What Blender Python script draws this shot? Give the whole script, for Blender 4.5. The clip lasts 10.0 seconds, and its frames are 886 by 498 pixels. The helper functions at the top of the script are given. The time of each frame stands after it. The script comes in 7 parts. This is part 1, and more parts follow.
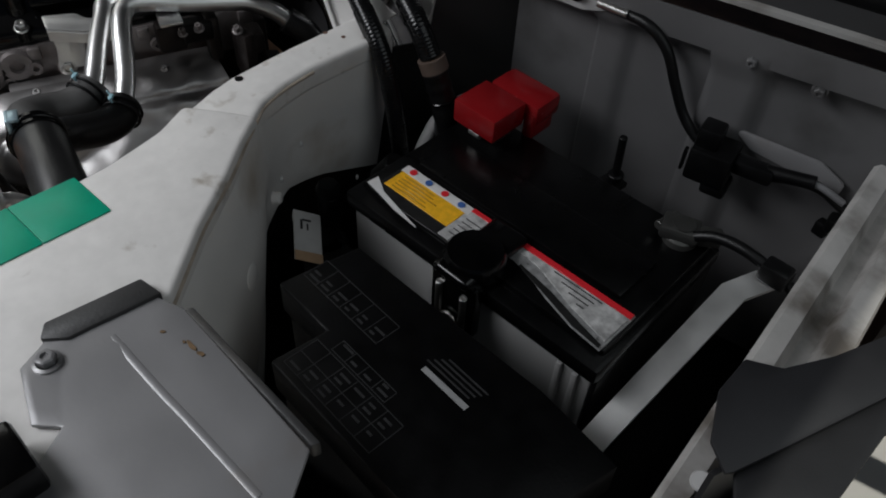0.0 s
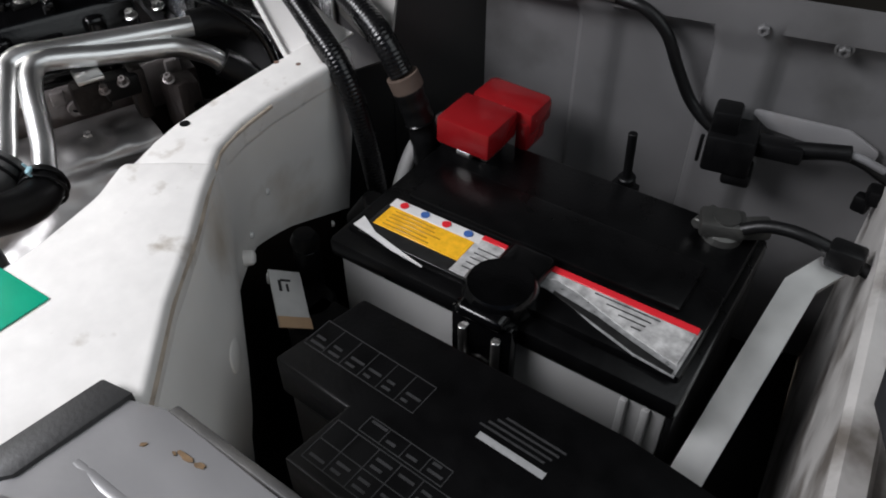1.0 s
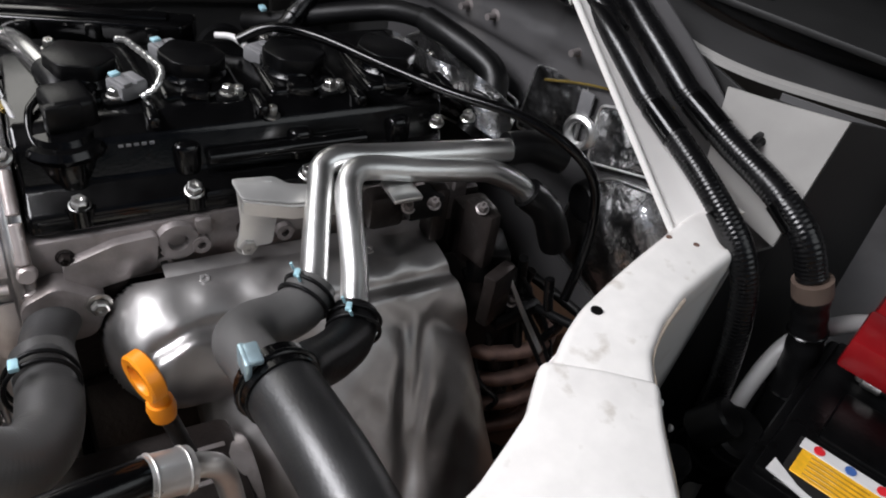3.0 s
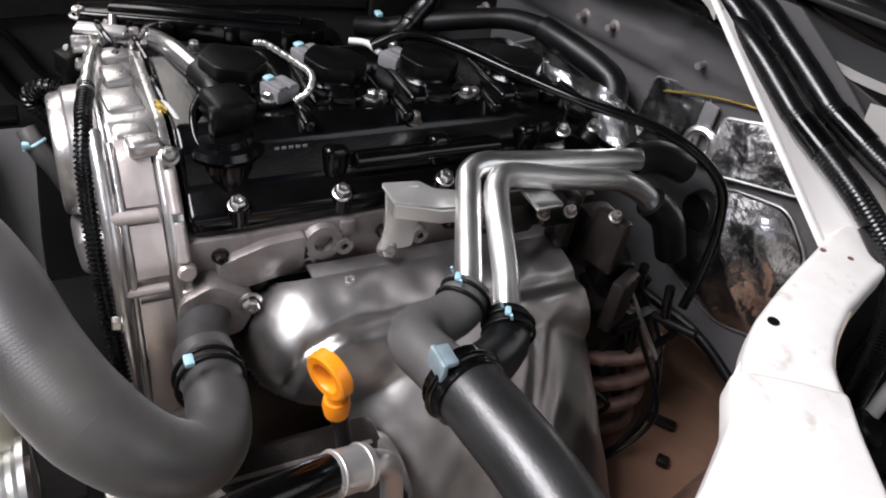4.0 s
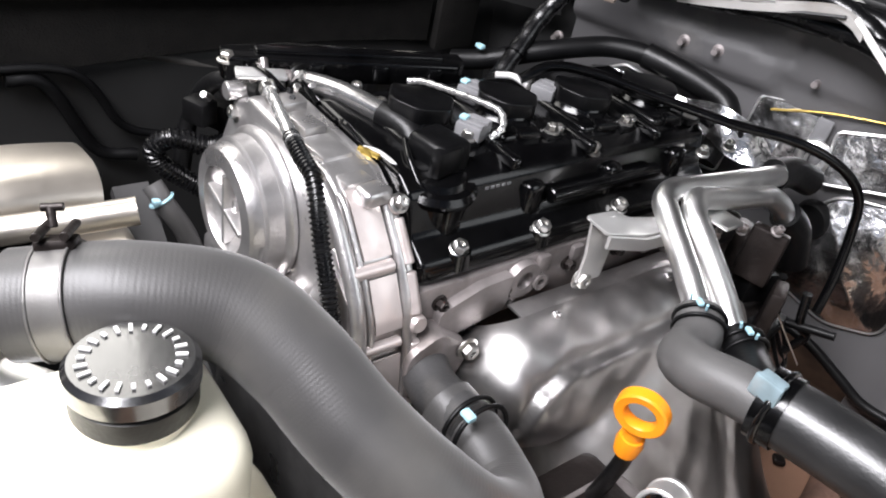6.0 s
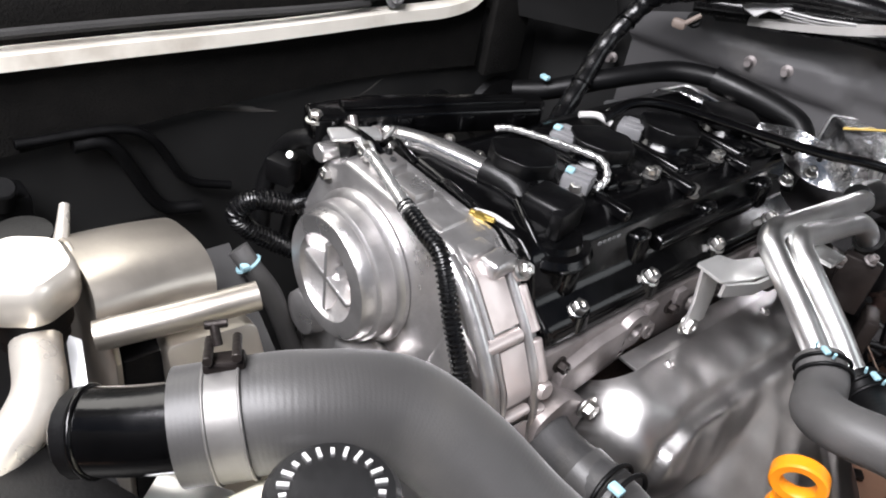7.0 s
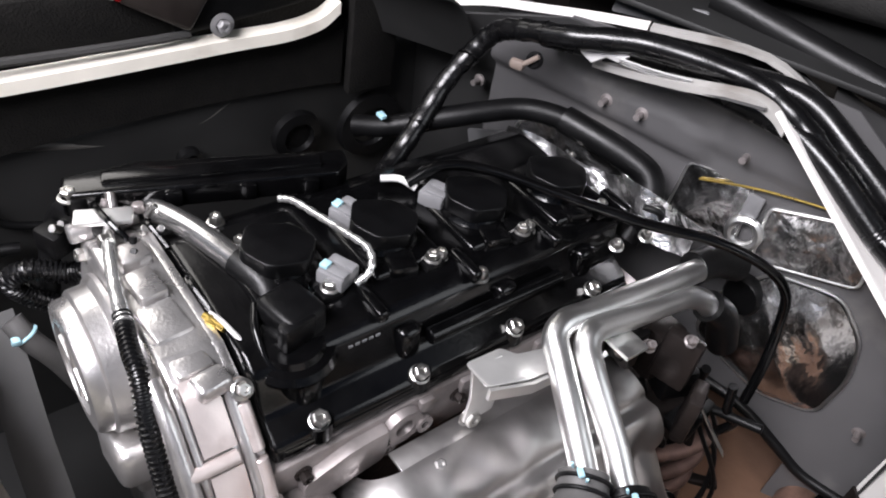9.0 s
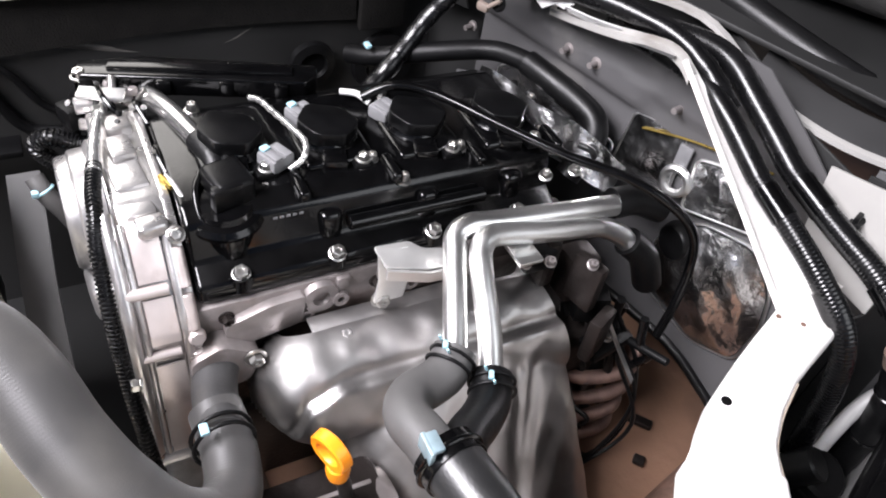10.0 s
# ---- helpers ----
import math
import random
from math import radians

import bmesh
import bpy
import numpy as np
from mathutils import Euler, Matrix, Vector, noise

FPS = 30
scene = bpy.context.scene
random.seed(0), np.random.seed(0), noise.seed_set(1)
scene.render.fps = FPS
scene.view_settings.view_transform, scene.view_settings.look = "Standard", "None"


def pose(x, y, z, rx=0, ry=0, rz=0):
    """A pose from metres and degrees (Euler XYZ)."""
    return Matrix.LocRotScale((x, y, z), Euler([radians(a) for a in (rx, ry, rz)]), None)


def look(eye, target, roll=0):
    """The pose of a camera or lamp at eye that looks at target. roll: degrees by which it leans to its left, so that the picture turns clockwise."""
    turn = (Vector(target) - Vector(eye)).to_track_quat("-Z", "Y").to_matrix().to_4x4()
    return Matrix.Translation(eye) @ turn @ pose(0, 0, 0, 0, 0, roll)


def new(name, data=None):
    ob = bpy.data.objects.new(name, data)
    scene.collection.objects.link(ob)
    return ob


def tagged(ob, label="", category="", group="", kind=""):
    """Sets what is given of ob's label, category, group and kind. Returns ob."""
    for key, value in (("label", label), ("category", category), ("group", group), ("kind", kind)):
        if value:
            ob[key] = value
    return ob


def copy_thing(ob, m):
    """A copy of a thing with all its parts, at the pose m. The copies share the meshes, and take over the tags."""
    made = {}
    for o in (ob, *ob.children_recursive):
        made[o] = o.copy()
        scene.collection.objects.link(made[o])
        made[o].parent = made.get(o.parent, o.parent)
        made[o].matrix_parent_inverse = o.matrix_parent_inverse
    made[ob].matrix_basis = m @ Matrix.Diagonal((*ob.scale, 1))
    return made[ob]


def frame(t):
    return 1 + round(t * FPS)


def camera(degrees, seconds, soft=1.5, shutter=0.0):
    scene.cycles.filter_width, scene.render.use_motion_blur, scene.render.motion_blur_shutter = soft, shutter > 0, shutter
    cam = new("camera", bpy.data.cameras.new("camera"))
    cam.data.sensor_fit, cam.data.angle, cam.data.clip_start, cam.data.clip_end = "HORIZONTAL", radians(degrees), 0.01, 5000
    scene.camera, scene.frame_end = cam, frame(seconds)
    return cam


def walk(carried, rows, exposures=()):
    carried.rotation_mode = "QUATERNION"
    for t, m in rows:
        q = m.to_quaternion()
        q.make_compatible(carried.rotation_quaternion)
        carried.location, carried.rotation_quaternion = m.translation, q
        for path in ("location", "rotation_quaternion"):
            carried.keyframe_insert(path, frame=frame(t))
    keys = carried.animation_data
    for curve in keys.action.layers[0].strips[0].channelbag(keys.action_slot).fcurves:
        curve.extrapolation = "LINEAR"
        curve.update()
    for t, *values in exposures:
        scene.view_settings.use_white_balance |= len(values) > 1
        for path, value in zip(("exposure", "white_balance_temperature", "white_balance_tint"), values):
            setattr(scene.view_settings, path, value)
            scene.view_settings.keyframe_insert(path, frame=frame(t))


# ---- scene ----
cam = camera(60.0, 10.0, soft=1.9)
PATH = [
    (0, (0.833, 0.039, 1.175), (-0.392, 0.68, -0.27), 3.6),
    (0.5, (0.783, 0.034, 1.156), (-0.383, 0.798, -0.278), -0.1),
    (1, (0.757, 0.024, 1.102), (-0.469, 0.851, -0.245), -0.5),
    (1.5, (0.693, -0.02, 1.11), (-0.629, 0.802, -0.146), 1.8),
    (2, (0.621, -0.041, 1.102), (-0.708, 0.843, -0.102), 5.2),
    (2.5, (0.561, -0.067, 1.092), (-0.777, 0.813, -0.106), 7.0),
    (3, (0.516, -0.118, 1.086), (-0.813, 0.742, -0.138), 9.9),
    (4.5, (0.47, -0.247, 1.074), (-0.866, 0.603, -0.148), 11.1),
    (5, (0.449, -0.291, 1.058), (-0.848, 0.661, -0.13), 12.3),
    (5.5, (0.403, -0.35, 1.046), (-0.845, 0.742, -0.071), 13.6),
    (7, (0.26, -0.452, 1.066), (-0.882, 0.721, -0.083), 11.0),
    (7.5, (0.24, -0.419, 1.104), (-0.91, 0.742, -0.05), 9.9),
    (8, (0.239, -0.377, 1.132), (-0.878, 0.746, -0.089), 9.3),
    (8.5, (0.26, -0.31, 1.148), (-0.839, 0.77, -0.127), 8.1),
    (9, (0.288, -0.259, 1.157), (-0.797, 0.789, -0.155), 11.0),
    (9.5, (0.355, -0.22, 1.17), (-0.782, 0.737, -0.168), 12.7),
    (10, (0.442, -0.2, 1.188), (-0.752, 0.611, -0.196), 11.3),
]
EXPOSURES = [(0.0, -1.62, 6360, 5.5), (0.5, -1.08, 6380, 6), (1.0, -0.45, 6430, 8), (1.5, -0.35, 6325, 4.5), (2.0, -0.45, 6430, 8), (2.5, -0.53, 6430, 8), (3.0, -0.42, 6470, 9), (4.5, 0.08, 6570, 12),
             (5.0, 0.30, 6560, 12), (5.5, 0.53, 6510, 10.5), (7.0, 0.34, 6500, 10), (7.5, 0.22, 6500, 10), (8.5, 0.25, 6500, 10.5), (9.0, 0.38, 6500, 12), (10.0, 0.82, 6500, 12.5)]
walk(cam, [(t, look(eye, target, roll)) for t, eye, target, roll in PATH], EXPOSURES)

# ---- light ----
world = bpy.data.worlds.new("sky")
scene.world = world
world.use_nodes = True
wn = world.node_tree.nodes
sky = wn.new("ShaderNodeTexSky")
sky.sky_type, sky.sun_disc = "NISHITA", False
sky.sun_elevation, sky.sun_rotation = radians(71), radians(160)
world.node_tree.links.new(sky.outputs[0], wn["Background"].inputs[0])
wn["Background"].inputs[1].default_value = 0.018


def window_light(name, eye, target, sx, sy, power, colour):
    la = bpy.data.lights.new(name, "AREA")
    la.shape, la.size, la.size_y, la.energy, la.color = "RECTANGLE", sx, sy, power, colour
    ob = new(name, la)
    ob.matrix_world = look(eye, target)
    return ob


# lateral (out of the door) and rearward directions of the van
OUT, REAR = Vector((0.919, 0.395, 0)), Vector((-0.395, 0.919, 0))


def van(a, b, z):
    return OUT * a + REAR * b + Vector((0, 0, z))


window_light("windscreen_daylight", van(-0.24, -0.83, 1.75), (0.12, -0.08, 0.74), 0.95, 0.46, 38, (0.97, 0.955, 1.0))
window_light("far_window_daylight", van(-1.26, 0.08, 1.66), (0.0, -0.12, 0.76), 1.2, 0.6, 9, (1.0, 0.97, 0.92))
window_light("door_daylight", van(1.0, 0.03, 1.30), (0.43, 0.12, 0.72), 0.6, 0.6, 1.9, (0.95, 0.98, 1.0))
sun = new("sun", bpy.data.lights.new("sun", "SUN"))
sun.data.energy, sun.data.angle, sun.data.color = 5.0, radians(0.5), (1.0, 0.95, 0.88)
sun.matrix_world = look(van(0.9, -2.0, 6.0), van(0.6, 0.0, 0.0))

# ---- materials ----


def surface(name, base, rough=0.5, metal=0.0, vary=0.12, scale=40.0, bump=0.05, bscale=300.0, dirt=None, dirt_amount=0.0,
            coat=0.0, rough_vary=0.1, spec=0.5, bdist=0.002):
    m = bpy.data.materials.new(name)
    m.use_nodes = True
    nt = m.node_tree
    b = nt.nodes["Principled BSDF"]
    tc = nt.nodes.new("ShaderNodeTexCoord")
    n1 = nt.nodes.new("ShaderNodeTexNoise")
    n1.inputs["Scale"].default_value, n1.inputs["Detail"].default_value = scale, 5
    n2 = nt.nodes.new("ShaderNodeTexNoise")
    n2.inputs["Scale"].default_value, n2.inputs["Detail"].default_value = bscale, 3
    for n in (n1, n2):
        nt.links.new(tc.outputs["Object"], n.inputs["Vector"])
    ramp = nt.nodes.new("ShaderNodeValToRGB")
    lo = [max(0.0, c * (1 - vary)) for c in base]
    hi = [min(1.0, c * (1 + vary)) for c in base]
    ramp.color_ramp.elements[0].position, ramp.color_ramp.elements[1].position = 0.3, 0.7
    ramp.color_ramp.elements[0].color, ramp.color_ramp.elements[1].color = (*lo, 1), (*hi, 1)
    nt.links.new(n1.outputs["Fac"], ramp.inputs["Fac"])
    colour = ramp.outputs["Color"]
    if dirt:
        n3 = nt.nodes.new("ShaderNodeTexNoise")
        n3.inputs["Scale"].default_value, n3.inputs["Detail"].default_value = scale * 0.6, 8
        nt.links.new(tc.outputs["Object"], n3.inputs["Vector"])
        r3 = nt.nodes.new("ShaderNodeValToRGB")
        r3.color_ramp.elements[0].position = 0.62 - 0.3 * dirt_amount
        r3.color_ramp.elements[1].position = 0.78 - 0.2 * dirt_amount
        nt.links.new(n3.outputs["Fac"], r3.inputs["Fac"])
        mix = nt.nodes.new("ShaderNodeMixRGB")
        mix.inputs[2].default_value = (*dirt, 1)
        nt.links.new(r3.outputs["Color"], mix.inputs[0])
        nt.links.new(colour, mix.inputs[1])
        colour = mix.outputs[0]
    nt.links.new(colour, b.inputs["Base Color"])
    rr = nt.nodes.new("ShaderNodeMapRange")
    rr.inputs["To Min"].default_value = max(0.02, rough - rough_vary)
    rr.inputs["To Max"].default_value = min(1.0, rough + rough_vary)
    nt.links.new(n1.outputs["Fac"], rr.inputs["Value"])
    nt.links.new(rr.outputs[0], b.inputs["Roughness"])
    b.inputs["Metallic"].default_value = metal
    b.inputs["Specular IOR Level"].default_value = spec
    b.inputs["Coat Weight"].default_value = coat
    b.inputs["Coat Roughness"].default_value = 0.1
    if bump:
        bp = nt.nodes.new("ShaderNodeBump")
        bp.inputs["Strength"].default_value, bp.inputs["Distance"].default_value = bump, bdist
        nt.links.new(n2.outputs["Fac"], bp.inputs["Height"])
        nt.links.new(bp.outputs[0], b.inputs["Normal"])
    return m


WHITE = surface("white_body_paint", (0.82, 0.797, 0.77), 0.38, vary=0.05, scale=14, bump=0.03, bscale=60, dirt=(0.50, 0.43, 0.35), dirt_amount=0.08, coat=0.2)
RAILW = surface("white_rail_paint", (0.82, 0.797, 0.77), 0.38, vary=0.05, scale=70, bump=0.03, bscale=60, dirt=(0.40, 0.35, 0.29), dirt_amount=0.02, coat=0.2)
GREYPAINT = surface("grey_primer_paint", (0.084, 0.082, 0.084), 0.45, vary=0.08, scale=14, bump=0.04, bscale=200, dirt=(0.2, 0.19, 0.18), dirt_amount=0.1)
# white paint darkened to carry the shade under the seats
WHITESHADE = surface("scuffed_shaded_white", (0.36, 0.35, 0.335), 0.42, vary=0.1, scale=24, bump=0.04, bscale=120, dirt=(0.16, 0.14, 0.12), dirt_amount=0.25)
# grey paint darkened to hold the shade under and behind the rim
SHADEP = surface("shaded_grey_paint", (0.035, 0.0345, 0.035), 0.55, vary=0.15, scale=16, bump=0.05)
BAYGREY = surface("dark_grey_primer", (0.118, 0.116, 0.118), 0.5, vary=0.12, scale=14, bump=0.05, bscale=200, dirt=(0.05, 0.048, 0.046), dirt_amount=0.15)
# dark trim paint, also the colour that stands in for shade in gaps
PAINTSHADE = surface("dark_trim_and_shade", (0.012, 0.012, 0.012), 0.55, vary=0.2, scale=12, bump=0.05)
PLATE = surface("grey_pressed_steel", (0.29, 0.285, 0.29), 0.38, metal=0.3, vary=0.06, scale=20, bump=0.03, dirt=(0.25, 0.22, 0.2), dirt_amount=0.05)
GLOSS = surface("gloss_black_plastic", (0.0016, 0.0016, 0.0018), 0.17, vary=0.3, scale=50, bump=0.04, bscale=420, spec=0.4)
BLACK = surface("matt_black_plastic", (0.0030, 0.0030, 0.0033), 0.43, vary=0.25, scale=50, bump=0.10, bscale=500, spec=0.2)
COILMAT = surface("coil_plastic", (0.0026, 0.0026, 0.0029), 0.33, vary=0.25, scale=60, bump=0.08, bscale=500, spec=0.22)
RUBBER = surface("grey_black_rubber", (0.042, 0.0415, 0.042), 0.48, vary=0.25, scale=25, bump=0.22, bscale=420, bdist=0.0012, dirt=(0.085, 0.08, 0.073), dirt_amount=0.4)
HOSEL = surface("pale_grey_rubber", (0.074, 0.072, 0.071), 0.5, vary=0.15, scale=25, bump=0.12, bscale=600, bdist=0.0008)
HOSEM = surface("grey_woven_rubber", (0.044, 0.0425, 0.042), 0.45, vary=0.2, scale=18, bump=0.14, bscale=900, bdist=0.0006, dirt=(0.075, 0.071, 0.066), dirt_amount=0.3)
HOSEM.node_tree.nodes["Principled BSDF"].inputs["Sheen Weight"].default_value = 0.16
SLEEVE = surface("black_foam_sleeve", (0.014, 0.014, 0.0145), 0.36, vary=0.25, scale=40, bump=0.08, bscale=500, spec=0.9)
RUBBERD = surface("black_rubber", (0.0032, 0.0032, 0.0035), 0.4, vary=0.2, scale=40, bump=0.1, bscale=350, spec=0.35)
ALU = surface("cast_aluminium", (0.62, 0.605, 0.60), 0.30, metal=0.88, vary=0.24, scale=26, bump=0.16, bscale=430, dirt=(0.30, 0.27, 0.255), dirt_amount=0.24)
ALUP = surface("machined_side_aluminium", (0.62, 0.555, 0.535), 0.34, metal=0.6, vary=0.12, scale=22, bump=0.06, bscale=520, dirt=(0.26, 0.2, 0.18), dirt_amount=0.2)
CASTDARK = surface("grey_cast_head", (0.27, 0.245, 0.24), 0.45, metal=0.6, vary=0.25, scale=40, bump=0.12, bscale=420, dirt=(0.14, 0.12, 0.11), dirt_amount=0.3)
STEEL = surface("zinc_pipe_steel", (0.80, 0.80, 0.79), 0.34, metal=1.0, vary=0.08, scale=30, bump=0.04, bscale=240)
SHIELD = surface("heat_shield_steel", (0.47, 0.458, 0.452), 0.40, metal=1.0, vary=0.22, scale=16, bump=0.26, bscale=22, bdist=0.007, rough_vary=0.14, dirt=(0.25, 0.21, 0.19), dirt_amount=0.12)
RUST = surface("rusty_iron", (0.20, 0.12, 0.09), 0.65, metal=0.4, vary=0.35, scale=40, bump=0.4, bscale=260, dirt=(0.1, 0.07, 0.06), dirt_amount=0.4)
FINM = surface("dull_brown_casting", (0.24, 0.155, 0.13), 0.42, metal=0.55, vary=0.3, scale=50, bump=0.25, bscale=240, dirt=(0.10, 0.065, 0.055), dirt_amount=0.3)
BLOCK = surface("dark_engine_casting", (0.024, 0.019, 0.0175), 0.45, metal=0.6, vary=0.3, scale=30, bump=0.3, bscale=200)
BOLT = surface("zinc_bolt", (0.58, 0.57, 0.55), 0.34, metal=1.0, vary=0.1, scale=120, bump=0.08)
FOIL = surface("crinkled_foil", (0.70, 0.70, 0.705), 0.22, metal=1.0, vary=0.15, scale=30, bump=0.35, bscale=60, bdist=0.006)
TUBEM = surface("ribbed_black_tube", (0.003, 0.003, 0.0034), 0.27, vary=0.25, scale=60, bump=0.05, spec=0.5)
RELAYM = surface("relay_cover_plastic", (0.0022, 0.0022, 0.0024), 0.34, vary=0.3, scale=50, bump=0.08, bscale=300, spec=0.16)
BRK = surface("bright_bracket_steel", (0.80, 0.795, 0.78), 0.36, metal=0.8, vary=0.06, scale=40, bump=0.03, bscale=240)
ZINC = surface("zinc_bracket", (0.66, 0.65, 0.64), 0.30, metal=0.75, vary=0.1, scale=40, bump=0.04, bscale=240)
LIDM = surface("battery_lid_plastic", (0.0018, 0.0018, 0.002), 0.30, vary=0.3, scale=50, bump=0.08, bscale=300, spec=0.25)
RED = surface("red_plastic_cover", (0.215, 0.0065, 0.009), 0.24, vary=0.12, scale=40, bump=0.04)
ORANGE = surface("orange_plastic", (0.85, 0.27, 0.01), 0.35, vary=0.05, scale=40, bump=0.02)
GREEN = surface("green_paper_sticker", (0.0, 0.34, 0.20), 0.4, vary=0.08, scale=60, bump=0.05, bscale=150)
CREAM = surface("cream_tank_plastic", (0.90, 0.86, 0.70), 0.35, vary=0.05, scale=20, bump=0.02)
CASE = surface("translucent_white_case", (0.42, 0.415, 0.41), 0.4, vary=0.05, scale=20, bump=0.03)
BCASE = surface("grey_white_battery_case", (0.25, 0.248, 0.245), 0.42, vary=0.06, scale=20, bump=0.03)
PAPER = surface("white_label", (0.62, 0.61, 0.60), 0.35, vary=0.06, scale=90, bump=0.02)
SILVER = surface("silver_label", (0.40, 0.40, 0.40), 0.3, metal=0.5, vary=0.35, scale=160, bump=0.1, bscale=200)
CRUMP = surface("crumpled_label", (0.40, 0.395, 0.39), 0.32, vary=0.4, scale=150, bump=0.3, bscale=120, bdist=0.003)
LDARK = surface("dark_label", (0.014, 0.014, 0.014), 0.35, vary=0.3, scale=160, bump=0.03)
YELLOW = surface("yellow_label", (0.80, 0.42, 0.02), 0.35, vary=0.15, scale=200, bump=0.02)
LRED = surface("red_label", (0.62, 0.02, 0.03), 0.35, vary=0.05, bump=0.02)
LBLUE = surface("blue_label", (0.05, 0.12, 0.35), 0.35, vary=0.05, bump=0.02)
BAR = surface("grey_print", (0.022, 0.022, 0.023), 0.5, vary=0.25, scale=300, bump=0)
BARW = surface("pale_print", (0.26, 0.26, 0.26), 0.45, vary=0.1, scale=300, bump=0)
CONN = surface("grey_connector", (0.16, 0.16, 0.165), 0.45, vary=0.1, scale=80, bump=0.05)
BLUE = surface("blue_paint_mark", (0.33, 0.54, 0.61), 0.4, vary=0.2, scale=150, bump=0)
LUGM = surface("pale_blue_zinc", (0.42, 0.56, 0.62), 0.32, metal=0.6, vary=0.15, scale=90, bump=0.03)
BROWN = surface("brown_earth", (0.23, 0.128, 0.082), 0.85, vary=0.25, scale=9, bump=0.5, bscale=60, dirt=(0.09, 0.05, 0.035), dirt_amount=0.25)
CARPET = surface("dark_carpet", (0.006, 0.0055, 0.005), 0.9, vary=0.4, scale=60, bump=0.6, bscale=500, spec=0.2)
SEATM = surface("dark_grey_seat_cloth", (0.042, 0.041, 0.040), 0.8, vary=0.15, scale=30, bump=0.5, bscale=700, spec=0.25)
TRIMW = surface("pale_trim_edge", (0.78, 0.74, 0.66), 0.45, vary=0.10, scale=15, bump=0.05, dirt=(0.35, 0.3, 0.24), dirt_amount=0.12)
BRIGHTPIPE = surface("bright_breather_pipe", (0.50, 0.495, 0.49), 0.22, metal=0.93, vary=0.1, scale=40, bump=0.03)
TAPE = surface("silver_grey_tape", (0.80, 0.80, 0.79), 0.24, metal=0.88, vary=0.2, scale=90, bump=0.12, bscale=160)
GOLD = surface("bright_shroud_metal", (0.58, 0.535, 0.475), 0.36, metal=0.92, vary=0.1, scale=22, bump=0.1, bscale=120)
CAPM = surface("bright_cap_metal", (0.80, 0.75, 0.67), 0.3, metal=0.6, vary=0.08, scale=40, bump=0.05)
BRASS = surface("brass_fitting", (0.34, 0.24, 0.06), 0.3, metal=0.8, vary=0.1, bump=0.05)

# ---- building helpers ----


def part(name, bm, material, parent=None, label="", sharp=38):
    bmesh.ops.recalc_face_normals(bm, faces=bm.faces)
    me = bpy.data.meshes.new(name)
    bm.to_mesh(me)
    bm.free()
    me.materials.append(material)
    for p in me.polygons:
        p.use_smooth = True
    me.set_sharp_from_angle(angle=radians(sharp))
    ob = new(name, me)
    if parent is not None:
        ob.parent = parent
        if parent.type == "EMPTY":
            ob.matrix_parent_inverse = Matrix.Translation(-parent.location)
    if label:
        ob["label"] = label
    return ob


def thing(name, base, label, category, group="", kind=""):
    ob = new(name)
    ob.location, ob.empty_display_size = base, 0.02
    return tagged(ob, label, category, group, kind)


def lone(name, bm, material, label, category, group="", kind="", sharp=38):
    return tagged(part(name, bm, material, None, "", sharp), label, category, group, kind)


def merge(bm, piece, m=None):
    if m is not None:
        bmesh.ops.transform(piece, matrix=m, verts=piece.verts)
    me = bpy.data.meshes.new("tmp")
    piece.to_mesh(me)
    piece.free()
    bm.from_mesh(me)
    bpy.data.meshes.remove(me)
    return bm


def axes(origin, u, n):
    """A pose at origin, with local x along u and local z along n."""
    u, n = Vector(u).normalized(), Vector(n).normalized()
    v = n.cross(u).normalized()
    u = v.cross(n)
    m = Matrix((u, v, n)).transposed().to_4x4()
    m.translation = Vector(origin)
    return m


def box(bm, c, s, bevel=0.002, m=None, turn=0.0, seg=2):
    b = bmesh.new()
    bmesh.ops.create_cube(b, size=1.0)
    bmesh.ops.transform(b, matrix=Matrix.Diagonal((*s, 1)), verts=b.verts)
    if bevel:
        bmesh.ops.bevel(b, geom=b.edges[:], offset=min(bevel, 0.45 * min(s)), segments=seg, affect="EDGES", profile=0.5)
    return merge(bm, b, (m or Matrix()) @ Matrix.Translation(c) @ Matrix.Rotation(radians(turn), 4, "Z"))


def prism(bm, poly, m, thick, bevel=0.0015, seg=2):
    """A plate: polygon in local xy, thick along local -z."""
    b = bmesh.new()
    f = b.faces.new([b.verts.new((x, y, 0)) for x, y in poly])
    g = bmesh.ops.extrude_face_region(b, geom=[f])
    bmesh.ops.translate(b, verts=[v for v in g["geom"] if isinstance(v, bmesh.types.BMVert)], vec=(0, 0, -thick))
    bmesh.ops.recalc_face_normals(b, faces=b.faces)
    if bevel:
        bmesh.ops.bevel(b, geom=b.edges[:], offset=bevel, segments=seg, affect="EDGES", profile=0.5, clamp_overlap=True)
    return merge(bm, b, m)


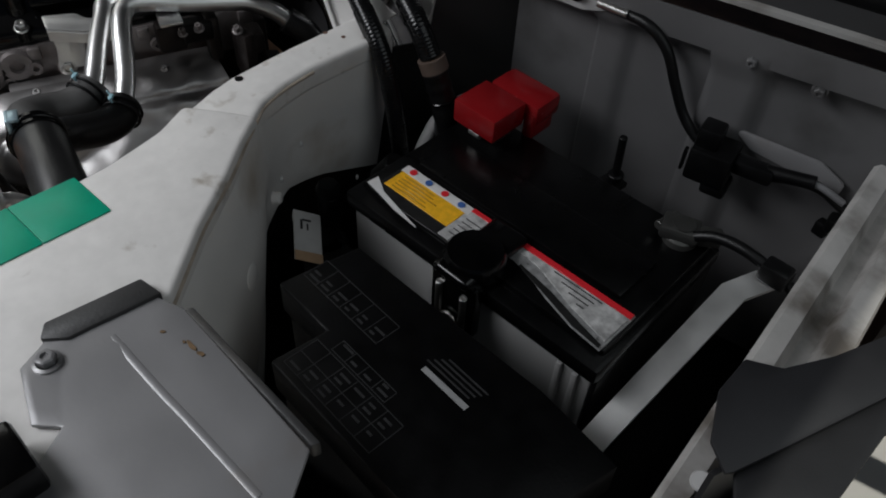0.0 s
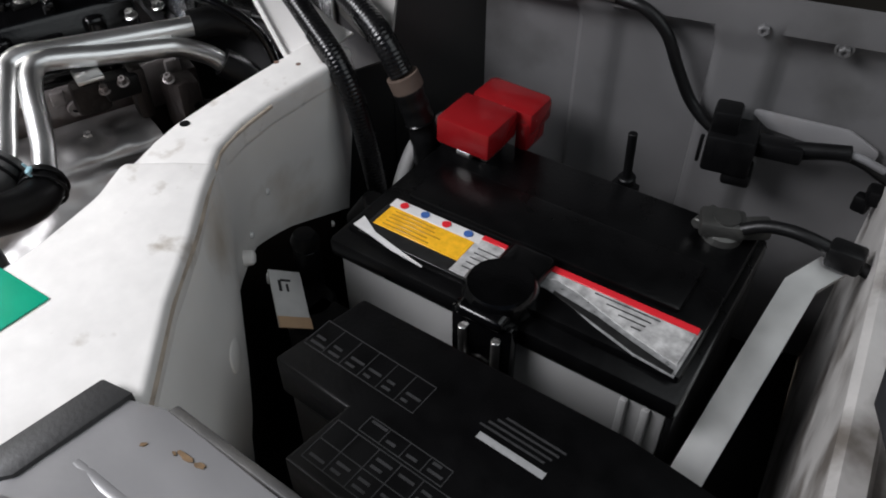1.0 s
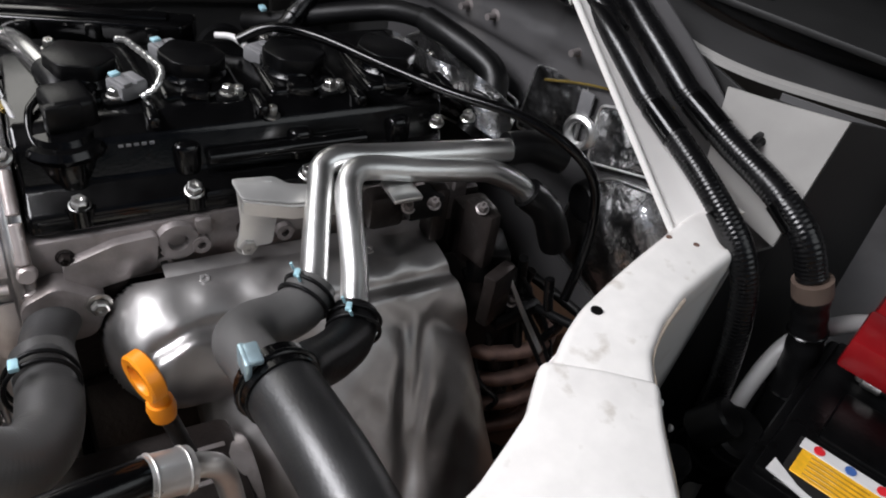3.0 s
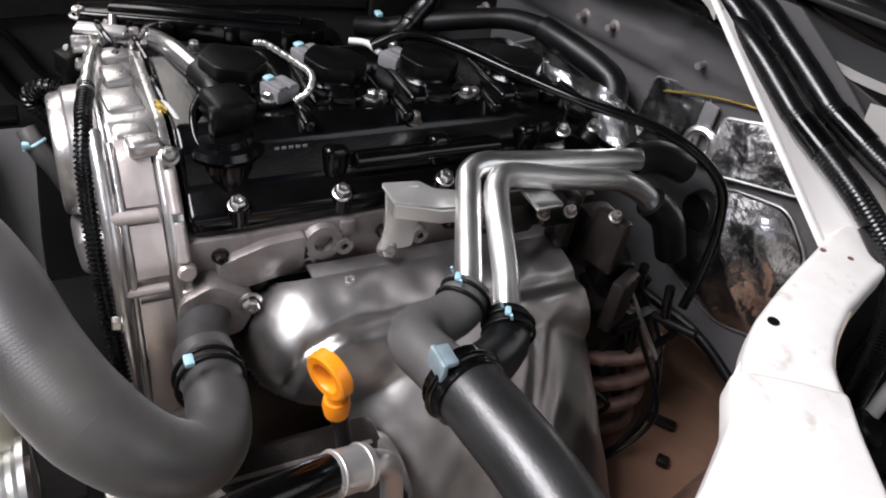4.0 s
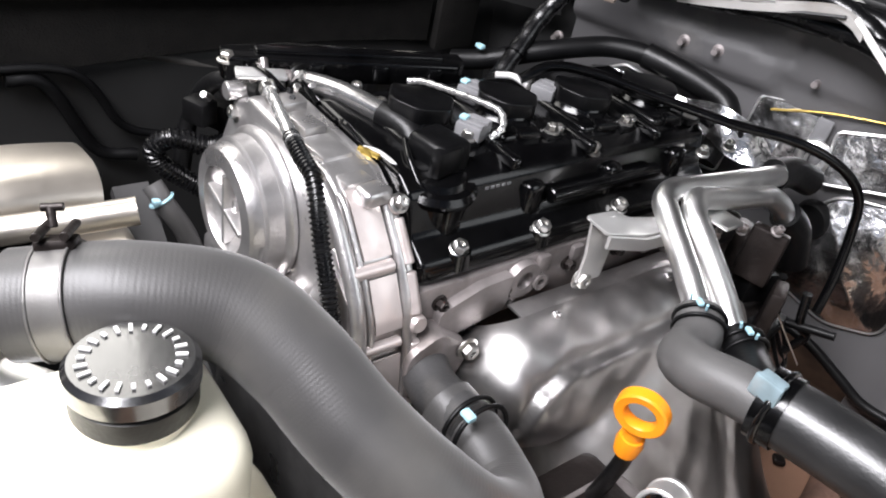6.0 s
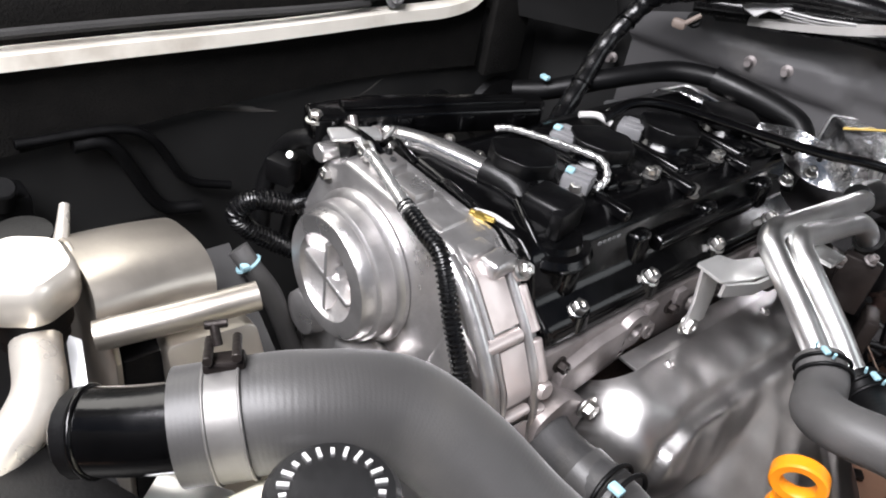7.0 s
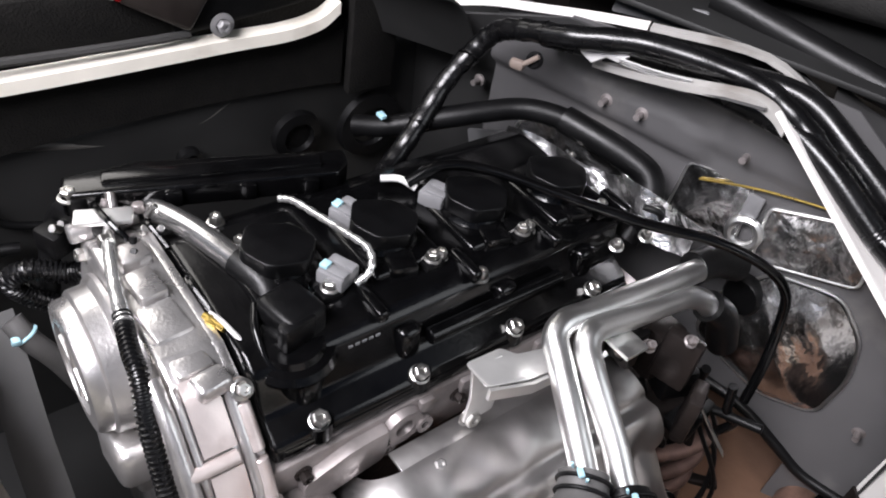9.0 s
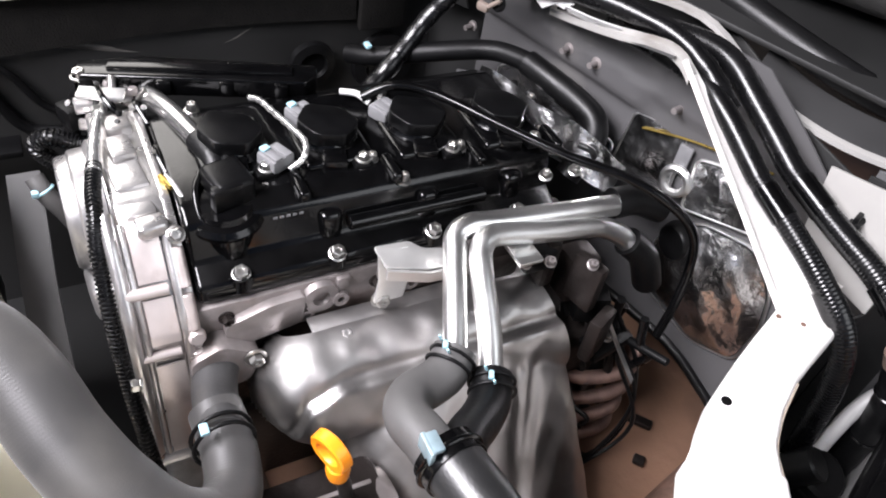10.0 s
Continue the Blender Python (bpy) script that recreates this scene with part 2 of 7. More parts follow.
def lathe(bm, origin, axis, prof, seg=28):
    axis = Vector(axis).normalized()
    u = axis.orthogonal().normalized()
    m = axes(origin, u, axis)
    b = bmesh.new()
    rings = []
    for r, h in prof:
        rings.append([b.verts.new((r * math.cos(2 * math.pi * k / seg), r * math.sin(2 * math.pi * k / seg), h)) for k in range(seg)] if r > 1e-6 else [b.verts.new((0, 0, h))])
    for a, c in zip(rings, rings[1:]):
        for k in range(seg):
            j = (k + 1) % seg
            if len(a) == 1 and len(c) == 1:
                continue
            if len(a) == 1:
                b.faces.new((a[0], c[k], c[j]))
            elif len(c) == 1:
                b.faces.new((a[k], a[j], c[0]))
            else:
                b.faces.new((a[k], a[j], c[j], c[k]))
    return merge(bm, b, m)


def spline(pts, sub=8):
    p = [Vector(q) for q in pts]
    p = [2 * p[0] - p[1]] + p + [2 * p[-1] - p[-2]]
    out = []
    for i in range(1, len(p) - 2):
        for k in range(sub):
            t = k / sub
            a, b, c, d = p[i - 1], p[i], p[i + 1], p[i + 2]
            out.append(0.5 * ((2 * b) + (c - a) * t + (2 * a - 5 * b + 4 * c - d) * t * t + (3 * b - a - 3 * c + d) * t ** 3))
    out.append(p[-2])
    return out


def tube(bm, pts, r, seg=16, sub=8, ribs=0.0, depth=0.0, raw=False, caps=True):
    """A hose along a smooth line. ribs: metres from rib to rib."""
    line = [Vector(q) for q in pts] if raw else spline(pts, sub)
    if ribs:
        fine, left = [], 0.0
        step = ribs / 4
        for a, b in zip(line, line[1:]):
            length = (b - a).length
            while left < length:
                fine.append(a.lerp(b, left / length))
                left += step
            left -= length
        line = fine
    rad = r if callable(r) else (lambda s: r)
    n = len(line)
    t0 = (line[1] - line[0]).normalized()
    u = t0.orthogonal().normalized()
    b = bmesh.new()
    prev = None
    first = last = None
    for i, q in enumerate(line):
        t = (line[min(i + 1, n - 1)] - line[max(i - 1, 0)]).normalized()
        u = (u - t * u.dot(t)).normalized()
        v = t.cross(u)
        rr = rad(i / (n - 1))
        if ribs and i % 4 in (2, 3):
            rr -= depth
        ring = [b.verts.new(q + rr * (math.cos(2 * math.pi * k / seg) * u + math.sin(2 * math.pi * k / seg) * v)) for k in range(seg)]
        if prev:
            for k in range(seg):
                j = (k + 1) % seg
                b.faces.new((prev[k], prev[j], ring[j], ring[k]))
        else:
            first = ring
        prev = last = ring
    if caps:
        b.faces.new(first)
        b.faces.new(last)
    return merge(bm, b)


def rod(bm, a, b, r, r2=None, seg=18):
    a, b = Vector(a), Vector(b)
    h = (b - a).length
    r2 = r if r2 is None else r2
    e = min(0.15 * r, 0.15 * h)
    return lathe(bm, a, b - a, [(0, 0), (r - e, 0), (r, e), (r2, h - e), (r2 - e, h), (0, h)], seg)


def sheet(bm, fn, nu, nv, thick=0.0015):
    b = bmesh.new()
    g = [[b.verts.new(fn(i / nu, j / nv)) for j in range(nv + 1)] for i in range(nu + 1)]
    for i in range(nu):
        for j in range(nv):
            b.faces.new((g[i][j], g[i + 1][j], g[i + 1][j + 1], g[i][j + 1]))
    bmesh.ops.recalc_face_normals(b, faces=b.faces)
    if thick:
        bmesh.ops.solidify(b, geom=b.faces[:], thickness=thick)
    return merge(bm, b)


def hexbolt(bm, p, axis, r=0.006, flange=1.45, h=0.006):
    lathe(bm, p, axis, [(0, 0), (r * flange, 0), (r * flange, 0.0012), (r * 1.1, 0.002)], 20)
    lathe(bm, Vector(p) + Vector(axis).normalized() * 0.0015, axis, [(0, 0), (r, 0), (r, h * 0.85), (r * 0.8, h), (r * 0.45, h), (r * 0.4, h * 0.7), (0, h * 0.7)], 6)
    return bm


def ring(bm, centre, axis, major, minor, seg=28, seg2=10):
    m = axes(centre, Vector(axis).orthogonal(), axis)
    pts = [m @ Vector((major * math.cos(2 * math.pi * k / seg), major * math.sin(2 * math.pi * k / seg), 0)) for k in range(seg + 1)]
    return tube(bm, pts, minor, seg2, raw=True, caps=False)


B = bmesh.new

# ---- ground and cabin shell ----
bm = B()
sheet(bm, lambda u, v: (-60 + 120 * u, -60 + 120 * v, 0.004 * math.sin(9 * u) * math.cos(7 * v)), 40, 40, 0)
lone("ground", bm, BROWN, "reddish brown bare earth under the van", "ground", kind="structure")


MV = axes((0, 0, 0), OUT, (0, 0, 1))


def slab(name, lo, hi, mat, label, category="wall"):
    """A wall in the van's own directions: out, rearward, up."""
    bm = B()
    box(bm, [(a + b) / 2 for a, b in zip(lo, hi)], [b - a for a, b in zip(lo, hi)], 0.004, MV)
    return lone(name, bm, mat, label, category, kind="structure")


slab("ceiling", (-1.3, -0.80, 2.0), (0.85, 1.5, 2.04), PAINTSHADE, "dark lining over the cabin", "ceiling")
slab("wall_west", (-1.34, -1.00, 0.3), (-1.3, 1.5, 1.30), PAINTSHADE, "dark trim of the far cabin side below its window")
slab("wall_west_rear", (-1.34, 0.70, 1.30), (-1.3, 1.5, 2.0), PAINTSHADE, "dark trim of the far cabin side behind its window")
slab("wall_west_front", (-1.34, -1.00, 1.30), (-1.3, -0.60, 2.0), PAINTSHADE, "dark pillar of the far cabin side ahead of its window")
slab("wall_north", (-1.3, 1.46, 0.3), (0.85, 1.5, 2.0), PAINTSHADE, "dark trim behind the seats")
slab("wall_south", (-1.3, -1.00, 0.3), (0.85, -0.96, 1.12), PAINTSHADE, "dark dashboard wall under the windscreen")
slab("wall_east_rear", (0.81, 0.32, 0.3), (0.85, 1.46, 2.0), PAINTSHADE, "dark door pillar and body side behind the door opening")
slab("wall_east_front", (0.81, -0.96, 0.3), (0.85, -0.75, 2.0), PAINTSHADE, "dark body side ahead of the door opening")
bm = B()
prism(bm, [(0.80, -4.0), (5.0, -4.0), (5.0, 4.0), (0.80, 4.0)], MV @ Matrix.Translation((0, 0, 0.03)), 0.03, 0.002)
lone("pavement", bm, surface("pale_concrete", (0.74, 0.72, 0.68), 0.8, vary=0.1, scale=6, bump=0.3, bscale=60), "pale sunlit concrete outside the door", "pavement", kind="structure")

# ---- bulkhead behind the engine ----


def bulk_y(x):
    return 0.268 + 0.25 * x


def bulk(x, z, off=0.0):
    return Vector((x, bulk_y(x) - off, z))


def bulk_sheet(u, v):
    z = 0.615 + 0.285 * v
    x = -0.185 + (0.450 - 1.65 * max(0.0, z - 0.806)) * u
    z = 0.615 + (0.300 + 0.12 * min(0.0, x - 0.05)) * v
    z -= 0.040 * (1 - v) * max(0.0, min(1.0, (x - 0.14) / 0.08))
    y = bulk_y(x)
    y -= 0.010 / (1 + math.exp(-(z - 0.822) * 600)) / (1 + math.exp((x - 0.022) * 700))
    y -= 0.004 / (1 + math.exp(-(z - 0.838) * 600)) / (1 + math.exp(-(x - 0.022) * 700))
    y += 0.003 if -0.115 < x < 0.035 and 0.850 < z < 0.878 else 0.0
    return Vector((x, y, z))


bm = B()
sheet(bm, bulk_sheet, 60, 60, 0.002)
wall_bulkhead = lone("wall_bulkhead", bm, GREYPAINT, "grey painted pressed steel bulkhead behind the engine", "wall", kind="structure")
# same bulkhead, its far end coloured dark in place of shade
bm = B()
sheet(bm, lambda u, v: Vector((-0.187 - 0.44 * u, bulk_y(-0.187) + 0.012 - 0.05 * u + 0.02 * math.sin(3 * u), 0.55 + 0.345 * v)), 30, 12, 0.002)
lone("wall_bulkhead_far", bm, PAINTSHADE, "far end of the bulkhead, coloured dark for its shade", "wall", kind="structure")
bm = B()
for x, z, o in ((-0.065, 0.838, 0.010), (-0.032, 0.841, 0.010), (0.055, 0.845, 0.003), (0.235, 0.655, 0), (-0.2, 0.79, 0)):
    lathe(bm, bulk(x, z, o), (0.24, -1, 0), [(0, 0), (0.006, 0), (0.006, 0.002), (0.003, 0.003), (0.003, 0.012), (0, 0.012)], 14)
part("stud", bm, CASTDARK, wall_bulkhead)
bm = B()
tube(bm, [bulk(-0.1, 0.613, 0.003), bulk(0.10, 0.613, 0.003), bulk(0.15, 0.608, 0.003), bulk(0.19, 0.590, 0.003), bulk(0.222, 0.575, 0.003), bulk(0.262, 0.574, 0.003)], 0.0055, 12)
lone("edge_rubber", bm, RUBBERD, "black rubber along the bulkhead's lower edge", "seal", kind="structure")
tray = thing("undertray", (0.25, 0.25, 0.49), "brown dusty undertray beside the gearbox", "undertray")
bm = B()
prism(bm, [(0.06, -0.10), (0.50, -0.10), (0.45, 0.34), (0.30, 0.44), (0.06, 0.40)], axes((0, 0, 0.505), (1, 0, 0), (0.05, 0, 1)), 0.004, 0.001)
part("tray_sheet", bm, BROWN, tray)
bm = B()
tube(bm, [(0.275, 0.17, 0.502), (0.258, 0.24, 0.504), (0.240, 0.31, 0.506), (0.222, 0.39, 0.506)], 0.020, 16)
part("tray_fold", bm, RUST, tray)
for x, y, w in ((0.17, 0.20, 0.02), (0.20, 0.26, 0.012), (0.16, 0.29, 0.03), (0.22, 0.33, 0.02)):
    bm = B()
    box(bm, (x, y, 0.503), (w, 0.012, 0.006), 0.002, turn=40)
    part("tray_dirt", bm, BLOCK, tray)

# foil heat pads on the bulkhead


def crumple(bm, m, loc, dome):
    """A dented face laid on a foil pad, shrunk a little inside its outline."""
    b = bmesh.new()
    n, rings = len(loc), 14
    rng = random.Random(len(loc) + int(1000 * abs(loc[0][0])))
    ph = [(rng.uniform(60, 190), rng.uniform(60, 190), rng.uniform(0, 6.3), rng.uniform(0.0006, 0.0017)) for _ in range(9)]
    g = []
    for k in range(1, rings + 1):
        q = 0.97 * k / rings
        row = []
        for x, y in loc:
            x, y = x * q, y * q
            h = sum(c * (abs((a * x + e * y + p) / 3.14 % 2 - 1) - 0.5) for a, e, p, c in ph)
            row.append(b.verts.new((x, y, 0.0024 + dome * (1 - q * q) + h * min(1.0, (rings - k) / 3))))
        g.append(row)
    c = b.verts.new((0, 0, 0.0024 + dome))
    for i in range(n):
        b.faces.new((c, g[0][i], g[0][(i + 1) % n]))
        for k in range(rings - 1):
            b.faces.new((g[k][i], g[k + 1][i], g[k + 1][(i + 1) % n], g[k][(i + 1) % n]))
    merge(bm, b, m)


def foil_pad(poly, label, off=0.004, tilt=0.16, dome=0.0):
    obp = thing("heat_shield_pad", bulk(poly[0][0], poly[0][1]), label, "heat shield", "foil pads on the bulkhead")
    cx, cz = sum(p[0] for p in poly) / len(poly), sum(p[1] for p in poly) / len(poly)
    m = axes(bulk(cx, cz, off), (1, 0.25, 0), (0.2425, -0.970, tilt))
    loc = [((x - cx) * 1.031, z - cz) for x, z in poly]
    bm = B()
    prism(bm, loc, m, 0.005, 0.0015)
    crumple(bm, m, loc, dome)
    part("foil_sheet", bm, FOIL, obp)
    bm = B()
    tube(bm, [m @ Vector((x, y, 0.001)) for x, y in loc + loc[:1]], 0.0018, 8, 1, raw=True)
    part("rolled_edge", bm, STEEL, obp)
    return obp


def rounded(poly, r=0.012, k=4):
    out = []
    n = len(poly)
    for i in range(n):
        p, a, b = Vector(poly[i]), Vector(poly[i - 1]), Vector(poly[(i + 1) % n])
        p0, p1 = p + (a - p).normalized() * r, p + (b - p).normalized() * r
        for j in range(k + 1):
            t = j / k
            q = p0 * (1 - t) ** 2 + p * 2 * t * (1 - t) + p1 * t * t
            out.append((q.x, q.y))
    return out


foil_pad(rounded([(-0.135, 0.715), (0.010, 0.735), (0.012, 0.778), (-0.021, 0.782), (-0.069, 0.788), (-0.113, 0.794), (-0.141, 0.776)], 0.005), "crumpled silver foil pad behind the black hose", 0.012)
foil_pad(rounded([(0.014, 0.755), (0.076, 0.765), (0.070, 0.826), (0.016, 0.816)], 0.006), "crinkled silver foil pad on the bulkhead")
foil_pad(rounded([(0.095, 0.764), (0.172, 0.786), (0.168, 0.822), (0.150, 0.832), (0.088, 0.812)], 0.006), "crinkled silver foil pad with a rolled edge")
foil_pad(rounded([(0.080, 0.663), (0.102, 0.654), (0.154, 0.636), (0.200, 0.651), (0.205, 0.700), (0.196, 0.742), (0.167, 0.771), (0.115, 0.760), (0.085, 0.715)], 0.012), "large rounded foil heat shield low on the bulkhead", 0.004, 0.0, 0.016)
bm = B()
ring(bm, bulk(0.082, 0.785, 0.012), (0.3, -1, 0.1), 0.012, 0.004, 24, 8)
lone("loop_clamp", bm, STEEL, "pale steel loop clamp at the bulkhead", "clamp")
bm = B()
prism(bm, [(-0.007, -0.012), (0.007, -0.012), (0.007, 0.012), (-0.007, 0.012)], axes(bulk(0.078, 0.808, 0.010), (1, 0.25, 0), (0.24, -0.97, 0)), 0.003)
lone("foil_clip", bm, CONN, "small grey clip between foil pads", "clip")
bm = B()
tube(bm, [bulk(0.03, 0.808, 0.006), bulk(0.08, 0.826, 0.007), bulk(0.15, 0.841, 0.006)], 0.0011, 8)
lone("amber_wire", bm, BRASS, "thin amber wire above the foil pads", "wire")
bm = B()
rod(bm, bulk(0.105, 0.728, 0.004), bulk(0.105, 0.728, 0.016), 0.020, 0.018)
lone("rubber_grommet", bm, RUBBERD, "black rubber grommet in the bulkhead", "grommet")

# ---- rim of the engine opening ----
RIM = [(0.094, 0.2245, 0.9075), (0.082, 0.2235, 0.9145), (0.068, 0.2205, 0.9175), (0.052, 0.217, 0.915), (0.010, 0.212, 0.902), (-0.035, 0.208, 0.890), (-0.065, 0.206, 0.883)]
bm = B()


def strip_along(bm, line, w, h, raw_line=True):
    """A flat bar along a line: w sideways (an offset vector), h thick."""
    b = bmesh.new()
    prev = None
    for q in line:
        q = Vector(q)
        c = [b.verts.new(q), b.verts.new(q + Vector(w)), b.verts.new(q + Vector(w) + Vector(h)), b.verts.new(q + Vector(h))]
        if prev:
            for k in range(4):
                j = (k + 1) % 4
                b.faces.new((prev[k], prev[j], c[j], c[k]))
        else:
            b.faces.new(c)
        prev = c
    b.faces.new(prev)
    bmesh.ops.recalc_face_normals(b, faces=b.faces)
    return merge(bm, b)


strip_along(bm, spline(RIM, 5), (-0.002, 0.008, 0.002), (0, 0.001, -0.0065))
lone("trim_rim", bm, WHITESHADE, "white painted flanged rim above the engine opening, darkened for its shade", "body trim", kind="structure")
bm = B()
sheet(bm, lambda u, v: Vector((0.258 - 0.174 * u, 0.226, 0.806 + 0.108 * u)) + v * (0.056 - 0.048 * u) * Vector((-0.06, 0.96, -0.12 + 0.42 * (1 - u) ** 4)), 20, 6, 0.002)
sheet(bm, lambda u, v: Vector((0.257 - 0.174 * u, 0.2255, 0.8065 + 0.108 * u)) + v * Vector((0.002, 0.0, 0.0035)), 14, 2, 0.002)
lone("trim_gusset", bm, WHITE, "white painted sloping gusset panel rising from the rail", "body trim", kind="structure")
bm = B()
for dx, dy in ((0.0, 0.0), (0.012, 0.012)):
    lathe(bm, (0.258 + dx, 0.212 + dy, 0.8195), (0, 0, 1), [(0, 0), (0.002, 0), (0.002, 0.0006), (0, 0.001)], 12)
lone("spot_weld", bm, RUST, "small rusty weld spots at the foot of the gusset", "weld")

# top ledge behind the rim, under the seats
bm = B()
m = axes((-0.05, 0.28, 0.915), (0.94, 0.33, 0.06), (0, 0, 1))
box(bm, (0.0, 0.09, 0.0), (0.75, 0.20, 0.006), 0.002, m)
lone("trim_ledge", bm, PAINTSHADE, "dark steel ledge under the rear seats", "body trim", kind="structure")
bm = B()


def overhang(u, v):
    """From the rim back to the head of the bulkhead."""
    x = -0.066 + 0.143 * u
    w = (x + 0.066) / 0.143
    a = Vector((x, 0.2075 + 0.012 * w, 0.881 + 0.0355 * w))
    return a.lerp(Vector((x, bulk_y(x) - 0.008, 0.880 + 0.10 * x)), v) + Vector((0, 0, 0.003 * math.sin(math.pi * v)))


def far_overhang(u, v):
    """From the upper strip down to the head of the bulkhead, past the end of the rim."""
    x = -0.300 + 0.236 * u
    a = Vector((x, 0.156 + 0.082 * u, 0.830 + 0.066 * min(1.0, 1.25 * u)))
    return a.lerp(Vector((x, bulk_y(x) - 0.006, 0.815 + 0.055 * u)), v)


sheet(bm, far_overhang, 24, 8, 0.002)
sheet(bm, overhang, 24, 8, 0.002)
lone("trim_upper_panel", bm, SHADEP, "grey pressed panel running back under the rim, darkened for its shade", "body trim", kind="structure")
bm = B()
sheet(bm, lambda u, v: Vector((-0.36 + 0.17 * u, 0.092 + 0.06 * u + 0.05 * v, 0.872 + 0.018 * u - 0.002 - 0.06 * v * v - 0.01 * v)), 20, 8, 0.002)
lone("trim_far_panel", bm, PAINTSHADE, "dark pressed panel sloping back at the far end of the rim", "body trim", kind="structure")
bm = B()
prism(bm, rounded([(0, 0), (0.084, 0), (0.082, 0.018), (0.004, 0.016)], 0.003), axes((-0.112, 0.272, 0.893), (0.92, 0.37, 0.11), (0.37, -0.92, 0)), 0.004)
lone("latch_plate", bm, CONN, "pale grey latch plate standing behind the rim", "plate")

# white stepped panel beside the battery bay
# the panel's partial shade is in its colour
STEP = [Vector(p) for p in ((0.186, 0.305, 0.8765), (0.268, 0.322, 0.892), (0.270, 0.304, 0.800), (0.198, 0.300, 0.812))]
bm = B()
sheet(bm, lambda u, v: STEP[0].lerp(STEP[1], u).lerp(STEP[3].lerp(STEP[2], u), v) + Vector((0, -0.002 * math.sin(math.pi * u), 0)), 10, 8, 0.0025)
lone("wall_step", bm, WHITESHADE, "white painted stepped panel behind the cable tubes, darkened for its shade", "wall", kind="structure")
# dark sheet added for the shade in the slit under the rim
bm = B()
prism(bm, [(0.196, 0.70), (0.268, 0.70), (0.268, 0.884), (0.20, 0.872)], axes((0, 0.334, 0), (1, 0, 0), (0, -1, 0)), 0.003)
lone("wall_step_back", bm, PAINTSHADE, "dark sheet added for the shade in the gap over the stepped panel", "wall", kind="structure")
# another dark sheet added, for the shade behind the tubes
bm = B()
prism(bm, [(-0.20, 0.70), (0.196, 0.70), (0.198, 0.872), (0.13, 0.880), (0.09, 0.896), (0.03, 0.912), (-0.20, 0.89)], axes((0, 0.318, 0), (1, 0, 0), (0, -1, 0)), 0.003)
lone("wall_channel", bm, PAINTSHADE, "dark sheet added for the shade in the channel behind the cable tubes", "wall", kind="structure")
bm = B()


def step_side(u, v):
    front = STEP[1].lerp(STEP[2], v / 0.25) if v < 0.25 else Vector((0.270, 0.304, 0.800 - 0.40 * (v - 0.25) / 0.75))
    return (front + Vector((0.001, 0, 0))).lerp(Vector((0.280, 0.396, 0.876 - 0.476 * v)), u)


# this side's shade is put into its dark colour
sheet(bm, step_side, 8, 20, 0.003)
lone("wall_step_side", bm, PAINTSHADE, "side of the stepped panel, coloured dark for its shade", "wall", kind="structure")
bm = B()
box(bm, (0.226, 0.300, 0.858), (0.004, 0.012, 0.009), 0.001, turn=20)
box(bm, (0.228, 0.296, 0.856), (0.009, 0.008, 0.004), 0.001, turn=20)
rod(bm, (0.227, 0.308, 0.857), (0.228, 0.290, 0.856), 0.003)
lone("panel_clip", bm, BLACK, "small black clip on the white panel", "clip")

# ---- battery bay ----


def bay_y(x):
    return 0.215 + 0.64 * x


def bay_sheet(u, v):
    x, z = 0.20 + 0.37 * u, 0.45 + 0.425 * v
    y = bay_y(x)
    for c, w, d in ((0.455, 0.018, 0.012), (0.36, 0.012, 0.006), (0.60, 0.02, 0.010)):
        y -= d * max(0.0, min(1.0, (w - abs(x - c)) / 0.006 + 0.5)) * (1 if z < 0.845 else 0)
    y -= 0.018 * max(0.0, min(1.0, (z - 0.838) / 0.012)) * max(0.0, min(1.0, (x - 0.275) / 0.025))
    return Vector((x, y, z))


bm = B()
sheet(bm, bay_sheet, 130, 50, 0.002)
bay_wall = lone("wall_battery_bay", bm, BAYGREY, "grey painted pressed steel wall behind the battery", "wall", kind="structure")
for x, z in ((0.466, 0.851), (0.512, 0.845)):
    bm = B()
    hexbolt(bm, (x, bay_y(x) - 0.017, z), (0.54, -0.84, 0), 0.0045)
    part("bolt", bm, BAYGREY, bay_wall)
bm = B()
prism(bm, [(0.24, 0.34), (0.258, 0.265), (0.280, 0.205), (0.305, 0.150), (0.340, 0.105), (0.42, 0.050), (0.60, -0.10), (0.80, -0.10), (0.765, 0.14), (0.645, 0.39), (0.54, 0.60), (0.24, 0.62)], axes((0, 0, 0.53), (1, 0, 0), (0, 0, 1)), 0.004)
lone("floor_battery_bay", bm, BLACK, "black floor of the battery bay", "floor", kind="structure")

# upper black seal and cushion above the bay
bm = B()
tube(bm, [(-0.05, 0.325, 0.926), (0.10, 0.352, 0.912), (0.18, 0.392, 0.900), (0.28, 0.464, 0.896), (0.5, 0.600, 0.896), (0.8, 0.79, 0.896)], 0.013, 14)
lone("rubber_seal", bm, RUBBERD, "thick black rubber seal above the battery bay", "seal", kind="structure")
bm = B()
BAYRIM = spline([(-0.052, 0.249, 0.9065), (0.035, 0.280, 0.917), (0.09, 0.300, 0.893), (0.125, 0.314, 0.879), (0.175, 0.330, 0.876), (0.226, 0.367, 0.8755), (0.278, 0.412, 0.875), (0.368, 0.468, 0.875), (0.60, 0.615, 0.875), (0.80, 0.74, 0.875)], 5)
strip_along(bm, BAYRIM, (-0.003, 0.006, 0.001), (0, 0.0, 0.004))
lone("trim_bay_rim", bm, WHITESHADE, "white rolled rim above the battery bay, darkened for its shade", "body trim", kind="structure")
bm = B()
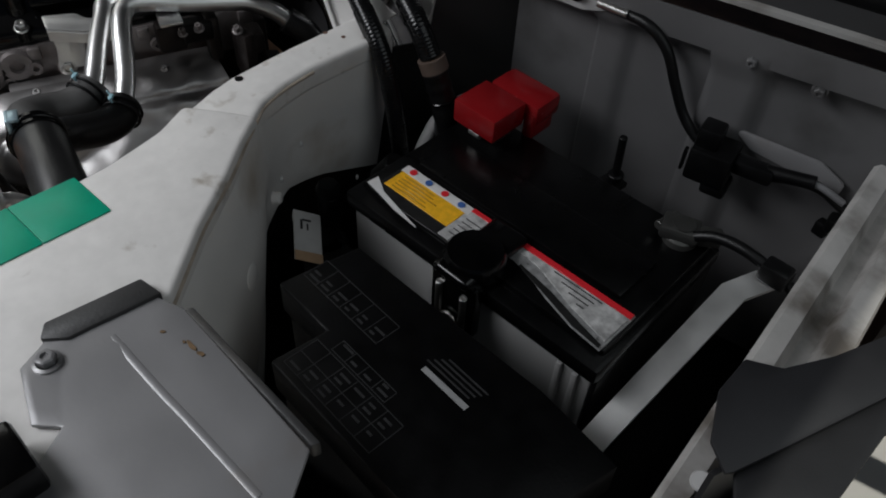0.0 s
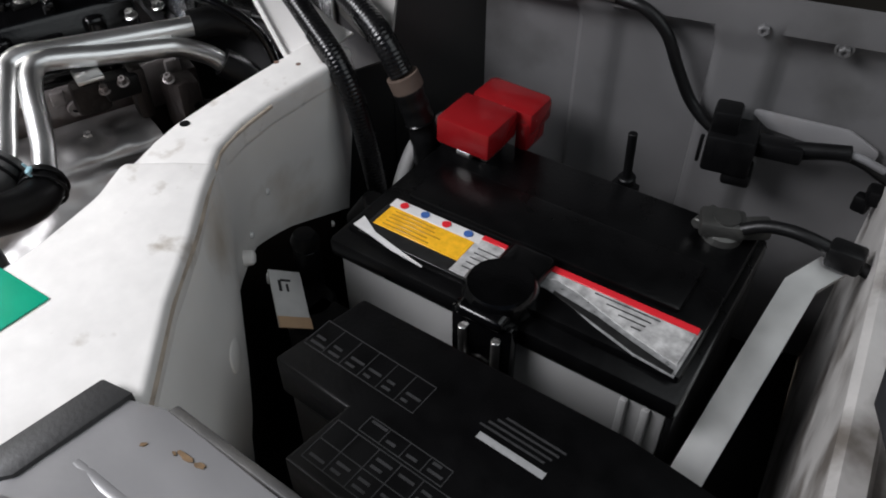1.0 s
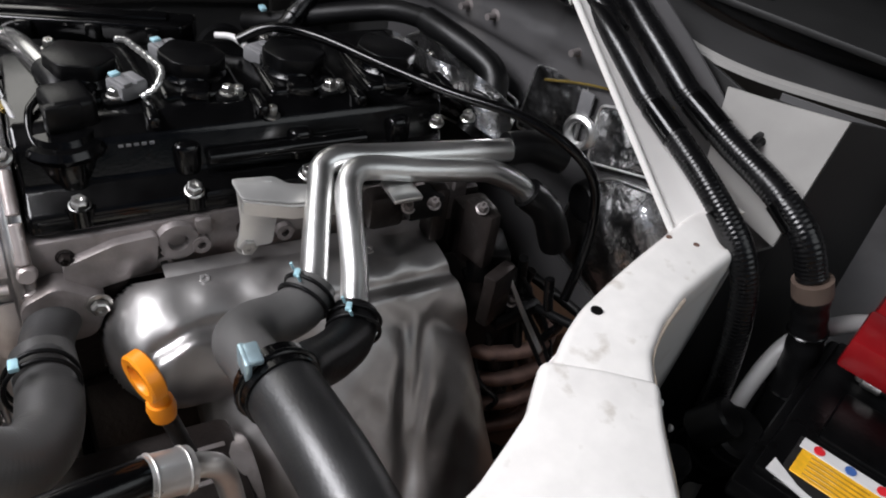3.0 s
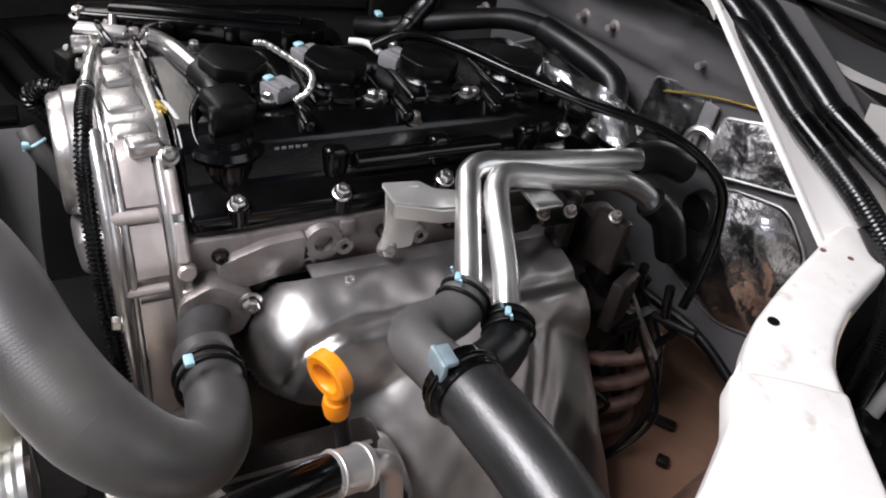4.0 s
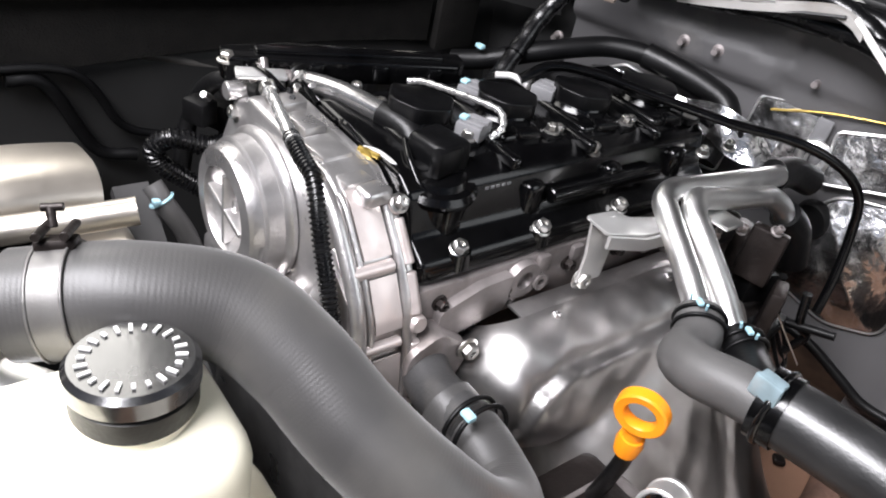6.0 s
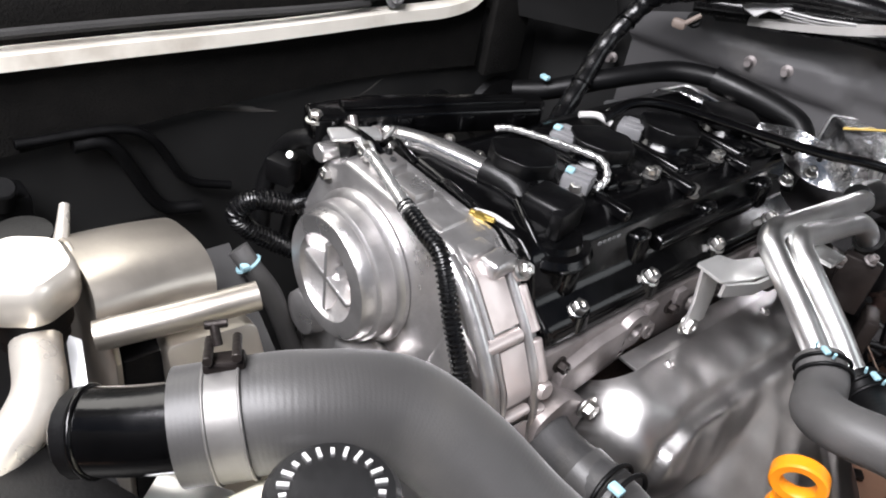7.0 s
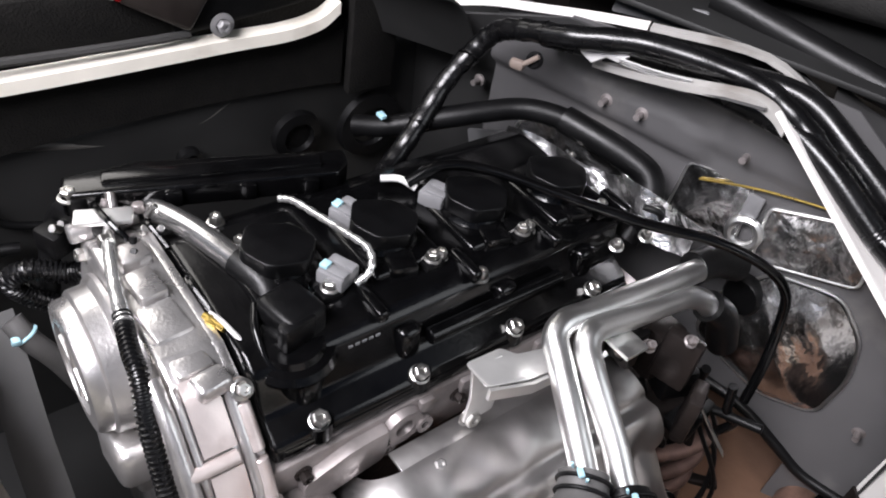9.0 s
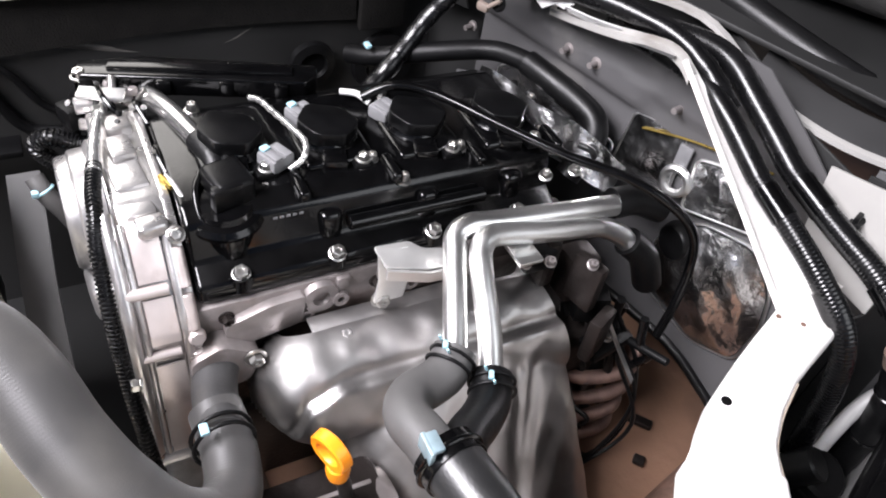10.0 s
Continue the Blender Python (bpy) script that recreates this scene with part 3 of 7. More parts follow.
strip_along(bm, spline([(-0.308, 0.150, 0.830), (-0.262, 0.160, 0.851), (-0.224, 0.170, 0.866)], 5), (-0.003, 0.006, 0.001), (0, 0, 0.006))
strip_along(bm, spline([(-0.210, 0.176, 0.869), (-0.18, 0.195, 0.879), (-0.15, 0.212, 0.885), (-0.10, 0.233, 0.8965), (-0.054, 0.2485, 0.9062)], 5), (-0.003, 0.006, 0.001), (0, 0, 0.0045))
lone("trim_far_rim", bm, WHITE, "white painted lip at the far end of the rim", "body trim", kind="structure")
bm = B()
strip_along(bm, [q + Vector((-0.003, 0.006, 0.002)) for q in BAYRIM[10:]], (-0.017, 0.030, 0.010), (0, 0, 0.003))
lone("trim_bay_ledge", bm, SHADEP, "grey painted ledge behind the rolled rim, darkened for its shade", "body trim", kind="structure")
bm = B()
box(bm, (0.137, 0.682, 1.03), (0.82, 0.46, 0.20), 0.05, turn=31, seg=4)
lone("seat_cushion", bm, SEATM, "dark grey cloth seat cushion above the bay", "seat", "seats")

# ---- inner rail with its wide white top ----
RIGHT = [(0.272, 0.270), (0.285, 0.243), (0.294, 0.216), (0.305, 0.185), (0.320, 0.157), (0.336, 0.136), (0.352, 0.125), (0.376, 0.110), (0.41, 0.090), (0.453, 0.061), (0.511, 0.029), (0.640, -0.045)]
LEFT = [(0.234, 0.262), (0.244, 0.235), (0.255, 0.208), (0.266, 0.180), (0.278, 0.152), (0.293, 0.120), (0.305, 0.102), (0.321, 0.083), (0.335, 0.064)]
bm = B()
prism(bm, LEFT + [(0.40, 0.085)] + RIGHT[7::-1], axes((0, 0, 0.8198), (1, 0, 0), (0, 0, 1)), 0.022, 0.0055, 4)
inner_rail = lone("trim_inner_rail", bm, RAILW, "white painted curved inner rail between engine and battery", "body rail", kind="structure")
FRONT = [(0.319, 0.077), (0.332, 0.065), (0.344, 0.054), (0.357, 0.034), (0.370, 0.013), (0.380, -0.010), (0.387, -0.035), (0.396, -0.07), (0.404, -0.12), (0.42, -0.30)]
bm = B()
prism(bm, [(0.336, 0.104), (0.353, 0.1265)] + RIGHT[7:] + [(0.640, -0.30)] + FRONT[::-1], axes((0, 0, 0.8214), (1, 0, 0), (0, 0, 1)), 0.024, 0.0055, 4)
part("rail_plate", bm, RAILW, inner_rail)
bm = B()
lathe(bm, (0.2995, 0.1255, 0.8197), (0, 0, 1), [(0, 0), (0.0034, 0), (0.0034, 0.0008), (0, 0.0008)], 16)
part("locating_hole", bm, BLACK, inner_rail, "small dark hole in the rail")

bm = B()
tube(bm, [(x - 0.0002, y + 0.0, 0.8150) for x, y in RIGHT[3:]], 0.0016, 8, 6)
part("edge_sealer", bm, surface("tan_sealer", (0.52, 0.44, 0.36), 0.6, vary=0.3, scale=60), inner_rail, "dirty tan sealer line")


def polyline(pts, s):
    pts = [Vector((*p, 0)) for p in pts]
    seg = [(b - a).length for a, b in zip(pts, pts[1:])]
    d = s * sum(seg)
    for a, b, w in zip(pts, pts[1:], seg):
        if d <= w + 1e-9:
            return a.lerp(b, d / w)
        d -= w
    return pts[-1]


bm = B()
sm = [(p.x, p.y) for p in spline([(*p, 0) for p in RIGHT], 6)]


FOOT = [(-0.30, 0.5165), (0.085, 0.5165), (0.112, 0.610), (0.126, 0.680), (0.160, 0.705), (0.200, 0.695), (0.240, 0.680), (0.280, 0.660)]


def rail_foot(y):
    """Height of the lower edge of the rail's side, cut away where the cables pass."""
    for (a, za), (b, zb) in zip(FOOT, FOOT[1:]):
        if y <= b:
            return za + (zb - za) * (y - a) / (b - a)
    return FOOT[-1][1]


def rail_wall(u, v):
    p = polyline(sm, u)
    n = Vector((0.5, 0.86, 0))
    bulge = 0.016 * math.sin(math.pi * min(1, v * 1.3)) * min(1, max(0, (u - 0.25) * 4)) - 0.012 * v
    edge = 0.004 * min(1, v * 14)
    return Vector((p.x, p.y, 0.8165 - (0.8165 - rail_foot(p.y)) * v)) + n * (bulge + edge - 0.004)


sheet(bm, rail_wall, 60, 30, 0.002)
lone("wall_rail_side", bm, WHITE, "white painted inner side of the rail facing the battery", "wall", kind="structure")
# dark panel added to fill the gap past the rail's end
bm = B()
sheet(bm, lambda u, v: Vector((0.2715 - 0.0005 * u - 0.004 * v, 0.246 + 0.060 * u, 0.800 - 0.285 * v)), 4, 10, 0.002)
lone("wall_rail_end", bm, PAINTSHADE, "dark panel added to close the gap between the rail and the stepped panel", "wall", kind="structure")
# added panel, keeps the opening under the rail side dark
bm = B()
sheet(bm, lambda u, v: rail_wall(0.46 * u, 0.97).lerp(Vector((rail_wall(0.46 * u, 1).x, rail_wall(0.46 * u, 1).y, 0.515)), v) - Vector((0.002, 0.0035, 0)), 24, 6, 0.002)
lone("wall_under_rail", bm, BLOCK, "dark brown panel added to close the opening under the cut-away rail side", "wall", kind="structure")
bm = B()
sl = [(p.x, p.y) for p in spline([(*p, 0) for p in LEFT[:7] + FRONT], 6)]
sheet(bm, lambda u, v: Vector((polyline(sl, u).x + 0.003 + 0.016 * v, polyline(sl, u).y + 0.002, 0.812 - v * (0.018 + 0.075 * max(0.0, min(1.0, (0.060 - polyline(sl, u).y) / 0.05))))), 50, 8, 0.002)
lone("wall_rail_engine_side", bm, WHITE, "white painted side of the rail facing the engine", "wall", kind="structure")

sticker = thing("green_sticker", (0.4115, -0.037, 0.8214), "plain green paper sticker creased across, on the white rail", "sticker")
A0, A1, A2, A3 = Vector((0.377, -0.007)), Vector((0.419, 0.0105)), Vector((0.446, -0.067)), Vector((0.404, -0.085))
for s0, s1 in ((0.0, 0.548), (0.552, 1.0)):
    bm = B()
    prism(bm, rounded([tuple(A0.lerp(A3, s0)), tuple(A1.lerp(A2, s0)), tuple(A1.lerp(A2, s1)), tuple(A0.lerp(A3, s1))], 0.0012), axes((0, 0, 0.8225), (1, 0, 0), (0, 0, 1)), 0.0009, 0.0002)
    part("sticker_panel", bm, GREEN, sticker)

for p, r in (((0.430, 0.088, 0.735), 0.011), ((0.372, 0.128, 0.752), 0.005), ((0.345, 0.148, 0.70), 0.004)):
    bm = B()
    lathe(bm, p, (0.5, 0.86, 0.05), [(0, 0.003), (r * 0.7, 0.003), (r, 0.0015), (r * 1.1, -0.004), (0, -0.004)], 20)
    lone("pressed_dimple", bm, WHITE, "round pressed dimple in the white rail side", "dimple", "dimples", kind="structure")
# wall bumps on the battery side of the rail
for p in ((0.315, 0.214, 0.70), (0.335, 0.16, 0.77), (0.36, 0.135, 0.76)):
    bm = B()
    lathe(bm, p, (0.5, 0.86, 0), [(0, 0), (0.0028, 0), (0.002, 0.002), (0, 0.0025)], 12)
    lone("rail_clip", bm, PAPER, "small pale clip on the rail's side", "clip", "rail clips")

# ---- grey bracket plate on the rail ----
plate = thing("bracket_plate", (0.52, 0.0, 0.822), "grey pressed steel bracket plate bolted onto the white rail", "bracket")
bm = B()
PL = [(0.507, -0.030), (0.496, 0.014), (0.522, 0.036), (0.636, 0.074), (0.71, 0.02), (0.68, -0.12), (0.575, -0.036), (0.568, -0.050), (0.530, -0.052), (0.520, -0.042)]


def plate_z(x, y):
    return 0.8262 - 0.02 * max(0, x - 0.55)


b = bmesh.new()
prism(b, PL, axes((0, 0, 0), (1, 0, 0), (0, 0, 1)), 0.003, 0.001)
bmesh.ops.triangulate(b, faces=b.faces[:])
bmesh.ops.subdivide_edges(b, edges=b.edges[:], cuts=3, use_grid_fill=True)
for v in b.verts:
    d = (v.co.x - 0.525) * 0.26 - (v.co.y + 0.02) * 0.97
    v.co.z += plate_z(v.co.x, v.co.y) + 0.003 * math.exp(-(d / 0.004) ** 2) * (1 if v.co.x > 0.50 else 0)
merge(bm, b)
part("plate_sheet", bm, PLATE, plate, sharp=60)
bm = B()
prism(bm, [(0.505, -0.037), (0.492, 0.018), (0.508, 0.027), (0.521, -0.026), (0.516, -0.040)], axes((0, 0, 0.829), (1, 0, 0), (0, 0, 1)), 0.008, 0.0015)
part("foam_strip", bm, RUBBER, plate, "dark grey foam sealing strip")
bm = B()
prism(bm, [(0.524, 0.041), (0.636, 0.080), (0.636, 0.075), (0.524, 0.036)], axes((0, 0, 0.827), (1, 0, 0), (0, 0, 1)), 0.012, 0.001)
part("edge_flange", bm, RUBBER, plate)
bm = B()
tube(bm, [(x, y, plate_z(x, y) - 0.0050) for x, y in ((0.527, -0.004), (0.538, 0.0), (0.549, 0.004), (0.575, 0.014), (0.599, 0.024), (0.650, 0.044))], 0.0055, 40)
part("pressed_bead", bm, PLATE, plate)
STAIN = surface("brown_rust_stain", (0.16, 0.10, 0.05), 0.75, vary=0.5, scale=160, bump=0.1)
rng = random.Random(4)
for cx, cy, rx, ry, turn in ((0.5515, 0.0345, 0.0052, 0.0016, 20), (0.558, 0.0375, 0.0028, 0.0013, 30), (0.535, 0.022, 0.0018, 0.0009, 70), (0.5465, 0.031, 0.0014, 0.0008, 10)):
    bm = B()
    poly = []
    for k in range(14):
        a, w = 2 * math.pi * k / 14, 0.65 + 0.5 * rng.random()
        poly.append((rx * w * math.cos(a), ry * w * math.sin(a)))
    prism(bm, poly, Matrix.Translation((cx, cy, plate_z(cx, cy) + 0.0006)) @ Matrix.Rotation(radians(turn), 4, "Z"), 0.0006, 0)
    part("rust_stain", bm, STAIN, plate, "small brown rust stain")
bm = B()
hexbolt(bm, (0.532, -0.038, 0.8262), (0, 0, 1), 0.0055, h=0.005)
part("bolt", bm, PLATE, plate)
bm = B()
box(bm, (0.595, -0.062, 0.835), (0.035, 0.028, 0.022), 0.003, turn=20)
rod(bm, (0.57, -0.075, 0.838), (0.535, -0.10, 0.834), 0.008)
lone("wiring_plug", bm, GLOSS, "black plastic wiring plug beside the bracket plate", "connector")

# ---- battery ----
U, V = Vector((0.931, 0.365, 0)), Vector((-0.365, 0.931, 0))
MB = axes((0.381, 0.181, 0.75), U, (0, 0, 1))
LEN, DEP = 0.255, 0.168
battery = thing("battery", MB @ Vector((LEN / 2, DEP / 2, -0.216)), "car battery with pale case and black lid, red terminal cover", "battery")
bm = B()
box(bm, (LEN / 2, DEP / 2, -0.114), (LEN - 0.010, DEP - 0.010, 0.204), 0.004, MB)
case = part("case", bm, BCASE, battery, "pale translucent plastic case")
for k in (0.224, 0.238):
    bm = B()
    box(bm, (k, 0.004, -0.114), (0.005, 0.006, 0.19), 0.0015, MB)
    part("case_rib", bm, BCASE, case)
bm = B()
box(bm, (LEN / 2, DEP / 2, -0.008), (LEN, DEP, 0.016), 0.004, MB)
lid = part("lid", bm, LIDM, battery, "glossy black plastic lid")
bm = B()
box(bm, (LEN / 2, DEP / 2 + 0.004, 0.001), (LEN - 0.012, DEP - 0.020, 0.010), 0.003, MB)
part("lid_plateau", bm, LIDM, lid)
bm = B()
box(bm, (LEN / 2, 0.085, 0.006), (LEN - 0.05, 0.05, 0.008), 0.003, MB)
part("vent_cover", bm, LIDM, lid)


def lab(name, x0, x1, y0, y1, mat, up, label=""):
    bm = B()
    box(bm, ((x0 + x1) / 2, (y0 + y1) / 2, 0.0064 + up / 2), (x1 - x0, y1 - y0, 0.0006 + up), 0.0003, MB, seg=1)
    return part(name, bm, mat, lid, label)


def band(name, pts_lo, pts_hi, mat, up):
    bm = B()
    prism(bm, pts_lo + pts_hi[::-1], MB @ Matrix.Translation((0, 0, 0.0067 + up)), 0.001, 0.0)
    return part(name, bm, mat, lid)


lab("label_sheet", 0.018, 0.128, 0.012, 0.055, LDARK, 0.0002, "printed paper label")
band("label_sheet", [(0.138, 0.030), (0.150, 0.0345), (0.165, 0.0325), (0.190, 0.023), (0.220, 0.0145), (0.246, 0.012)], [(0.138, 0.055), (0.150, 0.055), (0.165, 0.055), (0.190, 0.055), (0.220, 0.055), (0.247, 0.055)], SILVER, 0.0002)
lab("label_yellow", 0.022, 0.092, 0.024, 0.0455, YELLOW, 0.0008)
lab("label_white", 0.020, 0.095, 0.0455, 0.0545, PAPER, 0.0008)
lab("label_white", 0.092, 0.127, 0.014, 0.052, CRUMP, 0.0007)
lab("label_red", 0.094, 0.128, 0.0505, 0.055, LRED, 0.0012)
lab("label_red", 0.137, 0.246, 0.0495, 0.055, LRED, 0.0012)
band("label_swoosh", [(0.012, 0.0150), (0.030, 0.0120), (0.050, 0.0080), (0.076, 0.0060)], [(0.013, 0.0260), (0.030, 0.0165), (0.052, 0.0115), (0.076, 0.0066)], PAPER, 0.0010)
band("label_white", [(0.140, 0.040), (0.155, 0.0445), (0.17, 0.042), (0.21, 0.029), (0.244, 0.021)], [(0.140, 0.0492), (0.155, 0.0492), (0.17, 0.0492), (0.21, 0.0492), (0.245, 0.0492)], CRUMP, 0.0008)
band("label_dark", [(0.158, 0.0330), (0.190, 0.0240), (0.220, 0.0155), (0.244, 0.0130)], [(0.158, 0.0350), (0.190, 0.0300), (0.220, 0.0220), (0.244, 0.0165)], LDARK, 0.0008)
for k in range(4):
    bm = B()
    lathe(bm, MB @ Vector((0.030 + 0.018 * k, 0.050, 0.0074)), (0, 0, 1), [(0, 0), (0.0032, 0), (0.0032, 0.0009), (0, 0.0009)], 16)
    part("label_icon", bm, LRED if k % 2 == 0 else LBLUE, lid)
rng = random.Random(4)
for k in range(5):
    lab("print_bar", 0.028, 0.060 + 0.028 * rng.random(), 0.0265 + 0.0037 * k, 0.0278 + 0.0037 * k, surface("dark_yellow_print", (0.35, 0.17, 0.01), 0.4, bump=0) if k == 0 else bpy.data.materials["dark_yellow_print"], 0.0011)
for k in range(5):
    lab("print_bar", 0.097, 0.112 + 0.010 * rng.random(), 0.021 + 0.005 * k, 0.0222 + 0.005 * k, BAR, 0.0010)
for k in range(4):
    lab("print_bar", 0.180 + 0.01 * k, 0.215 + 0.016 * rng.random(), 0.0465 - 0.0045 * k, 0.0478 - 0.0045 * k, BAR, 0.0011)
bm = B()
lathe(bm, MB @ Vector((LEN - 0.028, DEP - 0.022, 0.003)), (0, 0, 1), [(0, 0), (0.014, 0), (0.013, 0.008), (0.0095, 0.010), (0.009, 0.020), (0, 0.020)], 20)
part("negative_terminal", bm, surface("lead", (0.10, 0.10, 0.095), 0.45, metal=0.8, bump=0.2), battery, "dull lead battery terminal post")

# black plate added over the end of the pale case
bm = B()
box(bm, (LEN - 0.003, DEP / 2, -0.112), (0.004, DEP - 0.012, 0.196), 0.001, MB)
part("end_plate", bm, BLACK, battery, "black plate over the battery's end")

bm = B()
box(bm, (LEN - 0.030, DEP - 0.022, 0.016), (0.030, 0.022, 0.012), 0.003, MB, turn=20)
box(bm, (LEN - 0.010, DEP - 0.012, 0.014), (0.020, 0.012, 0.014), 0.003, MB, turn=35)
rod(bm, MB @ Vector((LEN - 0.045, DEP - 0.030, 0.014)), MB @ Vector((LEN - 0.040, DEP - 0.008, 0.014)), 0.004)
part("terminal_clamp", bm, bpy.data.materials["lead"], battery, "dull corroded terminal clamp")

clampb = thing("battery_clamp", MB @ Vector((0.13, -0.01, 0.0)), "black hold-down clamp over the middle of the battery", "clamp")
bm = B()
MC = MB @ Matrix.Translation((0.132, 0, 0))
box(bm, (0, 0.02, 0.010), (0.034, 0.072, 0.010), 0.005, MC, seg=3)
lathe(bm, MC @ Vector((0.0, 0.012, 0.006)), (0, 0, 1), [(0, 0), (0.024, 0), (0.024, 0.010), (0.021, 0.014), (0, 0.015)], 24)
box(bm, (0.0, -0.006, -0.020), (0.044, 0.010, 0.055), 0.003, MC)
part("clamp_body", bm, GLOSS, clampb)
bm = B()
for dx in (-0.012, 0.012):
    rod(bm, MC @ Vector((dx, -0.012, -0.045)), MC @ Vector((dx, -0.012, -0.005)), 0.003)
ring(bm, MC @ Vector((0.0, -0.013, -0.040)), V, 0.007, 0.0022)
part("hook_bolt", bm, BOLT, clampb)

redc = thing("terminal_cover", (0.375, 0.33, 0.757), "red plastic cover on the positive battery terminal", "terminal cover")
MR = axes((0.350, 0.293, 0.7905), U, (0.03, 0, 1)) @ Matrix.Diagonal((0.88, 0.88, 0.90, 1))
bm = B()
box(bm, (0.0265, 0.024, -0.012), (0.053, 0.048, 0.026), 0.003, MR)
part("front_box", bm, RED, redc)
bm = B()
box(bm, (0.034, 0.070, -0.013), (0.064, 0.040, 0.024), 0.006, MR)
box(bm, (0.057, 0.066, -0.026), (0.013, 0.036, 0.030), 0.004, MR)
part("rear_box", bm, RED, redc)
bm = B()
box(bm, (0.03, 0.028, -0.030), (0.03, 0.03, 0.016), 0.003, MR)
rod(bm, MR @ Vector((0.02, 0.006, -0.028)), MR @ Vector((0.034, 0.006, -0.028)), 0.004)
part("terminal", bm, BOLT, redc)
bm = B()
tube(bm, [(0.345, 0.36, 0.775), (0.325, 0.335, 0.768), (0.312, 0.300, 0.745), (0.318, 0.27, 0.69), (0.33, 0.25, 0.62)], 0.006, 12)
lone("pale_cable", bm, CASE, "pale grey cable sheath beside the battery", "cable")

# ground strap and rod behind the battery
bm = B()
strip_along(bm, [(0.596, 0.423, 0.768), (0.590, 0.400, 0.757), (0.625, 0.277, 0.704), (0.637, 0.237, 0.685), (0.644, 0.19, 0.55)], (0.019, 0.006, 0.0), (0.0, 0.0, -0.003))
hdb = thing("hold_down_bar", (0.644, 0.19, 0.55), "flat pale steel hold-down bar beside the battery", "bar")
part("flat_bar", bm, STEEL, hdb)
bm = B()
hexbolt(bm, (0.646, 0.243, 0.688), (0.15, -0.35, 1), 0.0042)
part("bolt", bm, BLACK, hdb)
bm = B()
rod(bm, (0.441, 0.412, 0.70), (0.441, 0.408, 0.782), 0.0035)
rod(bm, (0.441, 0.411, 0.735), (0.441, 0.410, 0.742), 0.007)
box(bm, (0.438, 0.412, 0.728), (0.02, 0.016, 0.006), 0.001, turn=12)
lone("hold_down_rod", bm, BLACK, "black threaded hold-down rod behind the battery", "rod")
bm = B()
tube(bm, [(0.545, 0.398, 0.765), (0.565, 0.412, 0.776), (0.595, 0.424, 0.776), (0.64, 0.44, 0.762), (0.70, 0.46, 0.74)], 0.0045, 12)
box(bm, (0.608, 0.428, 0.774), (0.022, 0.016, 0.016), 0.003, turn=20)
lone("ground_cable", bm, RUBBERD, "black ground cable from the battery post", "cable")

# relay box with printed cover
ZC = 0.777
CV = [(0.470, 0.161), (0.481, 0.0985), (0.532, 0.115), (0.541, 0.075), (0.705, 0.128), (0.690, 0.236), (0.628, 0.2215)]
relay = thing("relay_box", (0.58, 0.15, 0.53), "black relay box with a printed plastic cover", "relay box")
bm = B()
prism(bm, CV, axes((0, 0, ZC), (1, 0, 0), (0, 0, 1)), 0.030, 0.0022)
part("cover", bm, RELAYM, relay)
bm = B()
c = Vector((sum(p[0] for p in CV) / 7, sum(p[1] for p in CV) / 7))
prism(bm, [(c + (Vector(p) - c) * 0.94)[:] for p in CV], axes((0, 0, ZC - 0.03), (1, 0, 0), (0, 0, 1)), 0.217, 0.002)
part("box_body", bm, GLOSS, relay)
UC, VC = Vector((0.952, 0.305, 0)), Vector((-0.305, 0.952, 0))
MP = axes((0.541, 0.075, ZC), UC, (0, 0, 1))


def pbar(x0, y0, x1, y1, mat=BAR, nm="print_bar"):
    bm = B()
    box(bm, ((x0 + x1) / 2, (y0 + y1) / 2, 0.0), (abs(x1 - x0), abs(y1 - y0), 0.0006), 0, MP)
    part(nm, bm, mat, relay)


for gx, gy, nx, ny, cw, ch in ((0.006, 0.006, 6, 2, 0.014, 0.013), (-0.045, 0.058, 6, 1, 0.013, 0.020), (0.018, 0.034, 4, 1, 0.013, 0.010)):
    for i in range(nx + 1):
        pbar(gx + i * cw, gy, gx + i * cw + 0.0005, gy + ny * ch)
    for j in range(ny + 1):
        pbar(gx, gy + j * ch, gx + nx * cw, gy + j * ch + 0.0005)
    for i in range(nx):
        for j in range(ny):
            for k in range(2):
                if rng.random() < 0.8:
                    w = 0.004 + 0.006 * rng.random()
                    pbar(gx + i * cw + 0.0025, gy + j * ch + 0.003 + 0.0045 * k, gx + i * cw + 0.0025 + w, gy + j * ch + 0.0046 + 0.0045 * k)
pbar(0.067, 0.0665, 0.106, 0.0705, BARW, "brand_bar")
for k in range(4):
    pbar(0.064 + 0.003 * k, 0.074 + 0.0035 * k, 0.102 + 0.002 * k, 0.0752 + 0.0035 * k)

# tagged valve beside the relay box
tv = thing("vacuum_valve", (0.375, 0.155, 0.60), "black valve with a white paper tag tied on", "valve")
bm = B()
rod(bm, (0.372, 0.165, 0.60), (0.372, 0.165, 0.690), 0.019)
rod(bm, (0.350, 0.176, 0.66), (0.350, 0.176, 0.722), 0.010)
lathe(bm, (0.350, 0.176, 0.722), (0, 0, 1), [(0, 0), (0.010, 0), (0.011, 0.006), (0.008, 0.012), (0, 0.013)], 18)
box(bm, (0.40, 0.165, 0.66), (0.05, 0.04, 0.06), 0.004, turn=20)
part("valve_body", bm, BLACK, tv)
bm = B()
MT = axes((0.354, 0.143, 0.719), (0.11, 0.85, -0.51), (0.378, 0.435, 0.807))
prism(bm, [(0, 0), (0.026, 0), (0.026, -0.048), (0, -0.048)], MT, 0.0012, 0.0003)
part("paper_tag", bm, PAPER, tv, "white paper tag with a printed mark")
bm = B()
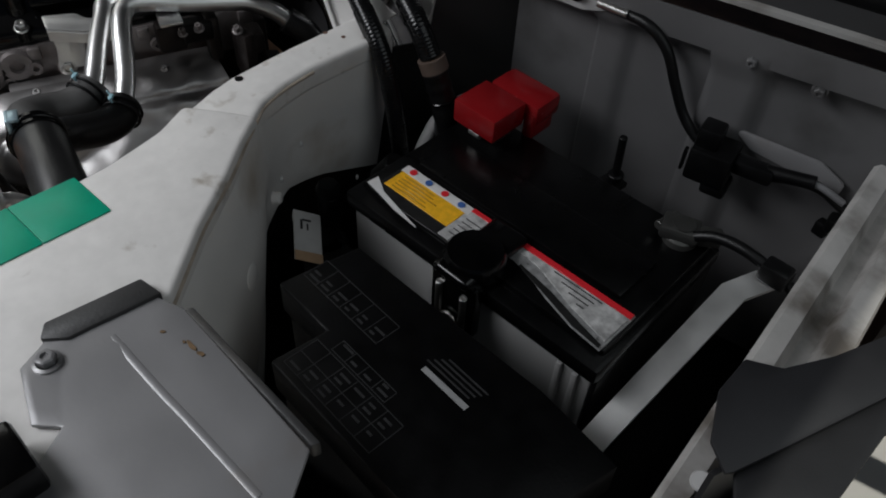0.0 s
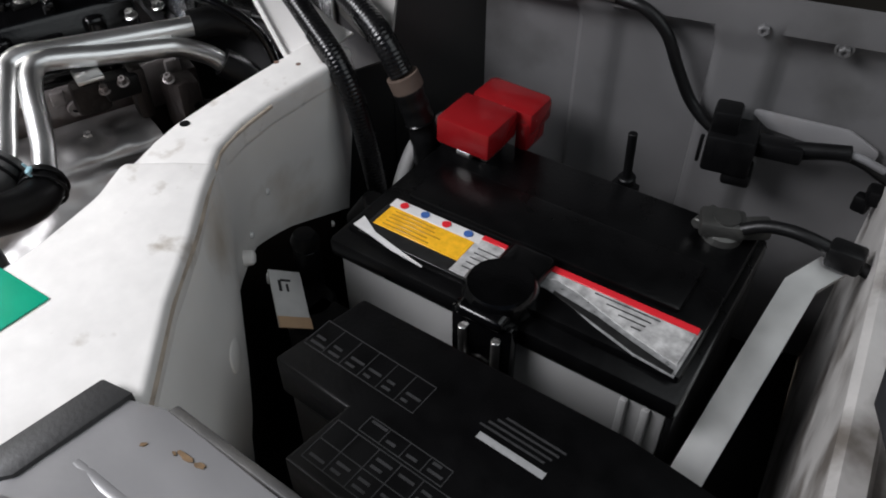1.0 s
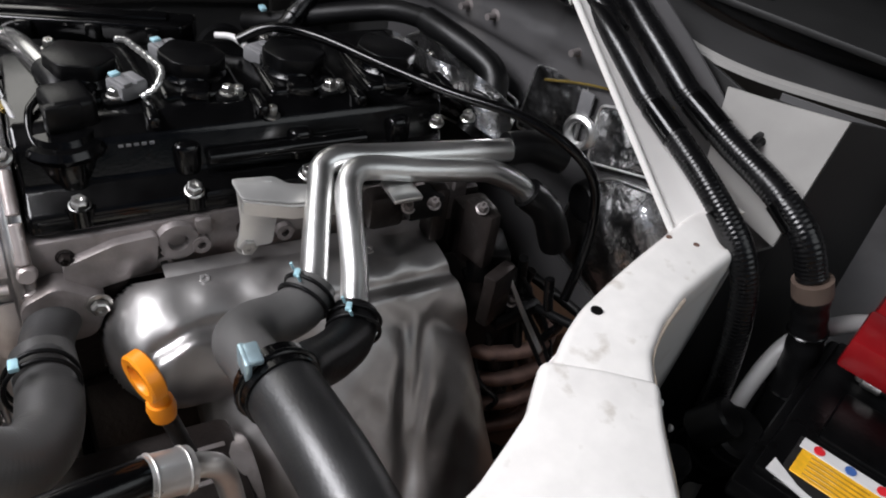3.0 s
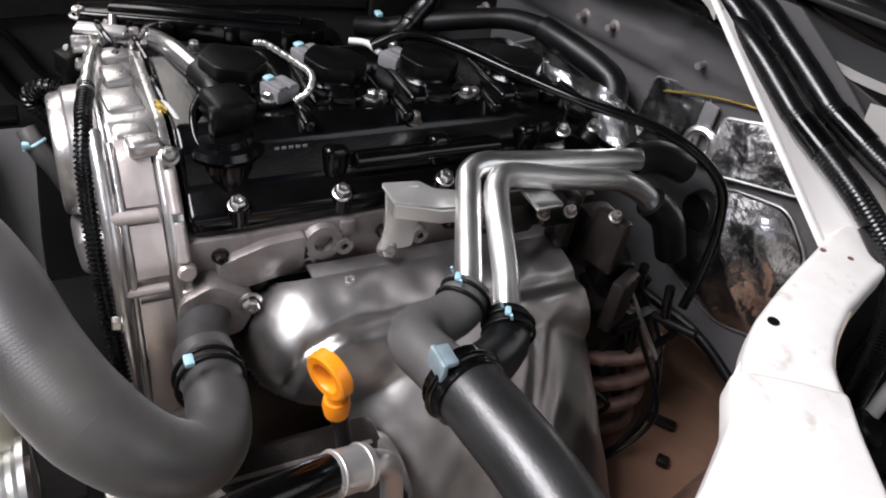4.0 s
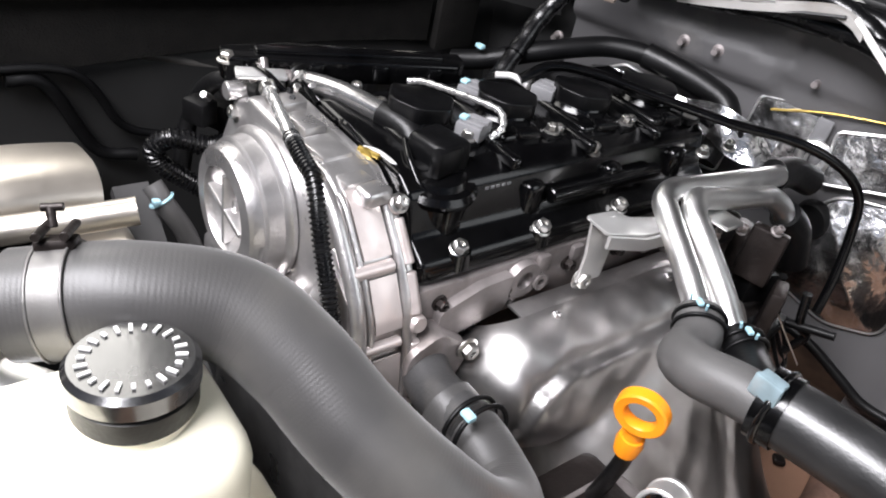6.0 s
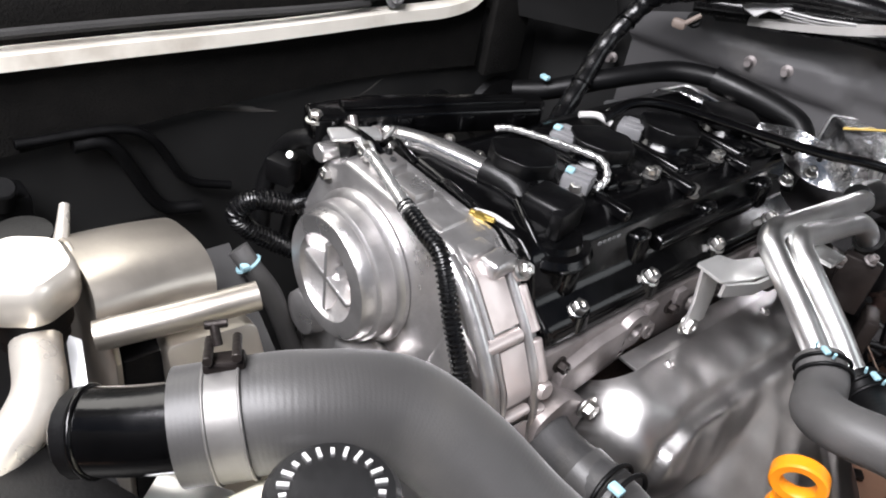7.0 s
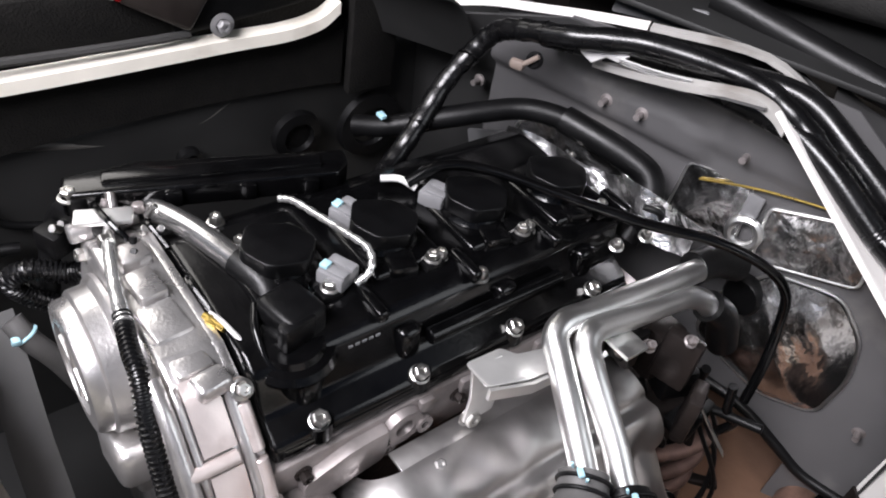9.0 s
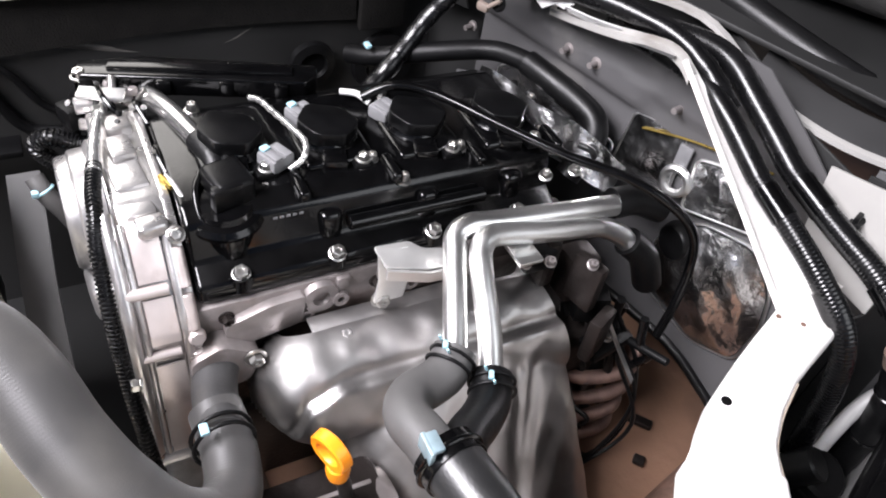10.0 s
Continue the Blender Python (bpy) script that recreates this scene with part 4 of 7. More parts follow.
for x0, y0, x1, y1 in ((0.006, -0.009, 0.008, -0.018), (0.008, -0.008, 0.016, -0.0095), (0.012, -0.012, 0.0135, -0.018)):
    box(bm, ((x0 + x1) / 2, (y0 + y1) / 2, 0.0003), (x1 - x0, abs(y1 - y0), 0.0008), 0, MT)
part("print_bar", bm, BAR, tv)
bm = B()
box(bm, (0.013, -0.044, 0.0004), (0.026, 0.009, 0.001), 0, MT)
part("tag_band", bm, surface("tan_print", (0.5, 0.33, 0.2), 0.5), tv)

# wiring on the bay wall
bm = B()
box(bm, (0.476, 0.481, 0.762), (0.036, 0.036, 0.032), 0.003, turn=32)
box(bm, (0.470, 0.476, 0.786), (0.020, 0.022, 0.020), 0.003, turn=32)
box(bm, (0.486, 0.484, 0.742), (0.022, 0.026, 0.012), 0.003, turn=32)
for k in range(3):
    box(bm, (0.466 + 0.009 * k, 0.457 + 0.0056 * k, 0.764), (0.003, 0.006, 0.022), 0.001, turn=32)
wcon = thing("wiring_connector", (0.476, 0.481, 0.736), "black wiring connector on the battery bay wall", "connector")
part("connector_body", bm, BLACK, wcon)
bm = B()
box(bm, (0.505, 0.499, 0.768), (0.034, 0.016, 0.014), 0.003, turn=32)
rod(bm, (0.512, 0.505, 0.770), (0.545, 0.526, 0.776), 0.006)
part("connector_plug", bm, BLACK, wcon)
bm = B()
tube(bm, [(0.376, 0.437, 0.856), (0.398, 0.446, 0.853), (0.415, 0.455, 0.838), (0.427, 0.463, 0.810), (0.440, 0.470, 0.786), (0.458, 0.477, 0.771), (0.478, 0.488, 0.762), (0.499, 0.503, 0.759), (0.540, 0.529, 0.770), (0.566, 0.545, 0.759), (0.60, 0.568, 0.738), (0.66, 0.61, 0.730)], 0.0046, 12)
lone("wall_cable", bm, RUBBERD, "black cable across the battery bay wall", "cable")
# highlight along the cable's top, made as a thin grey tube
bm = B()
tube(bm, [(0.498, 0.497, 0.764), (0.520, 0.511, 0.770), (0.545, 0.526, 0.775), (0.566, 0.540, 0.767)], 0.0030, 10)
lone("cable_highlight", bm, CONN, "grey strip standing in for the highlight on the bay cable", "wire")
bm = B()
prism(bm, rounded([(0, 0), (0.075, 0.006), (0.10, -0.004), (0.10, -0.016), (0.02, -0.012)], 0.003), axes((0.468, 0.502, 0.784), (0.84, 0.54, -0.12), (0.54, -0.84, 0)), 0.003)
lone("wall_bracket", bm, PLATE, "pale steel bracket behind the cable", "bracket")
bm = B()
box(bm, (0.572, 0.546, 0.744), (0.026, 0.016, 0.014), 0.003, turn=32)
box(bm, (0.560, 0.540, 0.734), (0.012, 0.010, 0.014), 0.002, turn=10)
lone("cable_clip", bm, BLACK, "black plastic clip gripping the bay cable", "clip")
term = thing("terminal_bracket", (0.325, 0.405, 0.85), "pale grey bracket with two black bolts and a cable lug", "bracket")
bm = B()
MX = axes((0.308, 0.388, 0.862), (0.80, 0.60, 0.0), (0.58, -0.78, 0.25))
prism(bm, rounded([(0, 0.012), (0.05, 0.012), (0.068, 0.002), (0.066, -0.010), (0.045, -0.014), (0, -0.010)], 0.004), MX, 0.006)
part("bracket_body", bm, CASE, term)
for x in (0.016, 0.038):
    bm = B()
    hexbolt(bm, MX @ Vector((x, 0.001, 0)), MX.to_3x3() @ Vector((0, 0, 1)), 0.0065, h=0.009)
    part("bolt", bm, BLACK, term)
bm = B()
tube(bm, [MX @ Vector((0.058, -0.004, 0.002)), MX @ Vector((0.085, -0.006, 0.004))], 0.0035, 10)
part("cable_lug", bm, BOLT, term)

# ribbed cable tubes past the gusset
for pts, r in (([(-0.06, 0.216, 0.884), (-0.02, 0.228, 0.890), (0.02, 0.240, 0.896), (0.084, 0.246, 0.899), (0.122, 0.244, 0.892), (0.172, 0.245, 0.868), (0.215, 0.246, 0.854), (0.252, 0.246, 0.840), (0.286, 0.250, 0.816), (0.300, 0.257, 0.77), (0.306, 0.265, 0.69), (0.31, 0.27, 0.60)], 0.0088),
               ([(-0.12, 0.205, 0.878), (-0.02, 0.248, 0.894), (0.04, 0.270, 0.906), (0.082, 0.277, 0.908), (0.127, 0.276, 0.892), (0.175, 0.277, 0.870), (0.222, 0.278, 0.858), (0.268, 0.280, 0.848), (0.298, 0.282, 0.834), (0.312, 0.288, 0.81)], 0.0098)):
    ct = thing("cable_tube", pts[-1], "black ribbed cable tube passing down into the battery bay", "cable tube", "cable tubes")
    bm = B()
    tube(bm, pts[:6], r, 18, 8)
    part("taped_length", bm, TUBEM, ct)
    bm = B()
    tube(bm, pts[5:], r, 18, 12, ribs=0.0030, depth=0.0003)
    part("tube_body", bm, TUBEM, ct)
    for k in (5, 7):
        bm = B()
        q0, q1 = Vector(pts[k]), Vector(pts[k + 1])
        tube(bm, [q0.lerp(q1, 0.2), q0.lerp(q1, 0.5), q0.lerp(q1, 0.8)], r + 0.0006, 18, 4)
        part("tape_wrap", bm, GLOSS, ct)
bm = B()
tube(bm, [(0.3125, 0.288, 0.810), (0.316, 0.291, 0.799)], 0.0126, 16)
lone("end_tape", bm, surface("tan_tape", (0.095, 0.068, 0.054), 0.55), "tan tape round the end of a cable tube", "tape")
bh = thing("bay_harness", (0.32, 0.30, 0.58), "black cable bundle going down beside the battery", "cable")
BHP = [(0.316, 0.290, 0.80), (0.325, 0.300, 0.75), (0.325, 0.305, 0.66), (0.32, 0.30, 0.58)]
bm = B()
tube(bm, BHP, lambda s: 0.0116 + 0.0004 * math.sin(70 * s), 16, 14)
part("taped_cable", bm, RUBBERD, bh)
line = spline(BHP, 8)
for k in (5, 11, 17):
    bm = B()
    ring(bm, line[k], line[k + 1] - line[k - 1], 0.0119, 0.0012, 24, 6)
    part("tape_turn", bm, GLOSS, bh)
cg = thing("cable_grommet", (0.32, 0.26, 0.62), "black rubber cable grommet beside the battery", "grommet")
bm = B()
rod(bm, (0.318, 0.238, 0.69), (0.33, 0.25, 0.715), 0.014)
part("neck", bm, RUBBERD, cg)
bm = B()
rod(bm, (0.305, 0.262, 0.62), (0.335, 0.262, 0.70), 0.02)
part("boot", bm, RUBBERD, cg)
for q in (0.35, 0.6, 0.85):
    bm = B()
    ring(bm, Vector((0.305, 0.262, 0.62)).lerp(Vector((0.335, 0.262, 0.70)), q), (0.03, 0, 0.08), 0.02, 0.0016, 28, 6)
    part("boot_rib", bm, RUBBERD, cg)

# ---- outer sill ----
sill = thing("door_sill", (0.67, 0.34, 0.775), "white painted door sill flange with scratches", "door sill", kind="structure")
bm = B()
D1 = Vector((-0.432, 0.902, 0))
N1 = Vector((0.902, 0.432, 0))
P0 = Vector((0.757, 0.152, 0.790))


def sill_sheet(u, v):
    prof = [(0.0, -0.27), (0.0, 0.0), (0.004, 0.004), (0.016, 0.003), (0.021, -0.010), (0.031, -0.011), (0.036, 0.002), (0.050, 0.003), (0.054, -0.03)]
    k = v * (len(prof) - 1)
    i = min(int(k), len(prof) - 2)
    a, b2 = prof[i], prof[i + 1]
    t = k - i
    o, h = a[0] * (1 - t) + b2[0] * t, a[1] * (1 - t) + b2[1] * t
    return P0 + D1 * (0.60 * u - 0.06) + N1 * o + Vector((0, 0, h))


sheet(bm, sill_sheet, 30, 16, 0.002)
part("sill_flange", bm, surface("scuffed_white_paint", (0.46, 0.445, 0.43), 0.45, vary=0.12, scale=35, bump=0.05, dirt=(0.14, 0.125, 0.11), dirt_amount=0.4), sill)
flap = thing("sill_cover", (0.71, 0.34, 0.79), "loose dark plastic trim cover peeled off the door sill", "trim cover")
bm = B()
FL = [(0.689, 0.301), (0.702, 0.316), (0.707, 0.348), (0.708, 0.384), (0.711, 0.441), (0.737, 0.409), (0.738, 0.352), (0.739, 0.286), (0.739, 0.251), (0.738, 0.247), (0.721, 0.252), (0.699, 0.275)]
prism(bm, FL, axes((0, 0, 0.845), (1, 0, 0), (0, 0, 1)), 0.003, 0.001)
part("cover_sheet", bm, surface("dark_grey_trim", (0.016, 0.016, 0.018), 0.5, vary=0.15, scale=30, bump=0.05, bscale=900), flap)
bm = B()
prism(bm, [(0.737, 0.29), (0.737, 0.356), (0.736, 0.414), (0.752, 0.395), (0.753, 0.339), (0.769, 0.292), (0.782, 0.256), (0.752, 0.242), (0.738, 0.254)], axes((0, 0, 0.8405), (1, 0, 0), (0, 0, 1)), 0.003, 0.001)
part("cover_fold", bm, surface("dark_trim_fold", (0.012, 0.012, 0.0135), 0.55, vary=0.15, scale=30, bump=0.05, bscale=900), flap)
bm = B()
sheet(bm, lambda u, v: Vector((0.735, 0.245, 0.838)) + Vector((-0.02, 0.30, 0)) * u + Vector((0.0, 0.0, -0.058)) * v, 6, 3, 0.003)
part("cover_skirt", bm, bpy.data.materials["dark_trim_fold"], flap)
bm = B()
rod(bm, (0.722, 0.268, 0.786), (0.722, 0.262, 0.797), 0.006)
lone("sill_clip", bm, CASE, "broken pale clip on the sill", "clip")

# ---- engine ----
engine = thing("engine", (-0.03, 0.03, 0.40), "four cylinder petrol engine with glossy black valve cover", "engine")
bm = B()
box(bm, (-0.035, 0.035, 0.66), (0.19, 0.34, 0.14), 0.006)
box(bm, (-0.03, 0.05, 0.50), (0.20, 0.36, 0.22), 0.01)
part("cylinder_block", bm, BLOCK, engine)
# head flange along the exhaust side
bm = B()
prism(bm, [(-0.145, 0.70), (-0.145, 0.745), (-0.10, 0.745), (-0.02, 0.748), (0.09, 0.748), (0.19, 0.748), (0.19, 0.70)], axes((0.062, 0, 0), (0, 1, 0), (1, 0, 0)), 0.03, 0.003)
for y, z, r in ((-0.084, 0.722, 0.006), (-0.049, 0.731, 0.0105), (-0.115, 0.712, 0.005), (-0.06, 0.715, 0.004)):
    lathe(bm, (0.062, y, z), (1, 0, 0), [(0, 0), (r * 1.5, 0), (r * 1.4, 0.006), (r * 0.7, 0.006), (r * 0.6, 0.001), (0, 0.001)], 18)
prism(bm, rounded([(-0.125, 0.700), (-0.125, 0.728), (-0.090, 0.740), (-0.062, 0.742), (-0.065, 0.712)], 0.005), axes((0.070, 0, 0), (0, 1, 0), (1, 0, 0)), 0.01, 0.0015)
for k in range(7):
    box(bm, (0.060, -0.03 + 0.035 * k, 0.739), (0.012, 0.012, 0.014), 0.002)
part("cylinder_head", bm, CASTDARK, engine, "grey cast alloy head edge with bosses")

rng = random.Random(12)
for k in range(9):
    bm = B()
    y = -0.125 + 0.030 * k + 0.006 * rng.random()
    if k % 2:
        lathe(bm, (0.064, y, 0.716 + 0.012 * rng.random()), (1, 0, 0.1), [(0, 0), (0.007, 0), (0.0065, 0.006), (0.003, 0.006), (0.003, 0.001), (0, 0.001)], 16)
        part("stud_boss", bm, CASTDARK, engine)
    else:
        hexbolt(bm, (0.062, y, 0.722 + 0.014 * rng.random()), (1, 0, 0.1), 0.0042)
        part("head_bolt", bm, BLOCK, engine)
# valve cover
bm = B()
VP = [(0.060, 0.748), (0.058, 0.762), (0.040, 0.772), (0.032, 0.800), (0.018, 0.809), (-0.085, 0.811), (-0.108, 0.80), (-0.118, 0.75)]
prism(bm, VP, axes((0, 0.170, 0), (-1, 0, 0), (0, 1, 0)) @ Matrix.Diagonal((-1, 1, 1, 1)), 0.310, 0.004, 3)
vc = part("valve_cover", bm, GLOSS, engine, "glossy black plastic valve cover")
bm = B()
box(bm, (0.052, 0.0175, 0.7535), (0.016, 0.305, 0.011), 0.003)
part("cover_flange", bm, GLOSS, vc)
for k in range(4):
    x, y = -0.036 + 0.007 * k, -0.088 + 0.0755 * k
    bm = B()
    box(bm, (x, y, 0.8085), (0.070, 0.058, 0.010), 0.0045, seg=3)
    part("coil_well", bm, GLOSS, vc)
    bm = B()
    box(bm, (0.020, y + 0.036, 0.8085), (0.030, 0.009, 0.010), 0.003, seg=3)
    part("cover_rib", bm, GLOSS, vc)
for y in (-0.107, -0.033, 0.05, 0.13):
    bm = B()
    lathe(bm, (0.050, y, 0.752), (0, 0, 1), [(0, 0), (0.012, 0), (0.011, 0.012), (0, 0.012)], 18)
    box(bm, (0.037, y, 0.774), (0.013, 0.019, 0.04), 0.006, seg=3)
    part("bolt_boss", bm, GLOSS, vc)
bm = B()
rod(bm, (0.043, -0.02, 0.782), (0.043, 0.10, 0.782), 0.006)
part("side_rib", bm, GLOSS, vc)
for x, y, z in ((0.012, 0.088, 0.808), (0.006, 0.012, 0.808), (0.030, 0.030, 0.802), (-0.066, -0.100, 0.808), (-0.094, -0.104, 0.808), (-0.075, 0.055, 0.808)):
    bm = B()
    hexbolt(bm, (x, y, z), (0.1, 0, 1), 0.0042, h=0.007)
    part("cover_bolt", bm, BOLT, vc)
for y, x, z in ((-0.107, 0.053, 0.764), (-0.033, 0.055, 0.764), (0.05, 0.055, 0.764), (0.13, 0.055, 0.764)):
    bm = B()
    hexbolt(bm, (x, y, z), (0.35, 0, 1), 0.0055, 1.3, h=0.006)
    part("bolt", bm, BOLT, vc)
bm = B()
for k in range(5):
    box(bm, (0.0335, -0.075 + 0.005 * k, 0.792), (0.001, 0.0032, 0.006), 0.0)
part("cast_mark", bm, CONN, vc)
# oil filler and rear rail of the cover
bm = B()
MD = axes((-0.152, -0.184, 0.8195), (0.0, 1.0, 0.0), (0, 0, 1)) @ Matrix.Rotation(radians(-17), 4, "Z")
prism(bm, [(0.0, -0.002), (0.186, -0.002), (0.196, 0.010), (0.196, 0.026), (0.05, 0.032), (0.0, 0.020)], MD, 0.019, 0.003, 3)
box(bm, (0.10, 0.012, 0.001), (0.15, 0.014, 0.005), 0.002, MD)
for x in (0.07, 0.12, 0.165):
    box(bm, (x, -0.003, -0.009), (0.012, 0.006, 0.014), 0.002, MD)
part("wiring_duct", bm, GLOSS, engine, "black wiring duct along the intake side")

# ignition coils
coil = thing("ignition_coil", (-0.03, -0.089, 0.815), "black ignition coil bolted on the valve cover", "ignition coil", "ignition coils")
bm = B()
prism(bm, rounded([(-0.061, -0.098), (-0.050, -0.071), (-0.030, -0.063), (-0.012, -0.080), (-0.018, -0.104), (-0.040, -0.113)], 0.006), axes((0, 0, 0.826), (1, 0, 0), (0, 0.05, 1)), 0.012, 0.0022, 3)
part("coil_top", bm, COILMAT, coil)
bm = B()
lathe(bm, (-0.036, -0.088, 0.806), (0, 0, 1), [(0, 0), (0.029, 0), (0.028, 0.006), (0.024, 0.010), (0.022, 0.014), (0, 0.014)], 28)
part("coil_base", bm, GLOSS, coil)
bm = B()
box(bm, (-0.008, -0.092, 0.813), (0.024, 0.020, 0.011), 0.003, turn=-15)
part("socket", bm, GLOSS, coil)
bm = B()
box(bm, (0.0, -0.072, 0.811), (0.014, 0.016, 0.006), 0.002)
part("mounting_ear", bm, COILMAT, coil)
bm = B()
hexbolt(bm, (0.0, -0.071, 0.8135), (0, 0, 1), 0.0044, h=0.005)
part("bolt", bm, BOLT, coil)
for k in range(1, 4):
    copy_thing(coil, Matrix.Translation((-0.03 + 0.007 * k, -0.089 + 0.0755 * k, 0.813)))

for p, turn, blue in (((-0.006, -0.062, 0.817), 25, True), ((-0.044, 0.044, 0.816), 25, False), ((-0.052, -0.026, 0.819), 20, True)):
    c = thing("coil_plug", p, "grey plastic coil connector", "connector", "coil connectors")
    bm = B()
    M0 = Matrix.Translation(p) @ Matrix.Rotation(radians(turn), 4, "Z")
    box(bm, (0, 0, 0), (0.020, 0.021, 0.012), 0.002, M0)
    box(bm, (0.002, -0.005, 0.006), (0.016, 0.007, 0.004), 0.001, M0)
    box(bm, (0.002, 0.005, 0.006), (0.016, 0.007, 0.003), 0.001, M0)
    part("plug_shell", bm, CONN, c)
    if blue:
        bm = B()
        box(bm, (-0.006, -0.005, 0.0085), (0.006, 0.007, 0.003), 0.001, M0)
        part("lock_tab", bm, BLUE, c, "blue locking tab")

# timing cover
tcov = part("timing_cover", B(), ALU, engine, "bright cast aluminium timing cover")
bm = B()
TP = [(-0.155, 0.45), (-0.16, 0.74), (-0.135, 0.792), (-0.11, 0.806), (0.0, 0.806), (0.022, 0.794), (0.050, 0.762), (0.066, 0.735), (0.078, 0.67), (0.080, 0.45)]
prism(bm, TP, axes((0, -0.182, 0), (1, 0, 0), (0, -1, 0)), 0.037, 0.004, 3)
prism(bm, [(x * 1.02, z) for x, z in TP], axes((0, -0.150, 0), (1, 0, 0), (0, -1, 0)), 0.008, 0.002)
# side ribs and bosses of the cover
pieces = []
for x, z, r in ((-0.13, 0.80, 0.007), (0.085, 0.60, 0.008)):
    q = B()
    rod(q, (x - 0.004, -0.188, z), (x - 0.004, -0.143, z), r)
    pieces.append(("cast_boss", q, ALU))
q = B()
prism(q, [(0.02, 0.765), (0.052, 0.742), (0.066, 0.665), (0.066, 0.60), (0.01, 0.60), (0.0, 0.70)], axes((0, -0.1885, 0), (1, 0, 0), (0, -1, 0)), 0.01, 0.004)
pieces.append(("front_pad", q, ALU))
for x, y, z, w, d, h in ((-0.086, -0.163, 0.808, 0.018, 0.020, 0.014), (-0.058, -0.165, 0.806, 0.026, 0.018, 0.014), (-0.028, -0.166, 0.803, 0.030, 0.024, 0.012), (0.003, -0.165, 0.797, 0.022, 0.022, 0.016)):
    q = B()
    box(q, (x, y, z), (w, d, h), 0.0022, turn=6)
    pieces.append(("cast_boss", q, ALU))
me = tcov.data
bmesh.ops.recalc_face_normals(bm, faces=bm.faces)
bm.to_mesh(me)
bm.free()
for p in me.polygons:
    p.use_smooth = True
me.set_sharp_from_angle(angle=radians(38))
for nm, q, mat in pieces:
    part(nm, q, mat, tcov)


def cover_edge(s, y, out=0.0):
    """A place on the cover's sloping side: s from its top to its foot."""
    line = [(0.008, 0.804), (0.024, 0.795), (0.052, 0.763), (0.068, 0.735), (0.079, 0.67), (0.082, 0.60)]
    k = s * (len(line) - 1)
    i = min(int(k), len(line) - 2)
    a, b2 = Vector(line[i]), Vector(line[i + 1])
    p = a.lerp(b2, k - i)
    n = Vector((b2.y - a.y, a.x - b2.x)).normalized() * -1
    return Vector((p.x + n.x * out, y, p.y + n.y * out))


for y, r, s0, s1 in ((-0.188, 0.0050, 0.0, 1.0), (-0.180, 0.0022, 0.1, 1.0), (-0.152, 0.0036, 0.2, 1.0)):
    bm = B()
    tube(bm, [cover_edge(s0 + (s1 - s0) * k / 9, y, 0.0005) for k in range(10)], r, 12, 3)
    part("cast_rib", bm, ALU, tcov)
# pale pockets between the ribs, and the long bolt posts
for s0, s1 in ((0.08, 0.36), (0.42, 0.62), (0.68, 0.98)):
    bm = B()
    sheet(bm, lambda u, v: cover_edge(s0 + (s1 - s0) * u, -0.177 + 0.020 * v, 0.0018 + 0.0012 * math.sin(math.pi * u) * math.sin(math.pi * v)), 14, 6, 0.0016)
    part("side_panel", bm, ALUP, tcov, "pinkish machined side panel")
for s0, s1 in ((0.26, 0.40), (0.43, 0.60), (0.66, 0.95)):
    bm = B()
    rod(bm, cover_edge(s0, -0.147, 0.0005), cover_edge(s1, -0.147, 0.0005), 0.0048)
    part("bolt_post", bm, ALUP, tcov)
for s in (0.22, 0.62):
    bm = B()
    p, p2 = cover_edge(s, -0.146, 0.0), cover_edge(s, -0.146, 0.012)
    lathe(bm, p, (p2 - p), [(0, 0), (0.0068, 0), (0.0064, 0.004), (0.005, 0.006), (0, 0.006)], 18)
    part("cast_boss", bm, ALUP, tcov)
for s, r in ((0.39, 0.0046), (0.65, 0.0038)):
    bm = B()
    rod(bm, cover_edge(s, -0.188, 0.0005), cover_edge(s, -0.158, 0.0005), r)
    part("cross_rib", bm, ALUP, tcov)
bm = B()
hexbolt(bm, cover_edge(0.22, -0.146, 0.006), (0.7, 0, 0.7), 0.0046)
part("bolt", bm, BOLT, tcov)
bm = B()
prism(bm, [(-0.012, 0), (0.010, -0.004), (0.006, 0.022)], axes((0.045, -0.203, 0.690), (1, 0, 0), (0.1, -1, 0.2)), 0.003)
part("cover_tab", bm, ALU, tcov)
bm = B()
box(bm, cover_edge(0.16, -0.160, 0.004), (0.016, 0.022, 0.012), 0.004, turn=8, seg=3)
part("cast_boss", bm, ALU, tcov)
# round cam gear cover
bm = B()
C0 = Vector((-0.078, -0.183, 0.738))
lathe(bm, C0, (0, -1, 0), [(0, 0), (0.056, 0), (0.056, 0.003), (0.0535, 0.006), (0.0510, 0.007), (0.0500, 0.018), (0.0485, 0.0195), (0.0470, 0.020), (0.0460, 0.027), (0.0440, 0.0295), (0.0410, 0.0300), (0.0320, 0.0302), (0.0310, 0.0285), (0.0285, 0.0255), (0.010, 0.0125), (0, 0.0120)], 64)
cgc = part("cam_gear_cover", bm, ALU, tcov, "round cast cover with a ribbed recess")
for k in range(2):
    bm = B()
    a = radians(12 + 75 * k)
    box(bm, (0, 0, 0), (0.055, 0.013, 0.0045), 0.0015, Matrix.Translation(C0 + Vector((0, -0.0235, 0))) @ Matrix.Rotation(a, 4, "Y"))
    part("recess_rib", bm, ALU, cgc)
bm = B()
lathe(bm, C0 + Vector((0, -0.016, 0)), (0, -1, 0), [(0, 0), (0.008, 0), (0.0075, 0.007), (0, 0.0075)], 20)
part("hub", bm, ALU, cgc)
bm = B()
